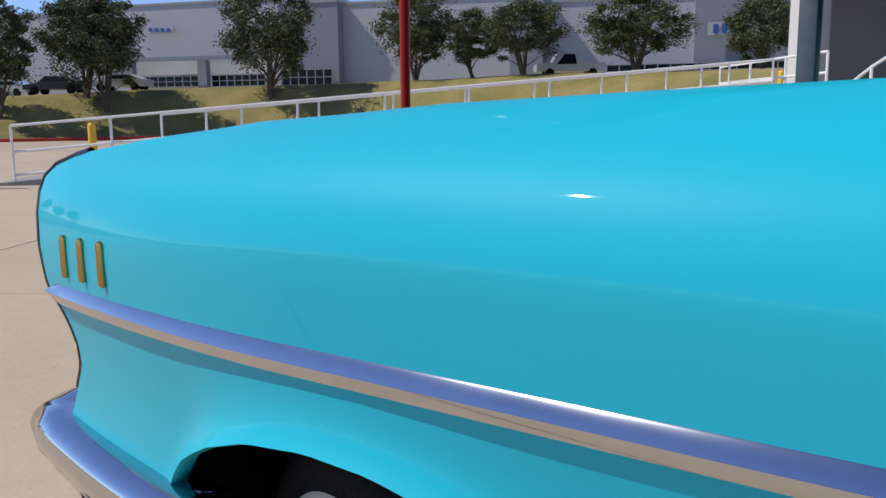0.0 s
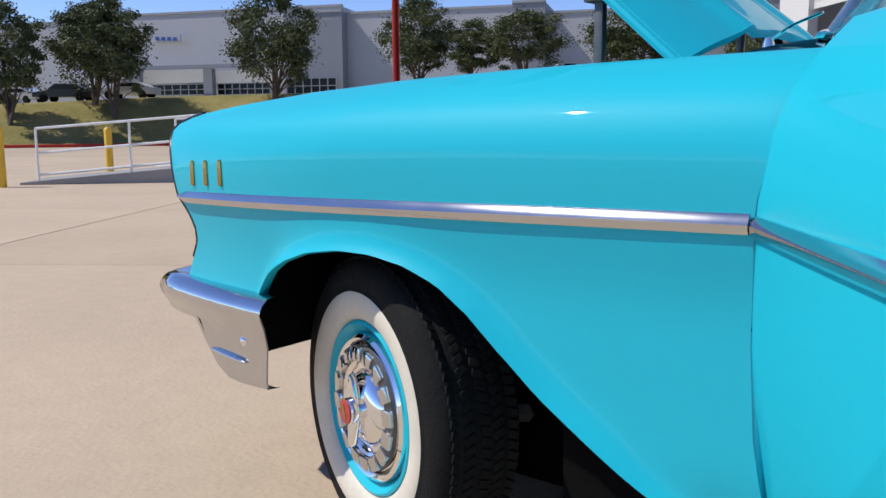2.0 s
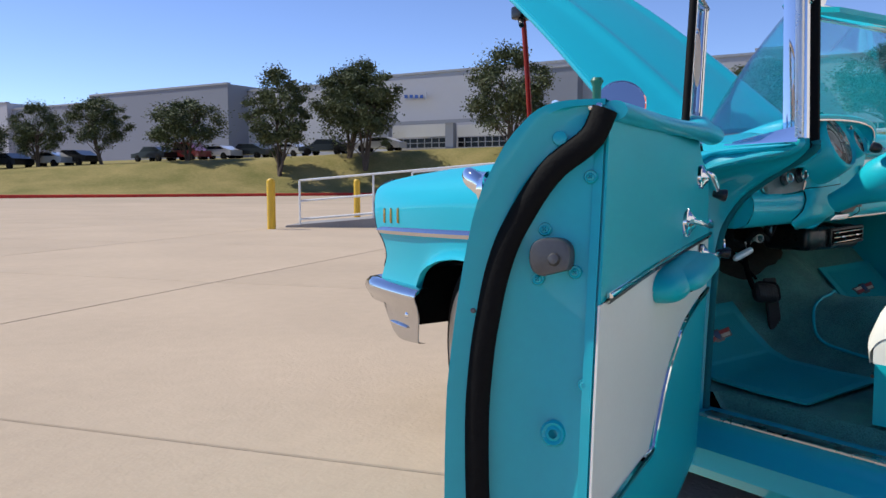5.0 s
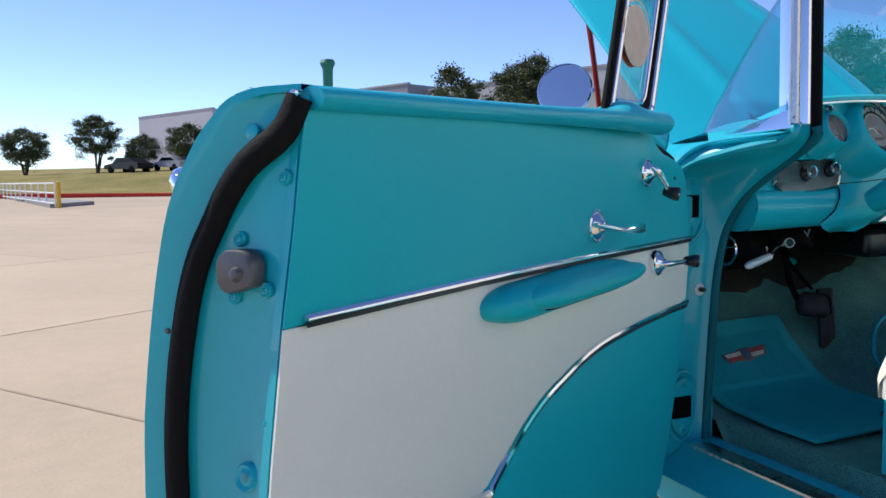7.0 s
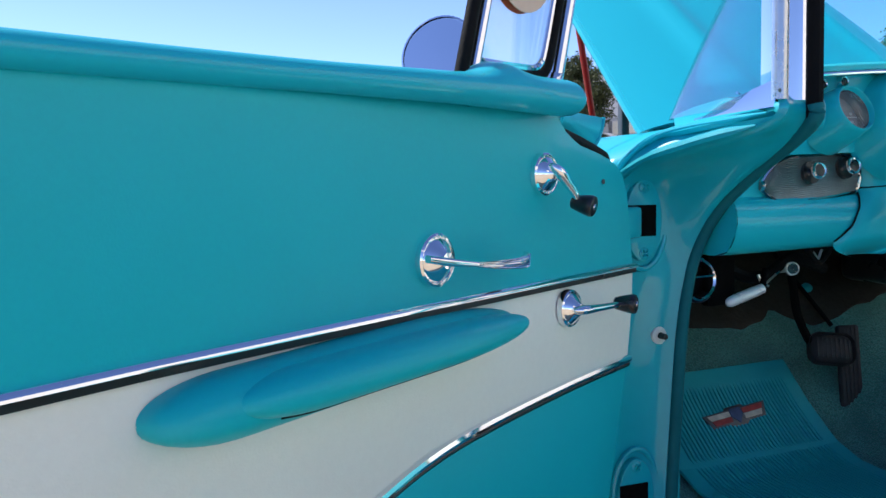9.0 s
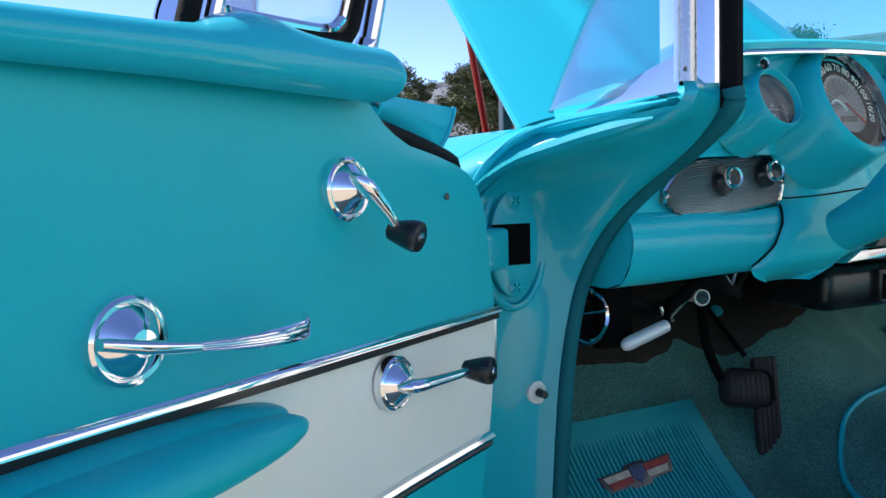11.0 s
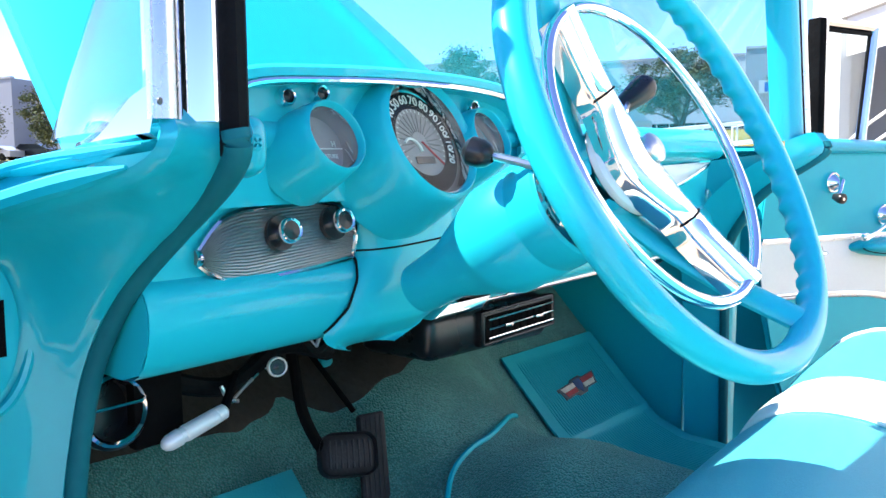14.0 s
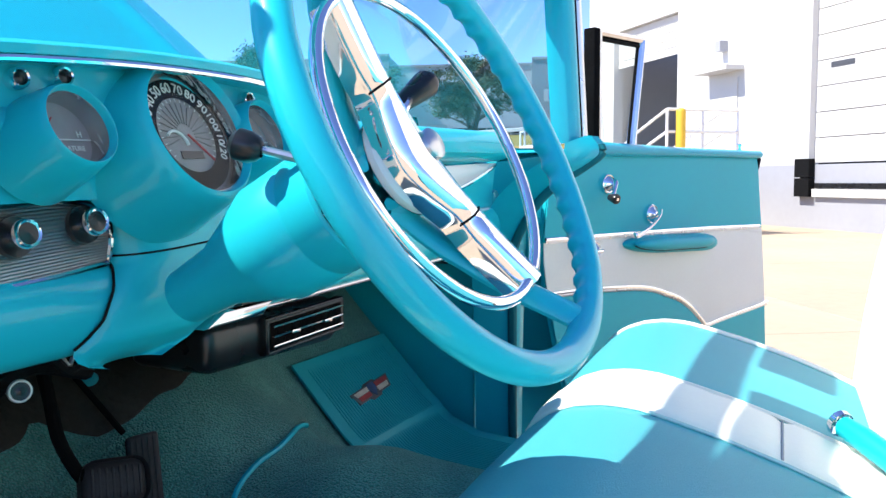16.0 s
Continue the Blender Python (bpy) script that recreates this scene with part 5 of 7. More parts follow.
part("deck", lean(block((2.12, 0.25, 0.90), (4.2, 1.63, 0.985), 0.03)), M_PAINT, car)
part("tail", lean(block((4.15, 0.1, 0.35), (4.25, 1.78, 0.95), 0.03)), M_PAINT, car)


# ---- doors, built along u (hinge to latch), w (outwards) and z, then hung open ----
def door(side, origin, angle, dz, label):
    u_dir = Vector((math.cos(angle), -side * math.sin(angle), 0))
    hung = Matrix.Translation((origin[0], origin[1], dz)) @ Matrix.Rotation(math.atan2(u_dir.y, u_dir.x), 4, "Z")
    f = lambda u, w, z: Vector((u, -side * w, z))
    prof = [(0.002, 1.100), (0.047, 1.098), (0.075, 1.090), (0.096, 1.073), (0.117, 1.046), (0.137, 1.005), (0.152, 0.964), (0.164, 0.904), (0.174, 0.836), (0.183, 0.755), (0.187, 0.695), (0.189, 0.55), (0.183, 0.43), (0.165, 0.33), (0.13, 0.295), (0.08, 0.290)]
    prof = [tuple(p) for p in spline([(a, b, 0) for a, b in prof], 34)]

    def fore(z):
        return interp(z, [(0.29, -0.082), (0.45, -0.115), (0.65, -0.125), (0.85, -0.105), (0.95, -0.085), (1.06, -0.057), (1.10, -0.05)])

    def rear_edge(z):
        return interp(z, [(0.35, 1.255), (0.42, 1.25), (0.56, 1.238), (0.70, 1.220), (0.845, 1.198), (0.95, 1.178), (1.07, 1.160), (1.08, 1.158)])

    def aft(w, z):
        return 1.183 + 0.17 * w + 0.35 * max(0.0, w - 0.10) + (rear_edge(z) - 1.183) * (1 - min(1.0, max(0.0, w) / 0.09))

    def outer(s, z, w=None):
        w = interp(z, sorted((b, a) for a, b, _ in prof)) if w is None else w
        front_w = interp(z, [(0.29, 0.14), (0.4, 0.17), (0.6, 0.20), (0.85, 0.21), (0.95, 0.195), (1.0, 0.18), (1.06, 0.145), (1.10, 0.11)])
        return front_w * (1 - s) ** 1.3 + w * (1 - (1 - s) ** 1.3) + 0.008 * math.sin(math.pi * s)

    rows = []
    for i in range(30):
        s = i / 29
        rows.append([f(fore(z) * (1 - s) + aft(w, z) * s, outer(s, z, w), z) for w, z, _ in prof])
    skin = mesh("door", *grid(rows), M_PAINT, car, label)
    skin.matrix_world = hung
    P = lambda name, geo, mat, lab="", **kw: part(name, geo, mat, skin, lab, **kw)

    # latch face at the rear edge
    cols = []
    for w, z, _ in prof:
        zz = z - 0.008 if z > 1 else z
        cols.append([f(aft(w, z), w, z), f(aft(w * 0.86, zz) + 0.002, w * 0.86, zz), f(aft(w * 0.72, zz) - 0.004, w * 0.72, zz), f(aft(w * 0.4, zz) - 0.006, w * 0.4, zz), f(aft(0, zz) - 0.006, 0.0, zz), f(aft(0, zz) - 0.014, -0.004, min(zz, 1.085))])
    P("latch_face", grid(cols), M_JAMB, "painted door end with latch")
    pts = spline([(0.002, 1.086, 0), (0.018, 1.048, 0), (0.063, 1.008, 0), (0.104, 0.942, 0), (0.125, 0.885, 0), (0.139, 0.811, 0), (0.146, 0.752, 0), (0.150, 0.678, 0), (0.148, 0.55, 0), (0.138, 0.40, 0), (0.118, 0.302, 0)], 44)
    P("weatherstrip", tube([f(aft(p.x, p.y) + 0.003, p.x, p.y) for p in pts], 0.0115, 12, flat=1.5, up=(1, 0, 0)), M_BLACK, "worn black rubber door seal")
    E = Vector((0.99, 0.10 * side, 0.15)).normalized()
    P("latch", slab([(0.0205 * math.copysign(abs(math.cos(t)) ** 0.7, math.cos(t)), 0.0245 * math.copysign(abs(math.sin(t)) ** 0.8, math.sin(t))) for t in [2 * math.pi * k / 32 for k in range(32)] if not (t > 3.9 and t < 4.9)], lambda a, b, d: f(aft(0.058 + 1.3 * a, 0.899 + b) + d, 0.058 + 1.3 * a, 0.899 + b), 0.020, 0.005), M_GREY, "worn grey metal door latch")
    P("latch_hub", lathe([(0.0001, 0.008), (0.006, 0.007), (0.009, 0.0)], f(aft(0.052, 0.9) + 0.019, 0.052, 0.897), E, 16), M_GREY)
    for w, z in ((0.070, 0.934), (0.030, 0.880), (0.078, 0.870), (0.016, 1.001), (0.012, 0.74)):
        screw("latch_screw", f(aft(w, z) + 0.001, w, z), E, 0.0048, skin, M_JAMB)
        P("screw_dish", lathe([(0.0048, 0.0), (0.006, 0.0005), (0.0075, 0.001), (0.009, -0.003)], f(aft(w, z), w, z), E, 18), M_JAMB)
    P("end_plug", lathe([(0.0001, 0.002), (0.007, 0.002), (0.009, 0.001), (0.0095, -0.002)], f(aft(0.054, 1.05), 0.054, 1.050), E, 16), M_JAMB)
    P("end_dimple", lathe([(0.006, 0.004), (0.010, 0.001), (0.014, 0.004), (0.017, 0.0)], f(aft(0.052, 0.672), 0.052, 0.672), E, 20), M_JAMB)
    P("end_stud", lathe([(0.0001, 0.004), (0.003, 0.0035), (0.004, 0.0)], f(aft(0.155, 0.828), 0.155, 0.828), E, 12), M_GREY)

    # inner side: upper panel, white panel and lower panel
    front = [(0.225, 1.085), (0.200, 1.062), (0.168, 1.044), (0.096, 1.030), (0.060, 1.019), (0.038, 1.004), (0.020, 0.972), (0.002, 0.862), (0.004, 0.80), (0.016, 0.730), (0.038, 0.650), (0.075, 0.52), (0.118, 0.41), (0.155, 0.350)]
    fr = lambda z: interp(-z, sorted((-b, a) for a, b in front))
    re = rear_edge

    def sheet(z_lo, z_hi, n_u=36, n_z=8, w0=-0.004, puff=0.010):
        rr = []
        for i in range(n_u + 1):
            s = i / n_u
            col = []
            for k in range(n_z + 1):
                t = k / n_z
                z = z_lo(s) + (z_hi(s) - z_lo(s)) * t
                u = fr(z) * (1 - s) + re(z) * s
                col.append(f(u, w0 - puff * (math.sin(math.pi * s) * math.sin(math.pi * min(1, t))) ** 0.35, z))
            rr.append(col)
        return shell(rr, (0, side * -0.003, 0))

    arc = [(0.0, 0.716), (0.035, 0.716), (0.20, 0.712), (0.40, 0.700), (0.50, 0.686), (0.58, 0.664), (0.65, 0.642), (0.712, 0.612), (0.76, 0.580), (0.804, 0.546), (0.82, 0.536), (0.90, 0.543), (1.0, 0.550), (1.10, 0.556), (1.25, 0.566)]
    za = lambda s: interp(fr(0.68) * (1 - s) + re(0.6) * s, arc)
    up_z = lambda s: interp(s, [(0.0, 0.8585), (0.2, 0.8575), (0.44, 0.8562), (0.70, 0.8530), (0.85, 0.8495), (1.0, 0.8455)])
    P("inner_frame", slab([(fr(z), z) for z in np.linspace(1.085, 0.31, 60)] + [(re(z), z) for z in np.linspace(0.31, 1.085, 60)], lambda a, b, d: f(a, 0.002 + d, b), 0.012), M_JAMB)
    P("upper_panel", sheet(lambda s: up_z(s) - 0.004, lambda s: 1.087, n_z=26, puff=0.006), M_VINYL, "turquoise vinyl upper door panel")
    P("middle_panel", sheet(za, lambda s: up_z(s) - 0.006, puff=0.004), M_WHITE_V, "white vinyl door panel insert")
    P("lower_panel", sheet(lambda s: 0.335, za, puff=0.005), M_VINYL, "turquoise vinyl lower door panel")
    line = [(fr(0.85) * (1 - s) + 1.172 * s, up_z(s)) for s in [i / 30 for i in range(31)]]
    ribbon = [[f(u, -0.006, z + 0.0080), f(u, -0.0105, z + 0.0075), f(u, -0.0140, z + 0.0040), f(u, -0.0145, z + 0.0010), f(u, -0.006, z + 0.0002)] for u, z in line]
    v, q = grid(ribbon)
    P("upper_moulding", (v, list(q) + [(0, 1, 2, 3, 4), tuple(range(len(v) - 5, len(v)))[::-1]]), M_CHROME, "bright door panel moulding")
    # Dark reflection in the chrome moulding, drawn as a black strip on the driver's door.
    ribbon = [[f(u, -0.006, z + 0.001), f(u, -0.0105, z + 0.0005), f(u, -0.0105, z - 0.0068), f(u, -0.006, z - 0.0078)] for u, z in line]
    P("upper_moulding_band", grid(ribbon), M_BLACKP if side > 0 else M_STEEL, "black strip drawn for the moulding's dark reflection" if side > 0 else "bright band of the door moulding")
    apts = spline([(a, b, 0) for a, b in arc if a <= 1.25], 60)
    P("lower_moulding", tube([f(max(p.x, fr(0.716)), -0.007, p.y + 0.003) for p in apts], 0.006, 8, flat=1.0), M_CHROME, "curved bright moulding on the door panel")
    # The curved moulding's dark reflection, likewise a black strip on that door.
    P("lower_moulding_band", tube([f(max(p.x, fr(0.716)), -0.005, p.y - 0.005) for p in apts], 0.005, 6), M_BLACKP if side > 0 else M_STEEL)

    # rolled top cap
    rows = []
    for i in range(90):
        s = i / 89
        u = (0.226 + 0.927 * s**1.15) if side > 0 else 0.175 + 0.978 * s
        drop = 0.012 * max(0.0, u - 0.45) / 0.70 if side > 0 else 0.0
        k1 = min(1.0, max(0.0, (u - 0.28) / 0.55))
        out = 0.024 * (1 - k1 * k1 * (3 - 2 * k1)) if side > 0 else 0.0
        bump = 0.020 * math.exp(-(((u - 0.378) / 0.040) ** 2)) + 0.008 * min(1.0, max(0.0, (0.43 - u) / 0.06)) if side > 0 else 0.0
        tip = min(1.0, 0.55 + 0.45 * (1 - (1 - min(1.0, (u - 0.226) / 0.018)) ** 2) ** 0.5) if side > 0 else 1.0
        r = (0.0155 + 0.0055 * max(0.0, 1 - max(0.0, u - 0.24) / 0.40)) * tip * (1 - 0.15 * s)
        rr = []
        for k in range(13):
            a = math.pi * (-0.55 + 1.35 * k / 12)
            rr.append(f(u, -0.008 - out * min(1.0, 2 * math.cos(a / 2) ** 2) - 1.3 * r * math.cos(a), 1.097 - drop + r * math.sin(a) + (bump * (k - 6) / 6 if k > 6 else 0)))
        rr.append(f(u, 0.045, 1.104 - drop + 0.6 * bump))
        rr.append(f(u, 0.06, 1.080))
        rows.append(rr)
    v, q = grid(rows)
    n = len(rows[0])
    P("door_cap", (v, list(q) + [tuple(range(n))[::-1], tuple(range(len(v) - n, len(v)))]), M_PAINT, "painted steel door top cap")
    P("belt_moulding", tube([f(0.16 + 1.02 * i / 20, 0.062, 1.093) for i in range(21)], 0.006, 8), M_CHROME)
    P("cap_end", join(block((1.150, min(-side * 0.004, -side * 0.024), 1.084), (1.166, max(-side * 0.004, -side * 0.024), 1.096), 0.005)), M_CHROME, "chrome cap end")
    P("lock_rod", lathe([(0.0001, 0.044), (0.007, 0.043), (0.009, 0.039), (0.006, 0.032), (0.0055, 0.0), (0.0055, -0.02)], f(1.09, 0.03, 1.092), (0, 0, 1), 14), M_GREENROD if side > 0 else M_CHROME, "door lock knob")

    # vent window, the passenger's swung a little on its pivot
    FOOT, TOP = (1.126, 1.405) if side > 0 else (1.10, 1.425)

    def vw(q, z, w=0.004 if side > 0 else 0.045):
        """q from 0 at the front bar to 1 at the rear bar."""
        t = (z - FOOT) / (TOP - FOOT)
        if side > 0:
            u0, u1 = 0.211 - 0.088 * t, 0.392 - 0.088 * t
        else:
            u0, u1 = 0.286, 0.455 + 0.05 * t
        return f(u0 + (u1 - u0) * q, w, z)

    hs = [FOOT + (TOP - FOOT) * k / 3 for k in range(4)]
    P("vent_glass", shell([[vw(q, z) for q in (0.08, 0.35, 0.65, 0.97)] for z in hs], (0, -side * 0.004, 0)), M_GLASS, "vent window pane").visible_shadow = False
    if side > 0:
        P("vent_rear_bar", tube([vw(1.10, z) for z in [FOOT - 0.02] + hs], 0.0085, 10), M_BLACK, "black rubber vent window bar")
        P("vent_rear_channel", tube([vw(0.985, z) for z in [FOOT - 0.01] + hs], 0.0075, 10), M_CHROME, "chrome vent window channel")
        bend = spline([vw(0.14, z) for z in hs[:0:-1]] + [vw(0.145, FOOT + 0.030), vw(0.17, FOOT + 0.012), vw(0.25, FOOT + 0.003), vw(0.5, FOOT + 0.001), vw(0.9, FOOT + 0.001)], 40)
        P("vent_front_rubber", tube(bend, 0.0085, 10), M_BLACK, "black rubber vent window seal")
        rim = spline([vw(0.235, z, 0.0) for z in hs[:0:-1]] + [vw(0.24, FOOT + 0.034, 0.0), vw(0.265, FOOT + 0.020, 0.0), vw(0.34, FOOT + 0.012, 0.0), vw(0.6, FOOT + 0.010, 0.0), vw(0.93, FOOT + 0.010, 0.0)], 40)
        P("vent_pane_frame", tube(rim, 0.0045, 8), M_CHROME, "thin chrome frame of the vent pane")
        P("vent_front_bar", tube(spline([vw(0.0, z) for z in hs[::-1]] + [vw(0.01, FOOT + 0.01), vw(0.03, FOOT - 0.012)], 20), 0.010, 12), M_CHROME, "chrome vent window frame")
        P("vent_sticker", lathe([(0.058, 0.0), (0.0575, 0.0012), (0.0001, 0.0014)], vw(0.68, 1.262, -0.0015), (0, side, 0), 32), M_ORANGE, "round beige sticker on the vent pane")
        P("sticker_face", lathe([(0.058, 0.0), (0.0575, 0.0010), (0.0001, 0.0012)], vw(0.68, 1.262, 0.0095), (0, -side, 0), 32), M_STICKRED, "red-orange outer face of the sticker")
        P("sticker_bar", block((vw(0.68, 1.262).x - 0.034, min(-side * 0.0105, -side * 0.0115), 1.255), (vw(0.68, 1.262).x + 0.034, max(-side * 0.0105, -side * 0.0115), 1.262)), M_IVORY, "pale bar on the sticker")
        P("sticker_ring", lathe([(0.0635, 0.0), (0.0630, 0.0010), (0.0600, 0.0010), (0.0595, 0.0)], vw(0.68, 1.268, -0.0015), (0, side, 0), 32), M_ORANGE, "thin ring round the sticker")
    else:
        P("vent_front_rubber", block((0.243, 0.020, 1.085), (0.271, 0.060, 1.432), 0.005), M_DARK, "black felt-lined window channel")
        P("vent_front_bar", block((0.272, 0.028, 1.085), (0.293, 0.058, 1.428), 0.007), M_STEEL, "chrome vent window frame")
        P("vent_rear_bar", tube([vw(1.0, z) for z in hs], 0.014, 8), M_BUMPER, "bright vent window bar")
        P("vent_rear_rubber", tube([vw(0.91, z, 0.045) for z in hs], 0.004, 8), M_BLACK)
        P("vent_top_rubber", tube([vw(q, TOP - 0.017, 0.045) for q in (0.1, 0.5, 0.93)], 0.006, 8), M_BLACK)
    P("vent_top_bar", tube([vw(q, TOP) for q in (0.0, 0.5, 1.0)], 0.012, 8), M_BUMPER)
    if side < 0:
        P("vent_foot", tube([vw(q, FOOT) for q in (0.1, 0.5, 0.98)], 0.008, 8), M_BLACK)

    # handles and cranks
    IN = (0, side, 0)

    def escutcheon(u, z, r):
        return lathe([(0.0001, 0.024), (r * 0.30, 0.023), (r * 0.45, 0.018), (r * 0.75, 0.012), (r * 0.86, 0.007), (r * 0.92, 0.010), (r, 0.008), (r * 1.02, 0.0)], f(u, -0.008, z), IN, 32)

    def crank(name, u, z, tip, r=0.026):
        d = Vector((tip[0] - u, 0, tip[1] - z))
        n = d.normalized()
        root = (u - n.x * r * 0.55, z - n.z * r * 0.55)
        lever = [f(root[0], -0.026, root[1]), f(u, -0.037, z), f(u + d.x * 0.35, -0.042, z + d.z * 0.35), f(tip[0] - n.x * 0.016, -0.046, tip[1] - n.z * 0.016), f(tip[0], -0.046, tip[1])]
        c = P(name, tube(spline(lever, 14), [0.004, 0.007, 0.0085, 0.009, 0.0085, 0.0078, 0.0072, 0.0068, 0.0064, 0.006, 0.0058, 0.0056, 0.0054, 0.005], 12, flat=0.75, up=(0, 1, 0)), M_CHROME, "chrome window crank with a black knob")
        part("escutcheon", escutcheon(u, z, r), M_CHROME, c)
        ax = (n.x * 0.25, side * 0.96, n.z * 0.25)
        part("crank_knob", lathe([(0.0055, -0.008), (0.0085, -0.006), (0.0100, 0.000), (0.0130, 0.012), (0.0140, 0.019), (0.0130, 0.023), (0.0095, 0.0245), (0.0001, 0.0235)], f(tip[0], -0.044, tip[1]), ax, 22), M_BLACKP, c, "black crank knob")
        part("knob_button", lathe([(0.0045, 0.0235), (0.0042, 0.0252), (0.0001, 0.0258)], f(tip[0], -0.044, tip[1]), ax, 16), M_CHROME, c)

    crank("vent_crank", 0.2645, 1.003, (0.236, 0.9655), 0.0275)
    crank("window_crank", 0.2035, 0.8215, (0.120, 0.8205), 0.0255)
    # the lever handle: a thin blade that widens into a ribbed grip with a turned-up end
    hu, hz = 0.483, 0.911
    spine = [(0.512, 0.9150, 0.0042, 0.028), (0.490, 0.9105, 0.0046, 0.040), (0.470, 0.9075, 0.0040, 0.045), (0.454, 0.9055, 0.0034, 0.047), (0.430, 0.9030, 0.0044, 0.049), (0.405, 0.9012, 0.0056, 0.050), (0.380, 0.9003, 0.0067, 0.050), (0.360, 0.9008, 0.0075, 0.049), (0.354, 0.9030, 0.0085, 0.047), (0.351, 0.9045, 0.0075, 0.043)]
    if side < 0:
        spine = [(u, z - 0.35 * (0.49 - u), h, w) for u, z, h, w in spine]
    rows = []
    for u, z, h, w in spine:
        rows.append([f(u, -w + 0.004, z - h), f(u, -w - 0.001, z - h * 0.96), f(u, -w - 0.003, z - h * 0.5), f(u, -w - 0.0035, z), f(u, -w - 0.003, z + h * 0.5), f(u, -w - 0.001, z + h * 0.96), f(u, -w + 0.004, z + h), f(u, -w + 0.006, z)])
    v, q = grid(rows, True)
    hd = P("inside_handle", (v, list(q) + [tuple(range(8))[::-1], tuple(range(len(v) - 8, len(v)))]), M_CHROME, "chrome inside door handle with ribbed grip", angle=50)
    part("escutcheon", escutcheon(hu, hz, 0.0295), M_CHROME, hd)
    for k in range(5):
        c = (-0.72 + 0.36 * k)
        part("handle_rib", tube([f(u, -w - 0.0028, z + c * h) for u, z, h, w in spine[3:9]], 0.0009, 5), M_CHROME, hd)
    # armrest: a moulded base that runs out in a low tail, and the padded top let into it
    def pod_rows(u0, u1, front, rear, zc0, zc1, half, depth, w0):
        rr = []
        for i in range(33):
            s = 0.5 - 0.5 * math.cos(math.pi * i / 32)
            e = math.sqrt(max(0.0, 1 - (1 - min(1.0, s / front)) ** 2)) * math.sqrt(max(0.0, 1 - (1 - min(1.0, (1 - s) / rear)) ** 2))
            e = max(e, 0.02)
            zc = zc0 + (zc1 - zc0) * s
            rr.append([f(u0 + (u1 - u0) * s, w0 - depth * e**0.8 * max(0.0, math.cos(a)) ** 0.65, zc + half * e**0.9 * math.sin(a)) for a in [-math.pi / 2 + math.pi * k / 15 for k in range(16)]])
        return rr

    rows = pod_rows(0.345, 0.836, 0.42, 0.16, 0.829, 0.811, 0.028, 0.052, -0.006)
    arm = P("armrest", grid(rows), M_VINYL, "padded turquoise armrest")
    pad = pod_rows(0.356, 0.778, 0.40, 0.22, 0.830, 0.819, 0.0205, 0.038, -0.040)
    part("armrest_pad", grid(pad), M_VINYL, arm, "smooth padded top of the armrest")
    part("armrest_seam", tube([r[1] for r in pad[1:-1]], 0.0024, 6), M_BLACK, arm)
    P("panel_screw", lathe([(0.0001, 0.002), (0.0035, 0.001), (0.004, 0)], f(0.103, -0.009, 0.992), IN, 10), M_GREY)
    # flared front flange of the outer skin beside the cowl
    rows = []
    for k in range(9 if side > 0 else 0):
        s = k / 8
        top = (0.185 - 0.185 * s, 0.010 + 0.037 * s, 1.088)
        low = (0.185 - 0.143 * s, 0.020 + 0.026 * s, 1.066 - 0.030 * s)
        rows.append([f(top[0] + (low[0] - top[0]) * t, top[1] + (low[1] - top[1]) * t - 0.008 * math.sin(math.pi * t) * (1 - 0.5 * s), top[2] + (low[2] - top[2]) * t + (0.003 if t == 0 else 0)) for t in (0, 0.12, 0.3, 0.55, 0.8, 1)])
    if side > 0:
        fl = P("front_flange", shell(rows, (0, -side * 0.004, 0)), M_PAINT, "flared turquoise corner of the door skin")
        part("flange_lip", tube([p for p in rows[-1]], 0.0032, 8), M_PAINT, fl)
        P("corner_seal", tube(spline([f(0.19, 0.010, 1.054), f(0.135, 0.012, 1.043), f(0.09, 0.017, 1.034), f(0.05, 0.024, 1.026), f(0.035, 0.034, 1.018)], 14), 0.013, 10), M_BLACK, "black rubber seal at the door corner")
    P("hinge_strap", block((-0.062, min(-side * 0.01, -side * 0.085), 0.900), (0.012, max(-side * 0.01, -side * 0.085), 0.950), 0.006), M_JAMB, "painted door hinge strap")

    # outside: spear, handle, lock, mirror
    ow = outer
    rows = []
    for i in range(31):
        s = i / 30
        z = 0.818 + 0.020 * s
        u = fore(z) * (1 - s) + (aft(0.15, z) - 0.03) * s
        h = 0.016 + 0.010 * max(0, (s - 0.45) / 0.55)
        if s > 0.96:
            h *= 1 - 6 * (s - 0.96)
        rows.append([f(u, ow(s, z + h * c) + d, z + h * c) for c, d in ((-1, -0.004), (-0.95, 0.007), (-0.6, 0.012), (0.0, 0.0125), (0.55, 0.009), (0.95, 0.004), (1, -0.004))])
    v, q = grid(rows)
    P("side_spear", (v, list(q) + [tuple(range(7))[::-1], tuple(range(len(v) - 7, len(v)))]), M_BUMPER, "chrome spear along the door")
    w0 = ow(0.95, 0.975)
    grip = spline([f(1.02, w0 + 0.004, 0.994), f(1.055, w0 + 0.030, 0.998), f(1.11, w0 + 0.038, 1.000), f(1.165, w0 + 0.036, 1.004), f(1.197, w0 + 0.020, 0.999), f(1.204, w0 - 0.004, 0.984)], 18)
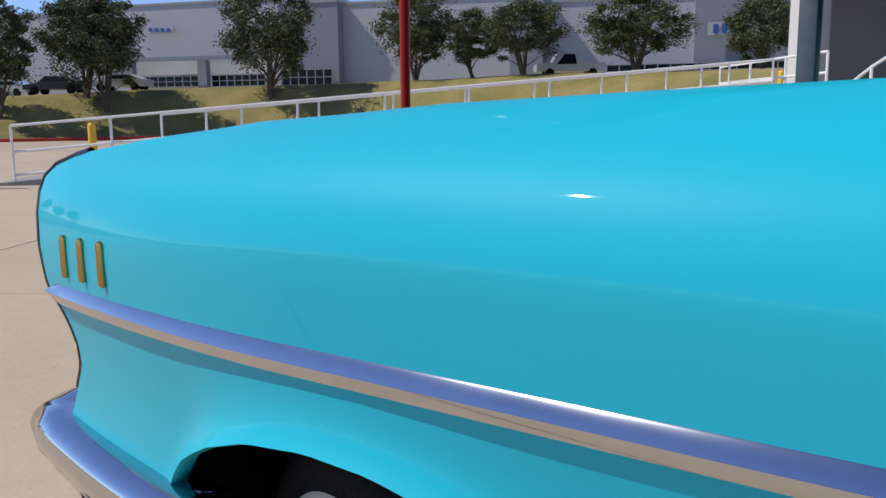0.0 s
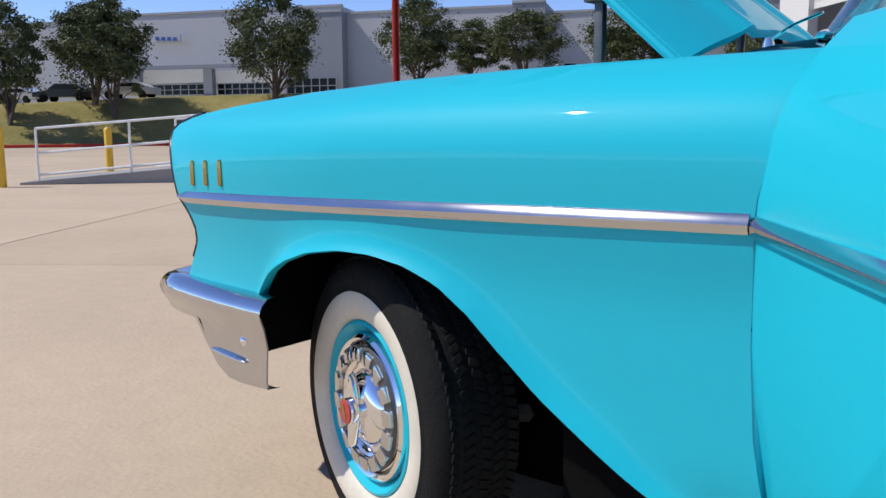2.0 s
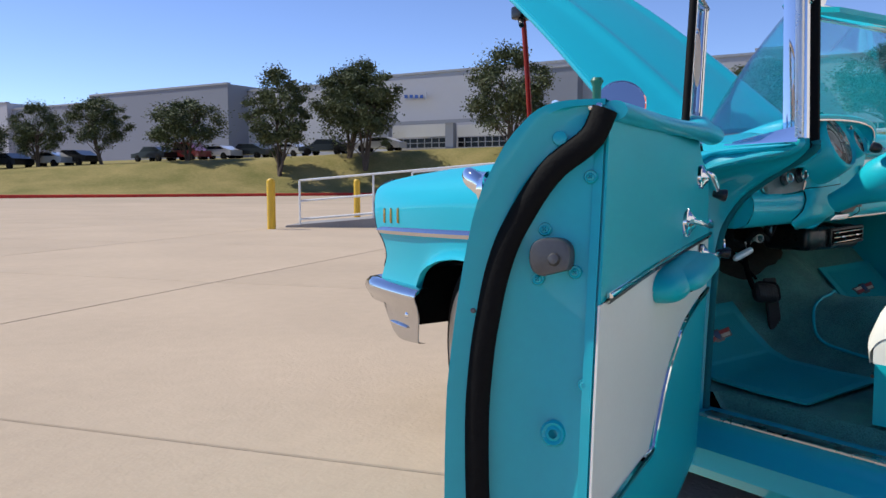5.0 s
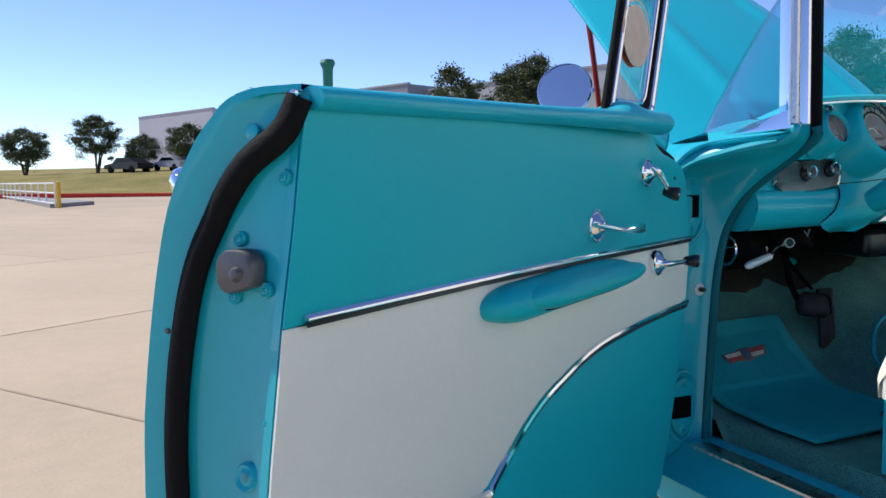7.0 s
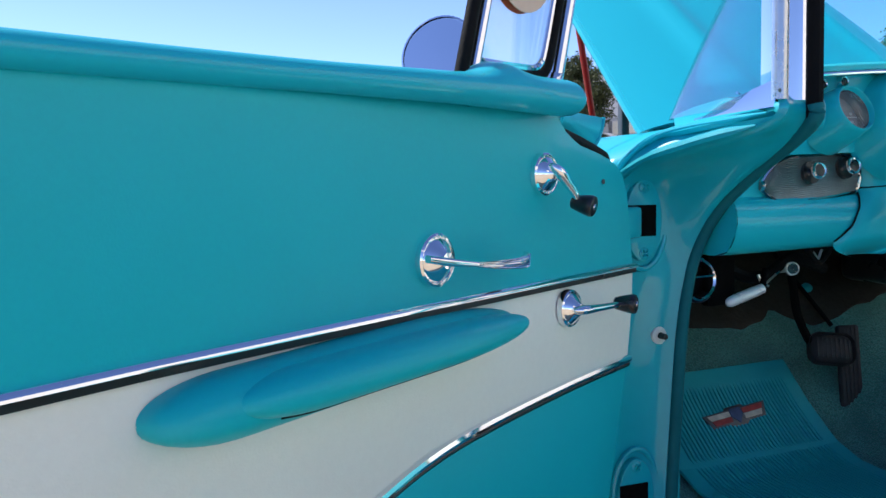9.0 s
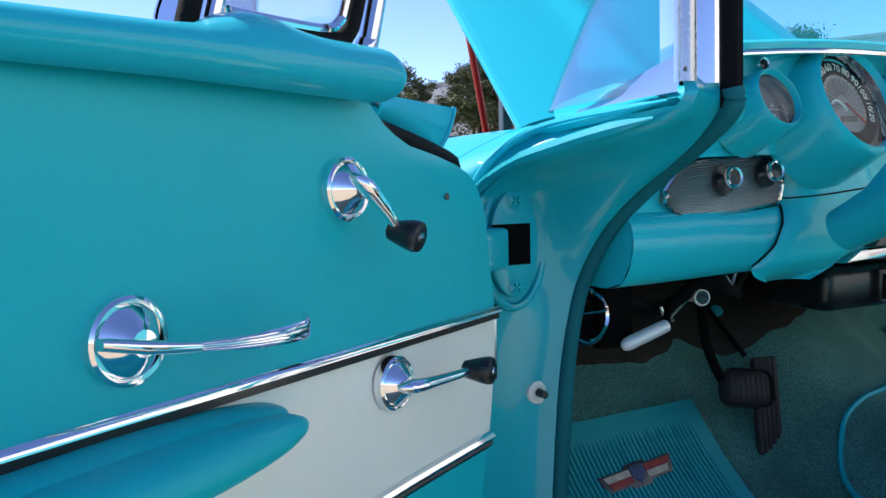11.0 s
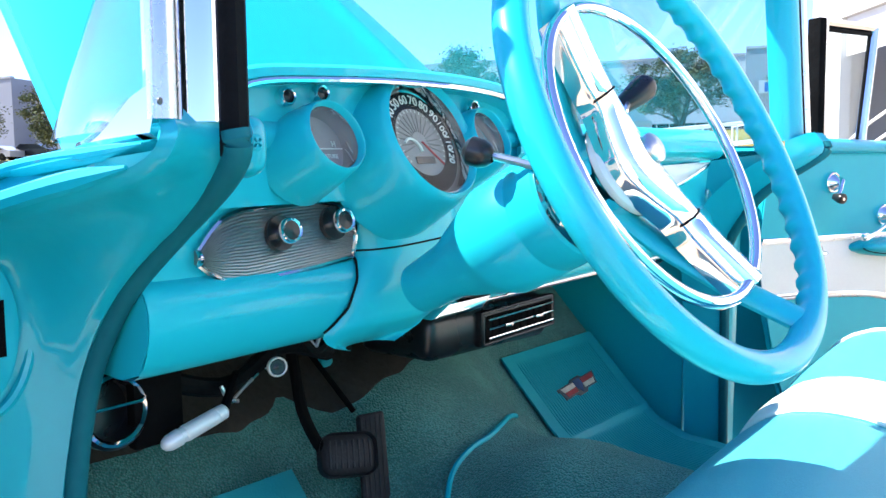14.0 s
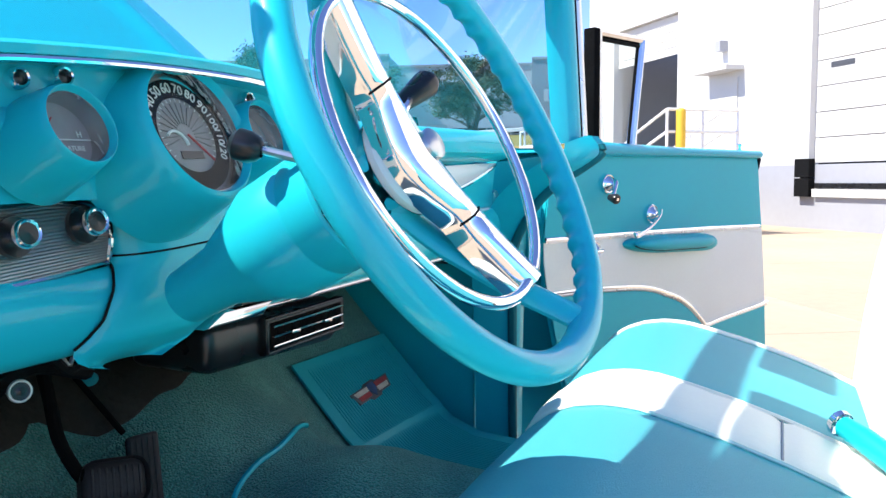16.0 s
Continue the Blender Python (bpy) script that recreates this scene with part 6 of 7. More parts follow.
    P("door_handle", join(tube(grip, [0.006, 0.007, 0.008, 0.008, 0.009, 0.009, 0.009, 0.009, 0.009, 0.0095, 0.010, 0.011, 0.012, 0.013, 0.013, 0.013, 0.013, 0.012], 14, flat=0.75), lathe([(0.0001, 0.024), (0.010, 0.023), (0.014, 0.017), (0.016, 0.0)], f(1.12, w0 - 0.006, 0.975), (0, -side, 0), 20), lathe([(0.0001, 0.012), (0.018, 0.010), (0.024, 0.0)], f(1.197, w0 - 0.004, 0.985), (0, -side, 0), 20)), M_CHROME, "chrome outside door handle")
    P("lock_cylinder", lathe([(0.0001, 0.008), (0.008, 0.007), (0.010, 0.009), (0.013, 0.007), (0.015, 0.0)], f(1.186, ow(0.97, 0.876) - 0.001, 0.876), (0, -side, 0.1), 24), M_CHROME, "chrome lock cylinder")
    return skin, hung


door_l, hung_l = door(1, (1.084, 0.034), math.radians(59.7), 0.0, "driver's door standing open")
door(-1, (1.02, 1.885), math.radians(71), 0.035, "passenger door standing open")

# round mirror on the driver's door
inv = hung_l.inverted()
mc, mn = inv @ Vector((1.058, -0.267, 1.177)), (inv.to_3x3() @ Vector((0.725, -0.689, 0.30))).normalized()
mir = part("side_mirror", lathe([(0.0001, -0.030), (0.03, -0.026), (0.05, -0.012), (0.058, 0.0), (0.058, 0.004), (0.055, 0.005)], mc, mn, 40), M_CHROME, door_l, "round chrome side mirror")
part("mirror_glass", lathe([(0.0555, 0.003), (0.03, 0.0038), (0.0001, 0.004)], mc, mn, 40), M_MIRROR, mir)
foot = Vector((0.13, -0.045, 1.098))
part("mirror_arm", tube(spline([mc - mn * 0.028, mc - mn * 0.035 + Vector((0, 0, -0.03)), (mc + foot) / 2 + Vector((0, 0, -0.02)), foot], 10), [0.009, 0.008, 0.008, 0.008, 0.008, 0.009, 0.010, 0.012, 0.014, 0.018], 10), M_CHROME, mir)


# ---- dashboard ----
def yz(rows):
    return lean(grid(rows))


DASH = [(0.90, 1.108), (0.97, 1.120), (1.04, 1.126), (1.075, 1.122), (1.092, 1.108), (1.090, 1.092), (1.070, 1.080), (1.058, 1.05), (1.052, 1.00), (1.050, 0.965), (1.062, 0.955), (1.072, 0.935), (1.070, 0.905), (1.050, 0.872), (1.015, 0.862), (0.95, 0.864)]


def dash_x(z):
    return interp(z, sorted((b, a) for a, b in DASH[4:14]))


rows = []
for i in range(61):
    y = 0.236 + 1.409 * i / 60
    e = abs(y - YC) / 0.705
    rows.append([Vector((p.x + (0.012 * e**6 if y < YC else 0.0), y, p.y)) for p in spline([(a, b, 0) for a, b in DASH], 40)])
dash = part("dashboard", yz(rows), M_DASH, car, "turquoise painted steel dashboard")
# left end, where the dash meets the pillar
part("dash_end_cap", lean(slab([(a, b) for a, b in DASH], lambda a, b, d: (a + 0.010, 0.238 - d * 0.1, b), 0.02)), M_DASH, dash)
part("dash_bracket", lean(block((1.10, 0.236, 1.060), (1.240, 0.270, 1.112), 0.016, 3)), M_JAMB, dash)
screw("dash_screw", (1.2405, 0.252, 1.088), (1, 0, 0), 0.007, dash, M_JAMB)
screw("dash_screw", (1.17, 0.236, 1.035), (0.6, -0.8, 0), 0.007, dash, M_CHROME)

# instrument cluster
CL = Vector((0.918, 0.10, 0.384)).normalized()


def pod(name, c, r_dial, r_out, depth, deep, label):
    """A deep hooded instrument, dial towards the driver."""
    c = Vector(c)
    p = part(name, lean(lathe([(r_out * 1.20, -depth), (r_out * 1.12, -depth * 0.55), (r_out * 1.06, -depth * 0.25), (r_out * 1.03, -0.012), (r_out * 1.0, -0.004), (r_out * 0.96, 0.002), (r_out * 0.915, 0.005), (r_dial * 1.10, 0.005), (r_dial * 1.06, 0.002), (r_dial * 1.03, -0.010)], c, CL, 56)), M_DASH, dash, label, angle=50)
    part("dial_bezel", lean(lathe([(r_dial * 1.045, -0.004), (r_dial * 1.02, -0.0035), (r_dial * 1.015, -0.006), (r_dial * 0.985, -0.0125 - deep)], c, CL, 56)), M_BUMPER, p)
    part("dial", lean(lathe([(r_dial * 1.02, -0.0135), (r_dial * 0.5, -0.013), (0.0001, -0.0125)], c - CL * deep, CL, 48)), M_DIAL, p, "grey instrument face")
    gl = part("dial_glass", lean(lathe([(r_dial * 1.0, -0.005), (r_dial * 0.5, -0.0035), (0.0001, -0.003)], c, CL, 40)), M_LENS, p)
    gl.visible_shadow = False
    return p


SP = Vector((1.130, 0.580, 1.103))
speedo = pod("speedometer", SP, 0.070, 0.084, 0.09, 0.007, "deep hooded speedometer")
up = (Vector((0, 0, 1)) - Vector((0, 0, 1)).dot(CL) * CL).normalized()
acr = CL.cross(up) * -1
SD = SP - CL * 0.007
part("dial_band", lean(lathe([(0.066, -0.0112), (0.044, -0.0110)], SD, CL, 48)), M_DIALBK, speedo)
frame3 = Matrix((acr, up, CL)).transposed().to_4x4()
for k, txt in enumerate(("0", "10", "20", "30", "40", "50", "60", "70", "80", "90", "100", "110", "120")):
    a = radians(218 - k * 19.8)
    pos = SD + acr * 0.0552 * math.cos(a) + up * 0.0552 * math.sin(a) + CL * -0.0106
    pos.z += 0.022 * max(0, pos.y - 0.3)
    m = Matrix.Translation(pos) @ frame3 @ Matrix.Rotation(a - math.pi / 2, 4, "Z")
    lettering("dial_number", txt, 0.0165 if k < 10 else 0.0145, m, M_IVORY, speedo)
q = SD + CL * -0.0098
part("needle", lean(tube([q, q + (acr) * 0.03 + up * -0.03], 0.0012, 6)), M_RED, speedo, "red speedometer needle")
part("dial_emblem", lean(tube([SD + CL * -0.0108 + acr * (-0.020 + 0.016 * math.cos(k * 0.30)) + up * (-0.012 + 0.016 * math.sin(k * 0.30)) for k in range(9)], 0.0018, 5)), M_IVORY, speedo)
part("odometer", lean(slab([(-0.020, -0.004), (0.016, -0.004), (0.016, 0.005), (-0.020, 0.005)], lambda a, b, d: SD + CL * (-0.0118 + d) + acr * a + up * (b - 0.024), 0.0008)), M_BLACKP, speedo)
for k in range(25):
    a = radians(218 - k * 10.65)
    d = acr * math.cos(a) + up * math.sin(a)
    part("dial_tick", lean(tube([SD + CL * -0.0108 + d * 0.0395, SD + CL * -0.0108 + d * 0.0430], 0.0005, 4)), M_IVORY, speedo)
for k in range(17):
    a = radians(200 - k * 13.75)
    d = acr * math.cos(a) + up * math.sin(a)
    part("dial_ray", lean(tube([SD + CL * -0.0120 + d * 0.014, SD + CL * -0.0120 + d * 0.038], 0.0007, 4)), M_DIALRAY, speedo)
temp = pod("temperature_gauge", (1.134, 0.426, 1.101), 0.035, 0.0425, 0.07, 0.013, "small hooded temperature gauge")
fuel = pod("fuel_gauge", (1.126, 0.696, 1.103), 0.035, 0.0425, 0.07, 0.013, "small hooded fuel gauge")
for g, c in ((temp, (1.134, 0.426, 1.101)), (fuel, (1.126, 0.696, 1.103))):
    c = Vector(c) - CL * 0.013
    part("gauge_line", lean(tube([c + CL * -0.0105 + acr * -0.032 + up * -0.004, c + CL * -0.0105 + acr * 0.032 + up * -0.004], 0.0007, 5)), M_IVORY, g)
    part("needle", lean(tube([c + CL * -0.0098 + acr * -0.020 + up * 0.004, c + CL * -0.0098 + acr * -0.006 + up * 0.018], 0.0008, 5)), M_RED, g)
    word = c + CL * -0.0110 + up * -0.0125
    word.z += 0.022 * max(0, word.y - 0.3)
    if g is temp:
        lettering("gauge_word", "TEMPERATURE", 0.0068, Matrix.Translation(word) @ frame3, M_IVORY, g)
    letter = word + up * 0.0145 + acr * 0.021
    lettering("gauge_letter", "H" if g is temp else "F", 0.009, Matrix.Translation(letter) @ frame3, M_IVORY, g)
# cowl over the cluster with its bright edge
arch_pts = spline([(1.105, 0.285, 1.075), (1.118, 0.290, 1.125), (1.122, 0.320, 1.158), (1.122, 0.42, 1.168), (1.122, 0.556, 1.172), (1.122, 0.69, 1.168), (1.120, 0.79, 1.152), (1.112, 0.828, 1.116), (1.10, 0.832, 1.075)], 44)
rows = []
for p in arch_pts:
    c = Vector((1.10, 0.556, 1.05))
    back = Vector((0.96, p.y + (0.556 - p.y) * 0.05, min(p.z - 0.02, 1.125)))
    rows.append([back, back.lerp(p, 0.5) + Vector((0, 0, 0.008)), p + Vector((0, 0, 0.008)), p + Vector((0.006, 0, 0.004)), p + Vector((0.004, (0.556 - p.y) * 0.02, -0.004)), Vector((1.085, p.y + (0.556 - p.y) * 0.06, p.z - 0.010))])
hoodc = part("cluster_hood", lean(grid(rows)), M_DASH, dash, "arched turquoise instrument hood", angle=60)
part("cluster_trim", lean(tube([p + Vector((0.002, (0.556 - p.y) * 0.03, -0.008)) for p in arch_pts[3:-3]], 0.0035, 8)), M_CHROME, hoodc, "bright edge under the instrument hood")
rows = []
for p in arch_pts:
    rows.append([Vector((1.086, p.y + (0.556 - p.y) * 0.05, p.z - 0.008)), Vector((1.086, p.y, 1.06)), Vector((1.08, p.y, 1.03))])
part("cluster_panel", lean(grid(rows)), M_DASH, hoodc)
for y, z in ((0.395, 1.143), (0.441, 1.148), (0.699, 1.142)):
    lamp = part("warning_lamp", lean(lathe([(0.0065, 0.003), (0.0070, 0.008), (0.0085, 0.009), (0.0100, 0.007), (0.0105, -0.004)], (1.090, y, z), (1, 0, 0.1), 20)), M_CHROME, dash, "small chrome-ringed warning lamp")
    part("lamp_lens", lean(lathe([(0.0070, 0.004), (0.0040, 0.0055), (0.0001, 0.006)], (1.090, y, z), (1, 0, 0.1), 16)), M_BLACKP, lamp)

# panel that carries the column, below the speedometer
def col_left(z):
    return interp(z, [(0.845, 0.512), (0.853, 0.485), (0.862, 0.470), (0.873, 0.466), (0.884, 0.478), (0.90, 0.490), (0.964, 0.516), (1.02, 0.505), (1.085, 0.490)])


def col_right(z):
    return interp(z, [(0.845, 0.585), (0.86, 0.630), (0.90, 0.690), (0.98, 0.705), (1.085, 0.665)])


def col_x(t, z):
    x = interp(z, [(0.845, 1.025), (0.86, 1.060), (0.88, 1.082), (0.92, 1.092), (0.97, 1.095), (1.02, 1.092), (1.085, 1.082)])
    e = (1 - abs(t) ** 3.0) ** 0.6
    return x * e + (dash_x(max(z, 0.873)) + 0.004) * (1 - e)


rows = []
for i in range(25):
    t = -1 + 2 * i / 24
    row = []
    for k in range(33):
        z = 1.085 - 0.24 * k / 32
        row.append(Vector((col_x(t, z), col_left(z) + (col_right(z) - col_left(z)) * (t + 1) / 2, z)))
    rows.append(row)
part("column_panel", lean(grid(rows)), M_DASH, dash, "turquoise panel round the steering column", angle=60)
part("panel_seam", lean(tube([Vector((dash_x(max(z, 0.873)) + 0.0055, col_left(z) - 0.001, z)) for z in np.linspace(0.875, 0.962, 16)], 0.0016, 5)), M_BLACK, dash)
part("panel_seam", lean(tube([Vector((col_x(t, 0.968 + 0.006 * (t + 1)) + 0.0004, col_left(0.968) + (col_right(0.975) - col_left(0.968)) * (t + 1) / 2, 0.968 + 0.006 * (t + 1))) for t in np.linspace(-0.99, 0.6, 24)], 0.0012, 5)), M_BLACK, dash)

# ribbed bright plate with two knobs
def plate_z(y, t):
    top = interp(y, [(0.30, 0.985), (0.325, 1.015), (0.35, 1.026), (0.46, 1.03), (0.51, 1.02)])
    bot = interp(y, [(0.30, 0.975), (0.325, 0.955), (0.36, 0.948), (0.46, 0.956), (0.51, 0.962)])
    return bot + (top - bot) * t


rows = [[Vector((1.062 + 0.006 * math.sin(math.pi * t) + (0.0011 if k % 2 else 0), y, plate_z(y, t))) for k, t in enumerate([i / 44 for i in range(45)])] for y in np.linspace(0.302, 0.508, 16)]
kp = part("switch_plate", lean(shell(rows, (-0.012, 0, 0))), M_MESH, dash, "ribbed aluminium switch plate", angle=20)
rim = [r[0] for r in rows] + [rows[-1][i] for i in range(4, 44, 4)] + [r[-1] for r in rows[::-1]] + [rows[0][i] for i in range(40, 3, -4)]
part("switch_plate_rim", lean(tube([p + Vector((0.002, 0, 0)) for p in rim], 0.003, 6, closed=True)), M_BUMPER, kp)
for y, z in ((0.400, 0.998), (0.476, 1.004)):
    ax = Vector((0.94, 0.05, 0.18))
    kb = part("dash_knob", lean(lathe([(0.0075, 0.002), (0.0075, 0.006), (0.0075, 0.010), (0.0085, 0.013), (0.013, 0.015), (0.0145, 0.018), (0.0145, 0.022), (0.0130, 0.025), (0.010, 0.023), (0.0001, 0.022)], (1.066, y, z), ax, 26)), M_CHROME, dash, "chrome pull knob")
    part("knob_face", lean(lathe([(0.0105, 0.0235), (0.0001, 0.0245)], (1.066, y, z), ax, 20)), M_BLACKP, kb)
    part("knob_recess", lean(lathe([(0.0205, 0.0), (0.0195, 0.0055), (0.014, 0.0045), (0.0075, 0.004)], (1.066, y, z), ax, 24)), M_BLACKP, kb)

# passenger side: bright strip, glove box, radio
rows = []
for i in range(25):
    y = 0.86 + 0.765 * i / 24
    s = i / 24
    z1 = 1.050 + 0.012 * s
    z0 = 0.982 + 0.076 * s**3
    rows.append([Vector((1.064, y, z0 + (z1 - z0) * t)) + Vector((0.004 * math.sin(math.pi * t), 0, 0)) for t in (0, 0.25, 0.5, 0.75, 1)])
st = part("dash_insert", lean(shell(rows, (-0.01, 0, 0))), M_SILVER, dash, "brushed silver dash insert")
part("insert_trim", lean(tube([r[-1] + Vector((0.003, 0, 0.002)) for r in rows], 0.004, 6)), M_CHROME, st)
part("insert_trim", lean(tube([r[0] + Vector((0.003, 0, -0.002)) for r in rows], 0.004, 6)), M_CHROME, st)
rows = []
for i in range(25):
    y = 0.80 + 0.83 * i / 24
    rows.append([Vector((x, y, z)) for x, z in ((1.00, 1.120), (1.03, 1.128), (1.065, 1.130), (1.092, 1.120), (1.105, 1.102), (1.104, 1.082), (1.088, 1.068), (1.055, 1.062))])
part("dash_pad", lean(grid(rows)), M_DASH, dash, "rolled turquoise dash edge")
part("glove_box_line", lean(tube([(1.073, 0.83, 0.958), (1.073, 0.83, 0.885), (1.045, 0.84, 0.868)], 0.0015, 4)), M_BLACK, dash)
part("glove_box_lock", lean(lathe([(0.0001, 0.008), (0.007, 0.008), (0.010, 0.004), (0.011, 0.0)], (1.073, 1.05, 0.935), (1, 0, 0), 16)), M_CHROME, dash)
part("lower_trim", lean(tube([(1.045, 0.72 + 0.9 * i / 20, 0.868) for i in range(21)], 0.004, 8)), M_BUMPER, dash, "bright lower dash edge")
tri_at = lambda a, b, d: (1.045 + d, a, b)
radio = part("radio", lean(slab([(0.690, 0.886), (0.770, 0.886), (0.835, 0.922), (0.735, 0.922)], tri_at, 0.036, 0.003)), M_BLACKP, dash, "black radio with push buttons")
for k in range(5):
    part("radio_button", lean(block((1.079, 0.728 + 0.019 * k, 0.902), (1.087, 0.743 + 0.019 * k, 0.914), 0.002)), M_GREY, radio)
part("ash_tray", lean(slab([(0.634, 0.866), (0.740, 0.866), (0.765, 0.883), (0.668, 0.883)], tri_at, 0.032, 0.004)), M_BUMPER, dash, "chrome ash tray front")

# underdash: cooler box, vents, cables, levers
# Black sheet laid in to give the space under the dash its shade.
part("underdash_shadow_panel", lean(block((0.50, 0.24, 0.88), (0.93, 1.64, 0.90))), M_DARK, car, "black sheet added for the shade under the dash", smooth=False)
cooler = part("air_conditioner", join(block((0.74, 0.80, 0.760), (0.915, 1.135, 0.842), 0.022, 3)), M_BLACKP, car, "black under-dash air conditioner")
face = lambda y, z: (0.928, y, z + 0.045 * (y - 1.02))
part("vent_face", slab([(0.918, 0.776), (1.132, 0.776), (1.132, 0.836), (0.918, 0.836)], lambda a, b, d: (0.912 + d, a, face(a, b)[2]), 0.014, 0.004), M_BLACKP, cooler)
part("vent_mouth", slab([(0.928, 0.784), (1.122, 0.784), (1.122, 0.828), (0.928, 0.828)], lambda a, b, d: (0.9255 + d, a, face(a, b)[2]), 0.002), M_DARK, cooler)
part("vent_edge", tube([face(*p) for p in ((0.922, 0.780), (1.128, 0.780), (1.128, 0.832), (0.922, 0.832))], 0.0014, 6, closed=True), M_GREY, cooler)
for z in (0.790, 0.806, 0.822):
    part("vent_bar", tube([Vector(face(0.93, z)) + Vector((0.004, 0, 0)), Vector(face(1.12, z)) + Vector((0.004, 0, 0))], 0.0018, 6), M_CHROME, cooler)
for k in range(9):
    y = 0.945 + 0.02 * k
    part("vent_blade", tube([Vector(face(y, 0.786)), Vector(face(y, 0.826))], 0.0014, 5), M_DARK, cooler)
for y in (0.98, 1.07):
    part("vent_tab", block((0.931, y - 0.011, face(y, 0.803)[2]), (0.939, y + 0.011, face(y, 0.809)[2]), 0.002), M_CHROME, cooler)
for y, z, x in ((0.262, 0.812, 0.95), (1.60, 0.87, 0.95)):
    v = part("round_vent", lean(lathe([(0.040, -0.06), (0.043, 0.0), (0.038, 0.006), (0.034, 0.0), (0.034, -0.03), (0.0001, -0.03)], (x, y, z), (0.9, 0.1 if y < 1 else -0.3, 0.1), 28)), M_BLACKP, car, "round black air vent")
    part("vent_ring", lean(lathe([(0.0395, 0.005), (0.036, 0.0075), (0.033, 0.004)], (x, y, z), (0.9, 0.1 if y < 1 else -0.3, 0.1), 28)), M_CHROME, v)
    part("vent_blade", lean(tube([(x + 0.004, y - 0.032, z + 0.004), (x + 0.004, y + 0.032, z + 0.006)], 0.0018, 6)), M_CHROME, v)
part("cable_knob", lean(lathe([(0.006, -0.05), (0.006, 0.0), (0.0115, 0.002), (0.0132, 0.006), (0.0130, 0.010), (0.0122, 0.0120), (0.0104, 0.0115)], (0.935, 0.486, 0.814), (0.9, -0.35, 0.15), 28)), M_IVORY, car, "white-ringed black cable knob")
part("cable_knob_face", lean(lathe([(0.0105, 0.0112), (0.006, 0.0105), (0.0001, 0.0120)], (0.935, 0.486, 0.814), (0.9, -0.35, 0.15), 20)), M_BLACKP, bpy.data.objects["cable_knob"])
part("brake_release", lean(tube([(0.985, 0.297, 0.7705), (0.985, 0.300, 0.771), (0.985, 0.306, 0.7725), (0.985, 0.318, 0.776), (0.985, 0.318, 0.776), (0.985, 0.319, 0.7763), (0.985, 0.324, 0.7775), (0.985, 0.325, 0.778), (0.985, 0.326, 0.778), (0.985, 0.364, 0.788), (0.985, 0.365, 0.788), (0.985, 0.366, 0.7885), (0.985, 0.376, 0.791), (0.985, 0.379, 0.792)], [0.003, 0.007, 0.0095, 0.0102, 0.0102, 0.009, 0.009, 0.0102, 0.0102, 0.0098, 0.0086, 0.0096, 0.009, 0.005], 14)), M_SILVER, car, "ribbed silver parking brake handle")
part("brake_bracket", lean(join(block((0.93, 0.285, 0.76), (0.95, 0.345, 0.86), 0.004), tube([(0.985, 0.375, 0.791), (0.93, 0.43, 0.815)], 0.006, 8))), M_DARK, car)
part("wiring_loom", lean(join(tube(spline([(0.93, 0.30, 0.84), (0.92, 0.42, 0.80), (0.90, 0.52, 0.83), (0.88, 0.62, 0.80)], 14), 0.012, 8), tube(spline([(0.94, 0.52, 0.85), (0.93, 0.56, 0.82), (0.92, 0.60, 0.845)], 8), 0.006, 6))), M_BLACK, car, "black wiring under the dash")
part("brake_lever", lean(join(tube(spline([(0.975, 0.388, 0.797), (0.955, 0.405, 0.790), (0.945, 0.430, 0.800), (0.940, 0.455, 0.812)], 10), 0.0022, 6), tube(spline([(0.955, 0.392, 0.812), (0.958, 0.398, 0.796), (0.960, 0.412, 0.790)], 8), 0.0025, 6))), M_STEEL, car, "thin bright linkage wire by the brake handle")
part("wire_clip", lean(tube(spline([(0.93, 0.545, 0.842), (0.935, 0.552, 0.828), (0.93, 0.562, 0.836), (0.928, 0.568, 0.845)], 8), 0.003, 6)), M_STEEL, car, "bright wire clip under the dash")

# steering column and wheel
AX = Vector((0.894, 0, 0.447)).normalized()
WC = Vector((1.460, 0.548, 1.086))
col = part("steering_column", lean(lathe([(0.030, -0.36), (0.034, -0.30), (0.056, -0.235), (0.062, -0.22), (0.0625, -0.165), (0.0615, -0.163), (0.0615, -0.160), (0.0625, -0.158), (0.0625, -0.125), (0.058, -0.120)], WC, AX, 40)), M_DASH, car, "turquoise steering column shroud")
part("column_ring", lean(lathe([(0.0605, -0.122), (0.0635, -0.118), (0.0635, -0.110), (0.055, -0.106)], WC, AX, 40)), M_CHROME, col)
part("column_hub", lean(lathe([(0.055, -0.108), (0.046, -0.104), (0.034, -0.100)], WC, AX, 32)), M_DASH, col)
stalk = part("signal_lever", lean(tube([(1.360, 0.505, 1.058), (1.325, 0.492, 1.068), (1.295, 0.482, 1.076)], 0.0042, 8)), M_STEEL, col, "turn signal lever with a black knob")
part("signal_knob", lean(lathe([(0.006, -0.008), (0.011, -0.004), (0.0145, 0.004), (0.0145, 0.016), (0.010, 0.021), (0.0001, 0.022)], (1.292, 0.481, 1.076), (-0.85, -0.32, 0.28), 20)), M_BLACKP, stalk)
shift = part("shift_lever", lean(tube([(1.345, 0.60, 1.06), (1.32, 0.68, 1.10), (1.292, 0.765, 1.142)], 0.005, 8)), M_CHROME, col, "column shift lever with a black knob")
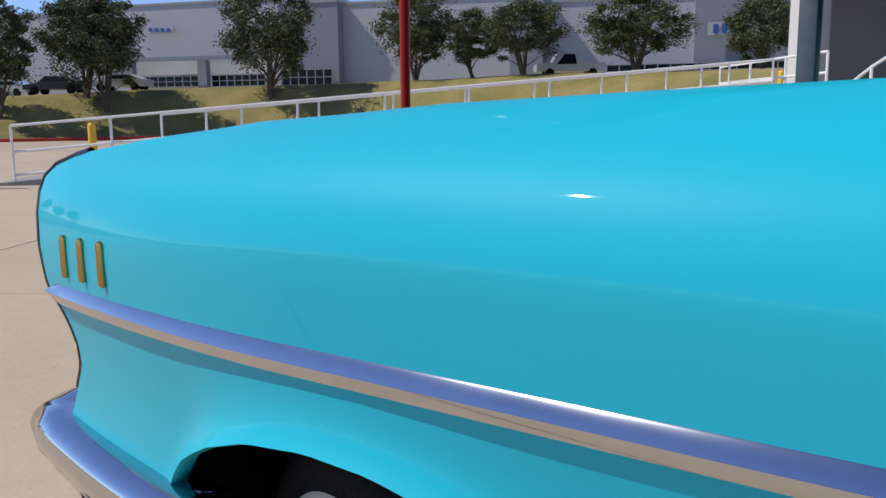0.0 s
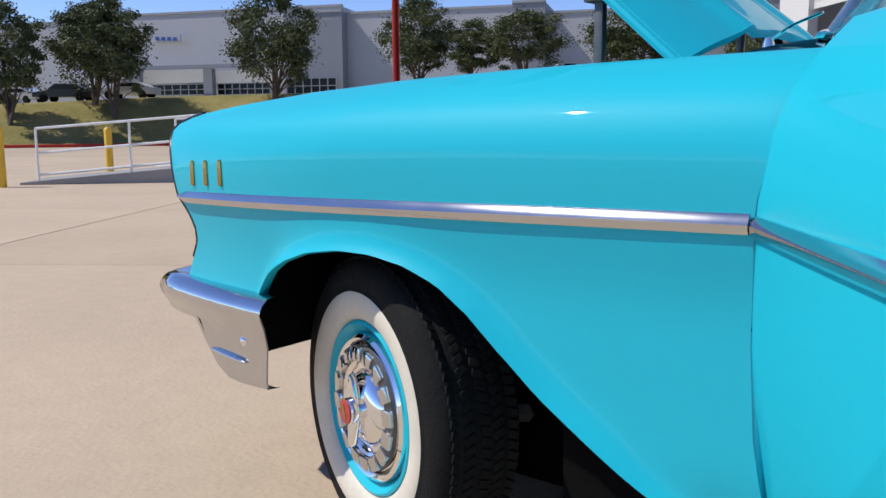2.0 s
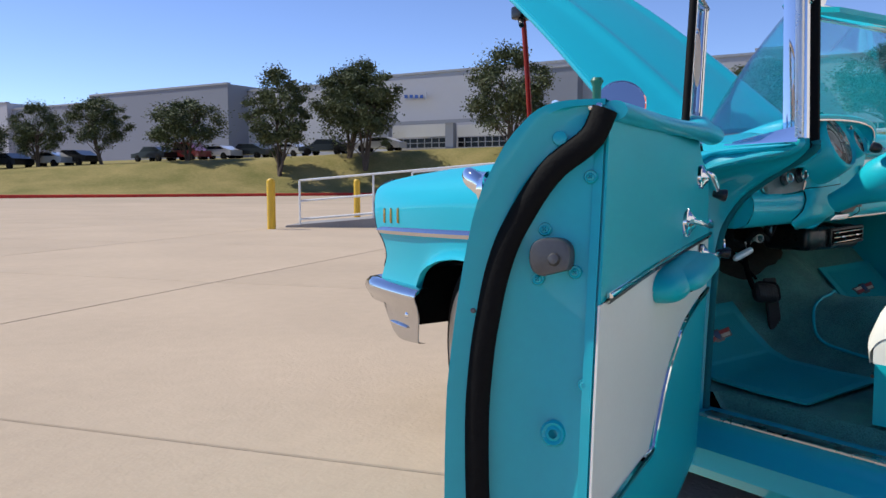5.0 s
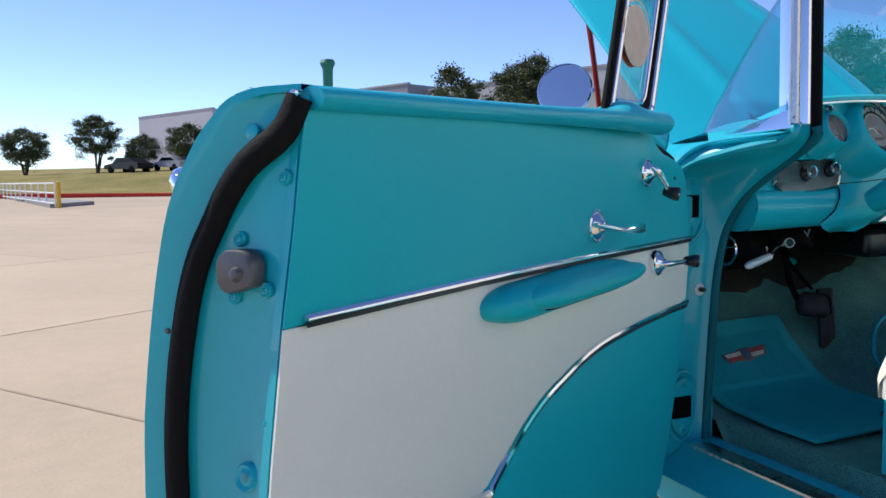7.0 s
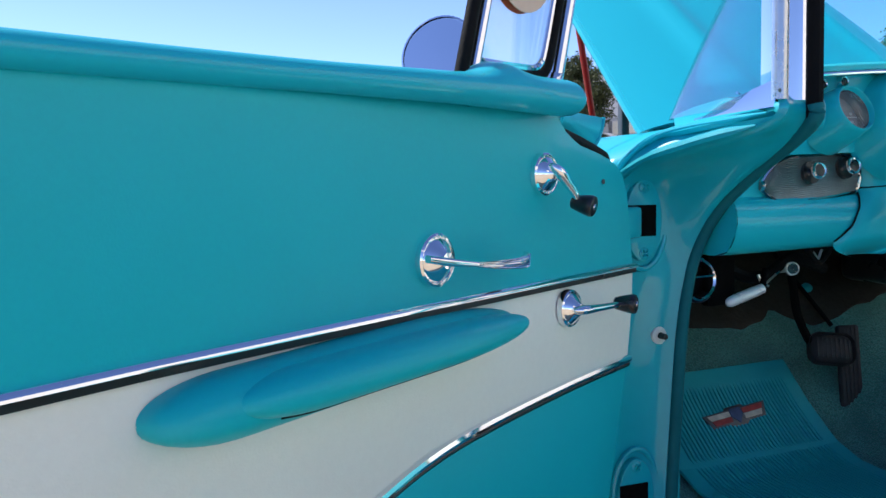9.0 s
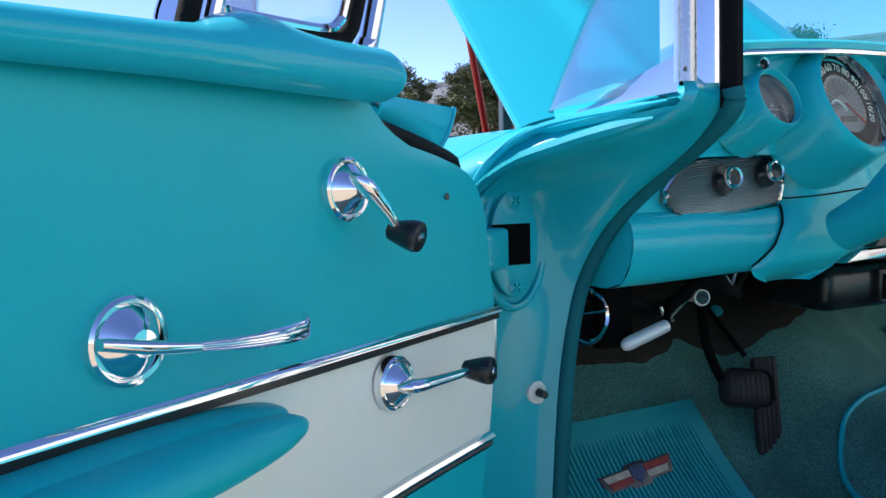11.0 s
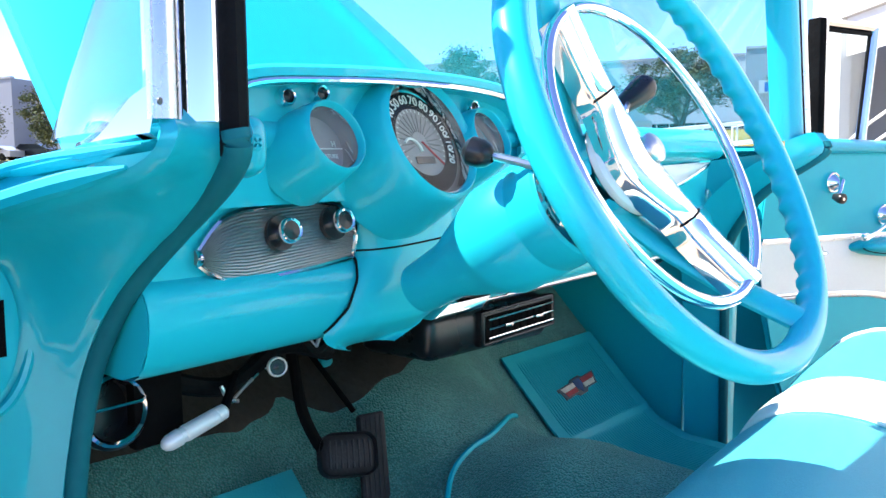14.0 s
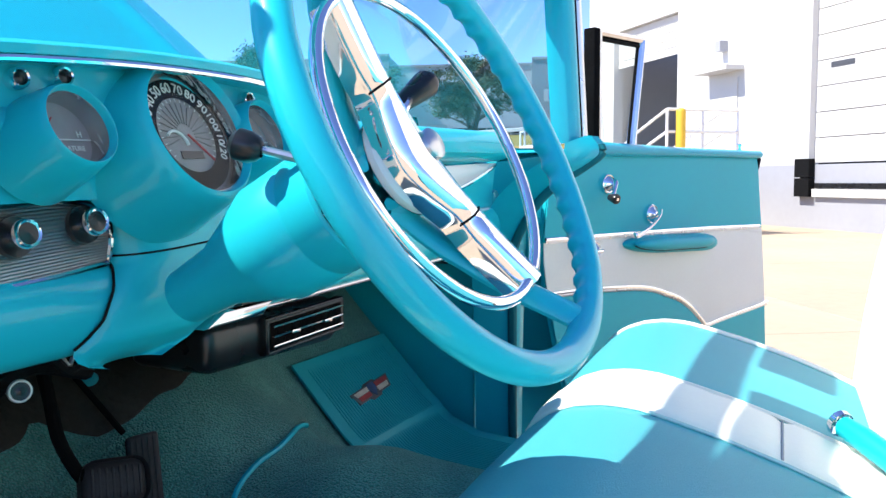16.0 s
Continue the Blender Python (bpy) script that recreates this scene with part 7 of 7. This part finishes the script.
part("shift_knob", lean(lathe([(0.008, -0.010), (0.011, 0.0), (0.0165, 0.034), (0.0175, 0.046), (0.013, 0.054), (0.0001, 0.055)], (1.288, 0.750, 1.132), (0.32, 0.75, 0.52), 22)), M_BLACKP, shift)
VY, VZ = Vector((0, 1, 0)), Vector((-0.447, 0, 0.894))


def on_wheel(r, deg, k=0.0):
    a = radians(deg)
    return WC + (VY * math.cos(a) + VZ * math.sin(a)) * r + AX * k


N = 540
rows = []
for i in range(N):
    deg = 360 * i / N
    rad = 0.0130
    row = []
    grip = (0.5 + 0.5 * math.sin(radians(deg * 54))) ** 0.7 if (-62 < ((deg + 180) % 360 - 180) < 70 or 118 < deg < 242) else 0
    for k in range(14):
        b = 2 * math.pi * k / 14
        back = max(0.0, -math.sin(b)) * 0.5 + max(0.0, math.cos(b)) * 0.5
        rr = rad - 0.0055 * grip * max(0.0, -0.3 - math.sin(b) * 0.7 - math.cos(b) * 0.8)
        row.append(on_wheel(0.213 + rr * math.cos(b) * 1.05, deg, rr * math.sin(b) * 1.15))
    rows.append(row)
rows.append(rows[0])
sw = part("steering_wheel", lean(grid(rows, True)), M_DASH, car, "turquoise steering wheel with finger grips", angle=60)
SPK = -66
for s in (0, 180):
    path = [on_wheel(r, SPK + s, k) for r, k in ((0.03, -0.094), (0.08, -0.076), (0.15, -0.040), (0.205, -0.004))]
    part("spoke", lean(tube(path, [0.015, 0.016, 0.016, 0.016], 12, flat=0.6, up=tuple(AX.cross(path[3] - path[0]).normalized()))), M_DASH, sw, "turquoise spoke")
SU = (VY * math.cos(radians(SPK)) + VZ * math.sin(radians(SPK))).normalized()
SV = AX.cross(SU)
# one bright bar over both spokes, waisted beside the horn button
bar = []
for i in range(41):
    a = -0.152 + 0.304 * i / 40
    half = 0.017 + 0.012 * math.exp(-((a / 0.040) ** 2)) - 0.003 * math.exp(-(((abs(a) - 0.066) / 0.014) ** 2))
    lift = -0.046 + 0.023 * (abs(a) / 0.152) ** 1.4
    bar.append([WC + SU * a + SV * half * c + AX * (lift + d) for c, d in ((-1, -0.020), (-1, -0.006), (-0.88, 0.003), (-0.5, 0.011), (0, 0.013), (0.5, 0.011), (0.88, 0.003), (1, -0.006), (1, -0.020))])
v, q = grid(bar)
k = len(bar[0])
part("spoke_cover", lean((v, list(q) + [tuple(range(k))[::-1], tuple(range(len(v) - k, len(v)))])), M_CHROME, sw, "chrome bar over hub and spokes")
for s in (-1, 1):
    a = s * 0.070
    part("cover_joint", lean(tube([WC + SU * a + SV * 0.0175 * c + AX * (-0.046 + 0.023 * (0.070 / 0.152) ** 1.4 + d) for c, d in ((-0.95, -0.002), (-0.85, 0.0045), (-0.5, 0.0118), (0, 0.0138), (0.5, 0.0118), (0.85, 0.0045), (0.95, -0.002))], 0.0009, 6)), M_BLACK, sw)
part("horn_ring", lean(tube([on_wheel(0.150, 360 * i / 72, -0.020) for i in range(72)], 0.0058, 10, closed=True)), M_CHROME, sw, "chrome horn ring")
HC = WC + AX * -0.062 + SV * 0.020
part("wheel_hub", lean(lathe([(0.040, -0.040), (0.046, -0.024), (0.050, -0.014), (0.053, -0.010)], HC, AX, 40)), M_CHROME, sw, "chrome hub neck")
part("hub_ring", lean(lathe([(0.052, -0.010), (0.0545, -0.006), (0.0545, -0.002), (0.052, 0.001), (0.047, 0.002), (0.044, 0.000)], HC, AX, 48)), M_IVORY, sw, "white ring round the horn button")
part("horn_button", lean(lathe([(0.045, -0.002), (0.043, 0.004), (0.036, 0.009), (0.028, 0.008), (0.024, 0.012), (0.0001, 0.014)], HC, AX, 40)), M_CHROME, sw)
part("horn_emblem", lean(lathe([(0.015, 0.027), (0.015, 0.0305), (0.012, 0.0325), (0.0001, 0.034)], HC, AX, 28)), M_STEEL, sw)

# ---- floor, toe boards, tunnel ----
def toe_z(x):
    return interp(x, [(0.45, 0.84), (0.62, 0.665), (0.80, 0.485), (0.875, 0.425), (0.95, 0.398), (1.10, 0.390), (2.2, 0.385)])


def hump(y, x):
    h = 0.24 * max(0, 1 - max(0, x - 0.7) * 0.35)
    e = abs(y - 0.965) / (0.20 if y < 0.965 else 0.235)
    return h * math.exp(-(e**3.2)) * (1 if e < 2 else 0)


xs = list(np.linspace(0.46, 2.2, 60))
ys = list(np.linspace(0.205, 1.675, 70))
rows = [[Vector((x, y, toe_z(x) + hump(y, x) * min(1, max(0.15, (x - 0.40) * 1.5)) - 0.04 * (1 if y < 0.24 and x > 1 else 0) + 0.003 * noise.noise((x * 9, y * 9, 0)))) for y in ys] for x in xs]
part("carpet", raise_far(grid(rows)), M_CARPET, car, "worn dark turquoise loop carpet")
pip = []
for p in spline([(0.83, 1.14, 0), (0.862, 1.07, 0), (0.903, 0.97, 0), (0.912, 0.90, 0), (0.925, 0.83, 0), (0.99, 0.765, 0), (1.12, 0.745, 0), (1.35, 0.74, 0)], 40):
    pip.append(Vector((p.x, p.y, toe_z(p.x) + hump(p.y, p.x) * min(1, max(0.15, (p.x - 0.40) * 1.5)) + 0.005)))
part("carpet_piping", raise_far(tube(pip, 0.005, 6)), M_VINYL, car, "turquoise piping on the tunnel carpet")
PAD_EDGE = [(0.212, 0.632), (0.48, 0.638), (0.62, 0.646), (0.69, 0.640), (0.715, 0.622), (0.745, 0.660), (0.78, 0.700), (0.825, 0.715), (0.92, 0.716), (1.0, 0.696), (1.05, 0.672), (1.08, 0.64)]
rows = []
for u in np.linspace(0, 1, 16):
    row = []
    for y in np.linspace(0.212, 1.08, 64):
        x = 0.47 + u * (interp(y, PAD_EDGE) + 0.006 * noise.noise((y * 22, 0, 5)) - 0.47)
        h = toe_z(x) + hump(y, x) * min(1, max(0.15, (x - 0.40) * 1.5)) + 0.007 + 0.014 * math.sin(math.pi * min(1.0, u * 1.1)) ** 0.5 * (0.7 + noise.noise((x * 9, y * 7, 3)))
        row.append(Vector((x, y, h + (-0.004 if u == 1 else 0))))
    rows.append(row)
part("toe_pad", raise_far(shell(rows, (0, 0, -0.006))), M_FELT, car, "brown-grey felt pad above the carpet")
part("rod_grommet", raise_far(lathe([(0.0001, 0.012), (0.008, 0.011), (0.014, 0.006), (0.016, -0.004)], (0.636, 0.814, 0.712), (0.75, -0.2, 0.6), 18)), M_VINYL_D, car, "dark turquoise grommet of the throttle rod")
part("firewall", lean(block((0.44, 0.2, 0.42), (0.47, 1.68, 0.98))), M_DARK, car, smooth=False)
# Bottom lowered to cut the daylight that gets under the car.
part("underbody", lean(block((0.60, 0.26, 0.17), (2.3, 1.62, 0.36))), M_DARK, car, smooth=False)
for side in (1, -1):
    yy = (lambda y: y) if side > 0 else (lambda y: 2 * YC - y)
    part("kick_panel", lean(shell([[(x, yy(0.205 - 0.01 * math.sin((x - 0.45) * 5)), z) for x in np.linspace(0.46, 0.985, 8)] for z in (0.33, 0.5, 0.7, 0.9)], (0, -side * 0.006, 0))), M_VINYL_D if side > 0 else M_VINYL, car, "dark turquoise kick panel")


def floor_mat(name, y0, y1, x0, fold, x1, label):
    """Ribbed rubber mat lying on the toe board and the floor."""
    m = new(name)
    tagged(m, label, "floor mat", "floor mats")
    n = int((y1 - y0) / 0.0092)
    ribs = [(y0 + 0.0092 * (k + a), h) for k in range(n) for a, h in ((0.0, 0.006), (0.48, 0.006), (0.56, 0.0), (0.92, 0.0))] + [(y1, 0.006)]
    rows = []
    for x in [x0 + (x1 - x0) * i / 40 for i in range(41)]:
        row = []
        for y, h in ribs:
            border = y - y0 < 0.034 or y1 - y < 0.034 or x - x0 < 0.026 or x1 - x < 0.03 or abs(x - fold) < 0.012
            row.append(Vector((x + (0.006 if x < fold else 0), y, toe_z(x) + 0.012 + (0.006 if border else h))))
        rows.append(row)
    part("mat_sheet", raise_far(shell(rows, (-0.002, 0, -0.006))), M_VINYL_D, m, "ribbed turquoise rubber", smooth=False)
    return m


mat_r = floor_mat("floor_mat", 1.29, 1.66, 0.67, 0.845, 1.22, "ribbed turquoise rubber mat with a shield emblem, passenger floor")
mat_l = floor_mat("floor_mat", 0.27, 0.66, 0.725, 0.885, 1.24, "ribbed turquoise rubber mat with a shield emblem, driver floor")


def emblem(m, xc, yc):
    def at(a, b, d):
        x = xc - 0.70 * b + 0.71 * d
        return (x, yc + a, toe_z(xc) + 0.016 + 0.714 * b + 0.70 * d)
    turn = lambda a, b, d: at(a, b + 0.10 * a, d)
    base = [(-0.082, 0.016), (-0.026, 0.016), (-0.020, 0.022), (0.020, 0.022), (0.026, 0.016), (0.082, 0.016), (0.070, -0.016), (0.026, -0.016), (0.018, -0.023), (-0.018, -0.023), (-0.026, -0.016), (-0.070, -0.016)]
    plate = part("emblem_plate", raise_far(slab(base, lambda a, b, d: turn(a, b, d + 0.002), 0.006, 0.001)), M_GREY, m, "dull metal bow-shaped emblem plate")
    for name, mat, poly in (("emblem_red", M_EMB_RED, [(0.017, 0.0005), (0.067, 0.0005), (0.073, 0.012), (0.017, 0.012)]), ("emblem_white", M_EMB_PALE, [(0.017, -0.012), (0.061, -0.012), (0.066, -0.0005), (0.017, -0.0005)]), ("emblem_white", M_EMB_PALE, [(-0.073, 0.012), (-0.067, 0.0005), (-0.017, 0.0005), (-0.017, 0.012)]), ("emblem_red", M_EMB_RED, [(-0.066, -0.0005), (-0.061, -0.012), (-0.017, -0.012), (-0.017, -0.0005)]), ("emblem_blue", M_EMB_BLUE, [(-0.014, 0.016), (0.014, 0.016), (0.015, 0.0), (0.0, -0.018), (-0.015, 0.0)])):
        part(name, raise_far(slab(poly, lambda a, b, d: turn(a, b, d + 0.008), 0.0015)), mat, plate)


emblem(mat_r, 0.760, 1.470)
emblem(mat_l, 0.81, 0.465)

# pedals
pedal = part("brake_pedal", lean(tube(spline([(0.80, 0.612, 0.80), (0.80, 0.622, 0.745), (0.805, 0.630, 0.69), (0.815, 0.655, 0.632), (0.825, 0.675, 0.615)], 14), 0.009, 8)), M_DARK, car, "black brake pedal on a curved arm")
PAD = Matrix.Translation((0.84, 0.688, 0.618)) @ Matrix.Rotation(-0.35, 4, "Z") @ Matrix.Rotation(-0.45, 4, "Y") @ Matrix.Rotation(-0.12, 4, "X")
part("pedal_pad", lean(moved(block((-0.012, -0.048, -0.034), (0.012, 0.048, 0.034), 0.022, 5), PAD)), M_PEDAL, pedal, "rounded ribbed rubber pedal pad")
for k in range(8):
    part("pad_rib", lean(moved(block((0.010, -0.035 + 0.0095 * k, -0.022), (0.0124, -0.031 + 0.0095 * k, 0.022), 0.001, 1), PAD)), M_PEDAL, pedal)
GAS0, GAS1 = Vector((0.790, 0.786, 0.655)), Vector((0.842, 0.752, 0.478))
gas_z = (GAS0 - GAS1).normalized()
gas_y = Vector((0.35, 0.94, 0)).normalized()
gas_m = Matrix.Translation((GAS0 + GAS1) / 2) @ Matrix((gas_y.cross(gas_z).normalized(), gas_y, gas_z)).transposed().to_4x4()
gas = part("accelerator_pedal", lean(moved(block((-0.007, -0.026, -0.09), (0.007, 0.026, 0.09), 0.006, 3), gas_m)), M_PEDAL, car, "long ribbed accelerator pedal")
for k in range(5):
    part("pedal_rib", lean(moved(block((0.006, -0.021 + 0.009 * k, -0.084), (0.0085, -0.017 + 0.009 * k, 0.084)), gas_m)), M_PEDAL, gas)
part("pedal_rod", lean(tube([(0.60, 0.75, 0.80), (0.66, 0.78, 0.72), (0.735, 0.80, 0.64)], 0.005, 6)), M_DARK, gas)

# ---- front bench seat ----
SEAT = [(1.360, 0.56), (1.372, 0.615), (1.384, 0.662), (1.398, 0.690), (1.424, 0.712), (1.462, 0.727), (1.504, 0.734), (1.545, 0.733), (1.586, 0.725), (1.656, 0.708), (1.737, 0.684), (1.815, 0.656), (1.87, 0.632), (1.96, 0.60)]


def seat_z(x, y):
    e = abs(y - YC) / 0.70
    side = 1 - max(0.0, (e - 0.90) / 0.10) ** 2.4 if e > 0.90 else 1.0
    return 0.545 + (interp(x, SEAT) - 0.545) * (0.35 + 0.65 * side)


def seat_place(geo):
    """The bench stands a little askew, as the car does."""
    return [(v[0] + 0.035 - 0.10 * (v[1] - 0.25), v[1], v[2] + 0.022 * max(0.0, v[1] - 0.3)) for v in map(tuple, geo[0])], geo[1]


bench = new("bench_seat")
tagged(bench, "turquoise and white vinyl front bench seat", "bench seat")
bands = [("side_bolster", 0.245, 0.345, M_WHITE_V, 0.004), ("cushion_insert", 0.347, 0.965, M_SEATV, 0.0), ("centre_band", 0.967, 1.150, M_WHITE_V, 0.004), ("cushion_insert", 1.152, 1.565, M_SEATV, 0.0), ("side_bolster", 1.567, 1.640, M_WHITE_V, 0.004)]
for name, y0, y1, mat, puff in bands:
    rows = []
    n = 22
    for i in range(n + 1):
        y = y0 + (y1 - y0) * i / n
        e = math.sin(math.pi * i / n) ** 0.4
        row = [Vector((1.372, y, 0.55))]
        for k in range(40):
            x = 1.372 + 0.56 * (k / 39) ** 1.25
            groove = 0.0
            if name == "centre_band":
                groove = 0.005 * sum(math.exp(-((x - g) / 0.005) ** 2) for g in (1.548, 1.637, 1.726, 1.815))
            row.append(Vector((x - 0.014 * max(0, 1 - k / 6) * e, y, seat_z(x, y) + (puff + 0.004) * e - groove)))
        rows.append(row)
    part(name, seat_place(grid(rows)), mat, bench, "padded " + ("white" if mat is M_WHITE_V else "turquoise") + " vinyl")
for x in (1.548, 1.637, 1.726, 1.815):
    part("cross_seam", seat_place(tube([Vector((x, 0.969 + 0.179 * k / 12, seat_z(x, 1.0) + 0.008 * math.sin(math.pi * (0.969 + 0.179 * k / 12 - 0.967) / 0.183) ** 0.4 - 0.0035)) for k in range(13)], 0.0018, 6)), M_SEAM, bench)
for y in (0.346, 0.966, 1.151, 1.566):
    part("seat_piping", seat_place(tube([Vector((1.372 + 0.56 * (k / 30) ** 1.25, y, seat_z(1.372 + 0.56 * (k / 30) ** 1.25, y) + 0.002)) for k in range(31)], 0.0035, 6)), M_WHITE_V, bench)
rows = []
for i in range(40):
    y = 0.25 + 1.385 * i / 39
    ex = 0.03 * max(0, abs(y - YC) - 0.60) / 0.1
    rows.append([Vector((1.372 + ex + dx, y, z)) for dx, z in ((0.006, 0.560), (-0.012, 0.550), (-0.018, 0.535), (-0.012, 0.50), (0.0, 0.44), (0.02, 0.40), (0.05, 0.395))])
part("seat_skirt", seat_place(grid(rows)), M_VINYL, bench, "turquoise seat skirt")
part("skirt_piping", seat_place(tube([r[2] + Vector((-0.002, 0, -0.018)) for r in rows], 0.005, 6)), M_BLACKP, bench)
for side in (1, -1):
    yy = (lambda y: y) if side > 0 else (lambda y: 2 * YC - y)
    part("seat_side", seat_place(shell([[(x, yy(0.245), z) for x in np.linspace(1.385, 1.95, 6)] for z in (0.40, 0.48, 0.55)], (0, side * 0.02, 0))), M_VINYL, bench)
    part("seat_side_roll", seat_place(shell([[(x, yy(0.246 + 0.02 * (z - 0.55)), min(z, seat_z(x, yy(0.246)) + 0.01)) for x in np.linspace(1.380, 1.95, 10)] for z in (0.55, 0.62, 0.70)], (0, side * 0.02, 0))), M_WHITE_V, bench)
rows = []
for i in range(41):
    y = 0.26 + 1.36 * i / 40
    r = []
    for k in range(16):
        a = k / 15
        x = 1.850 + 0.115 * a - 0.02 * math.sin(math.pi * a)
        z = 0.625 + 0.535 * a
        r.append(Vector((x, y, z)))
    for a in (0.3, 0.7, 1.0):
        r.append(Vector((1.965 + 0.07 * math.sin(a * math.pi / 2), y, 1.16 + 0.03 * math.sin(a * math.pi) - 0.1 * a)))
    r.append(Vector((2.03, y, 0.5)))
    rows.append(r)
part("seat_back", seat_place(grid(rows[:20])), M_SEATV, bench, "folding seat back")
part("seat_back", seat_place(grid(rows[20:])), M_WHITE_V, bench, "folding seat back")
buckle = mesh("seat_belt_buckle", *seat_place(join(tube([(1.806, 1.152, 0.688), (1.826, 1.122, 0.684), (1.870, 1.065, 0.668)], [0.015, 0.017, 0.017], 14))), M_VINYL)
tagged(buckle, "turquoise seat belt buckle end lying on the seat", "seat belt")
part("buckle_cap", seat_place(lathe([(0.018, -0.004), (0.019, 0.004), (0.012, 0.010), (0.0001, 0.008)], (1.801, 1.159, 0.690), (-0.55, 0.78, 0.25), 18)), M_CHROME, buckle)
# visor above the glass, rear-view mirror
for side in (-1, 1):
    yc = YC - side * 0.36
    part("sun_visor", lean(shell([[(1.17 + 0.10 * a, yc - 0.28 + 0.56 * b, 1.452 - 0.018 * a) for b in (0, 0.25, 0.5, 0.75, 1)] for a in (0, 0.5, 1)], (0, 0, -0.014))), M_VINYL, car, "turquoise padded sun visor")
rv = part("rear_view_mirror", lean(block((1.155, YC - 0.11, 1.345), (1.175, YC + 0.11, 1.405), 0.012, 3)), M_IVORY, car, "inside rear-view mirror")
part("mirror_stem", lean(tube([(1.15, YC, 1.45), (1.155, YC, 1.40)], 0.006, 8)), M_CHROME, rv)

# ---- paving slabs, last ----
a0, b0, la, lb = -0.25, 0.62, 4.30, 4.50
bm = bmesh.new()
bmesh.ops.create_cube(bm, size=1)
for v in bm.verts:
    v.co = (v.co.x * (lb - 0.014), v.co.y * (la - 0.014), v.co.z * 0.03 - 0.015)
bmesh.ops.bevel(bm, geom=[e for e in bm.edges if e.verts[0].co.z > -0.01 and e.verts[1].co.z > -0.01], offset=0.006, segments=1, affect="EDGES")
slab_mesh = bpy.data.meshes.new("slab")
bm.to_mesh(slab_mesh)
bm.free()
slab_mesh.materials.append(M_CONC)
for i in range(-6, 7):
    for j in range(-6, 7):
        ob = new("slab", slab_mesh)
        ob.parent = pavement
        p = SA * (a0 + la * (i + 0.5)) + SB * (b0 + lb * (j + 0.5))
        ob.matrix_world = Matrix.Translation((p.x, p.y, 0)) @ Matrix((SB, SA, Vector((0, 0, 1)))).transposed().to_4x4()
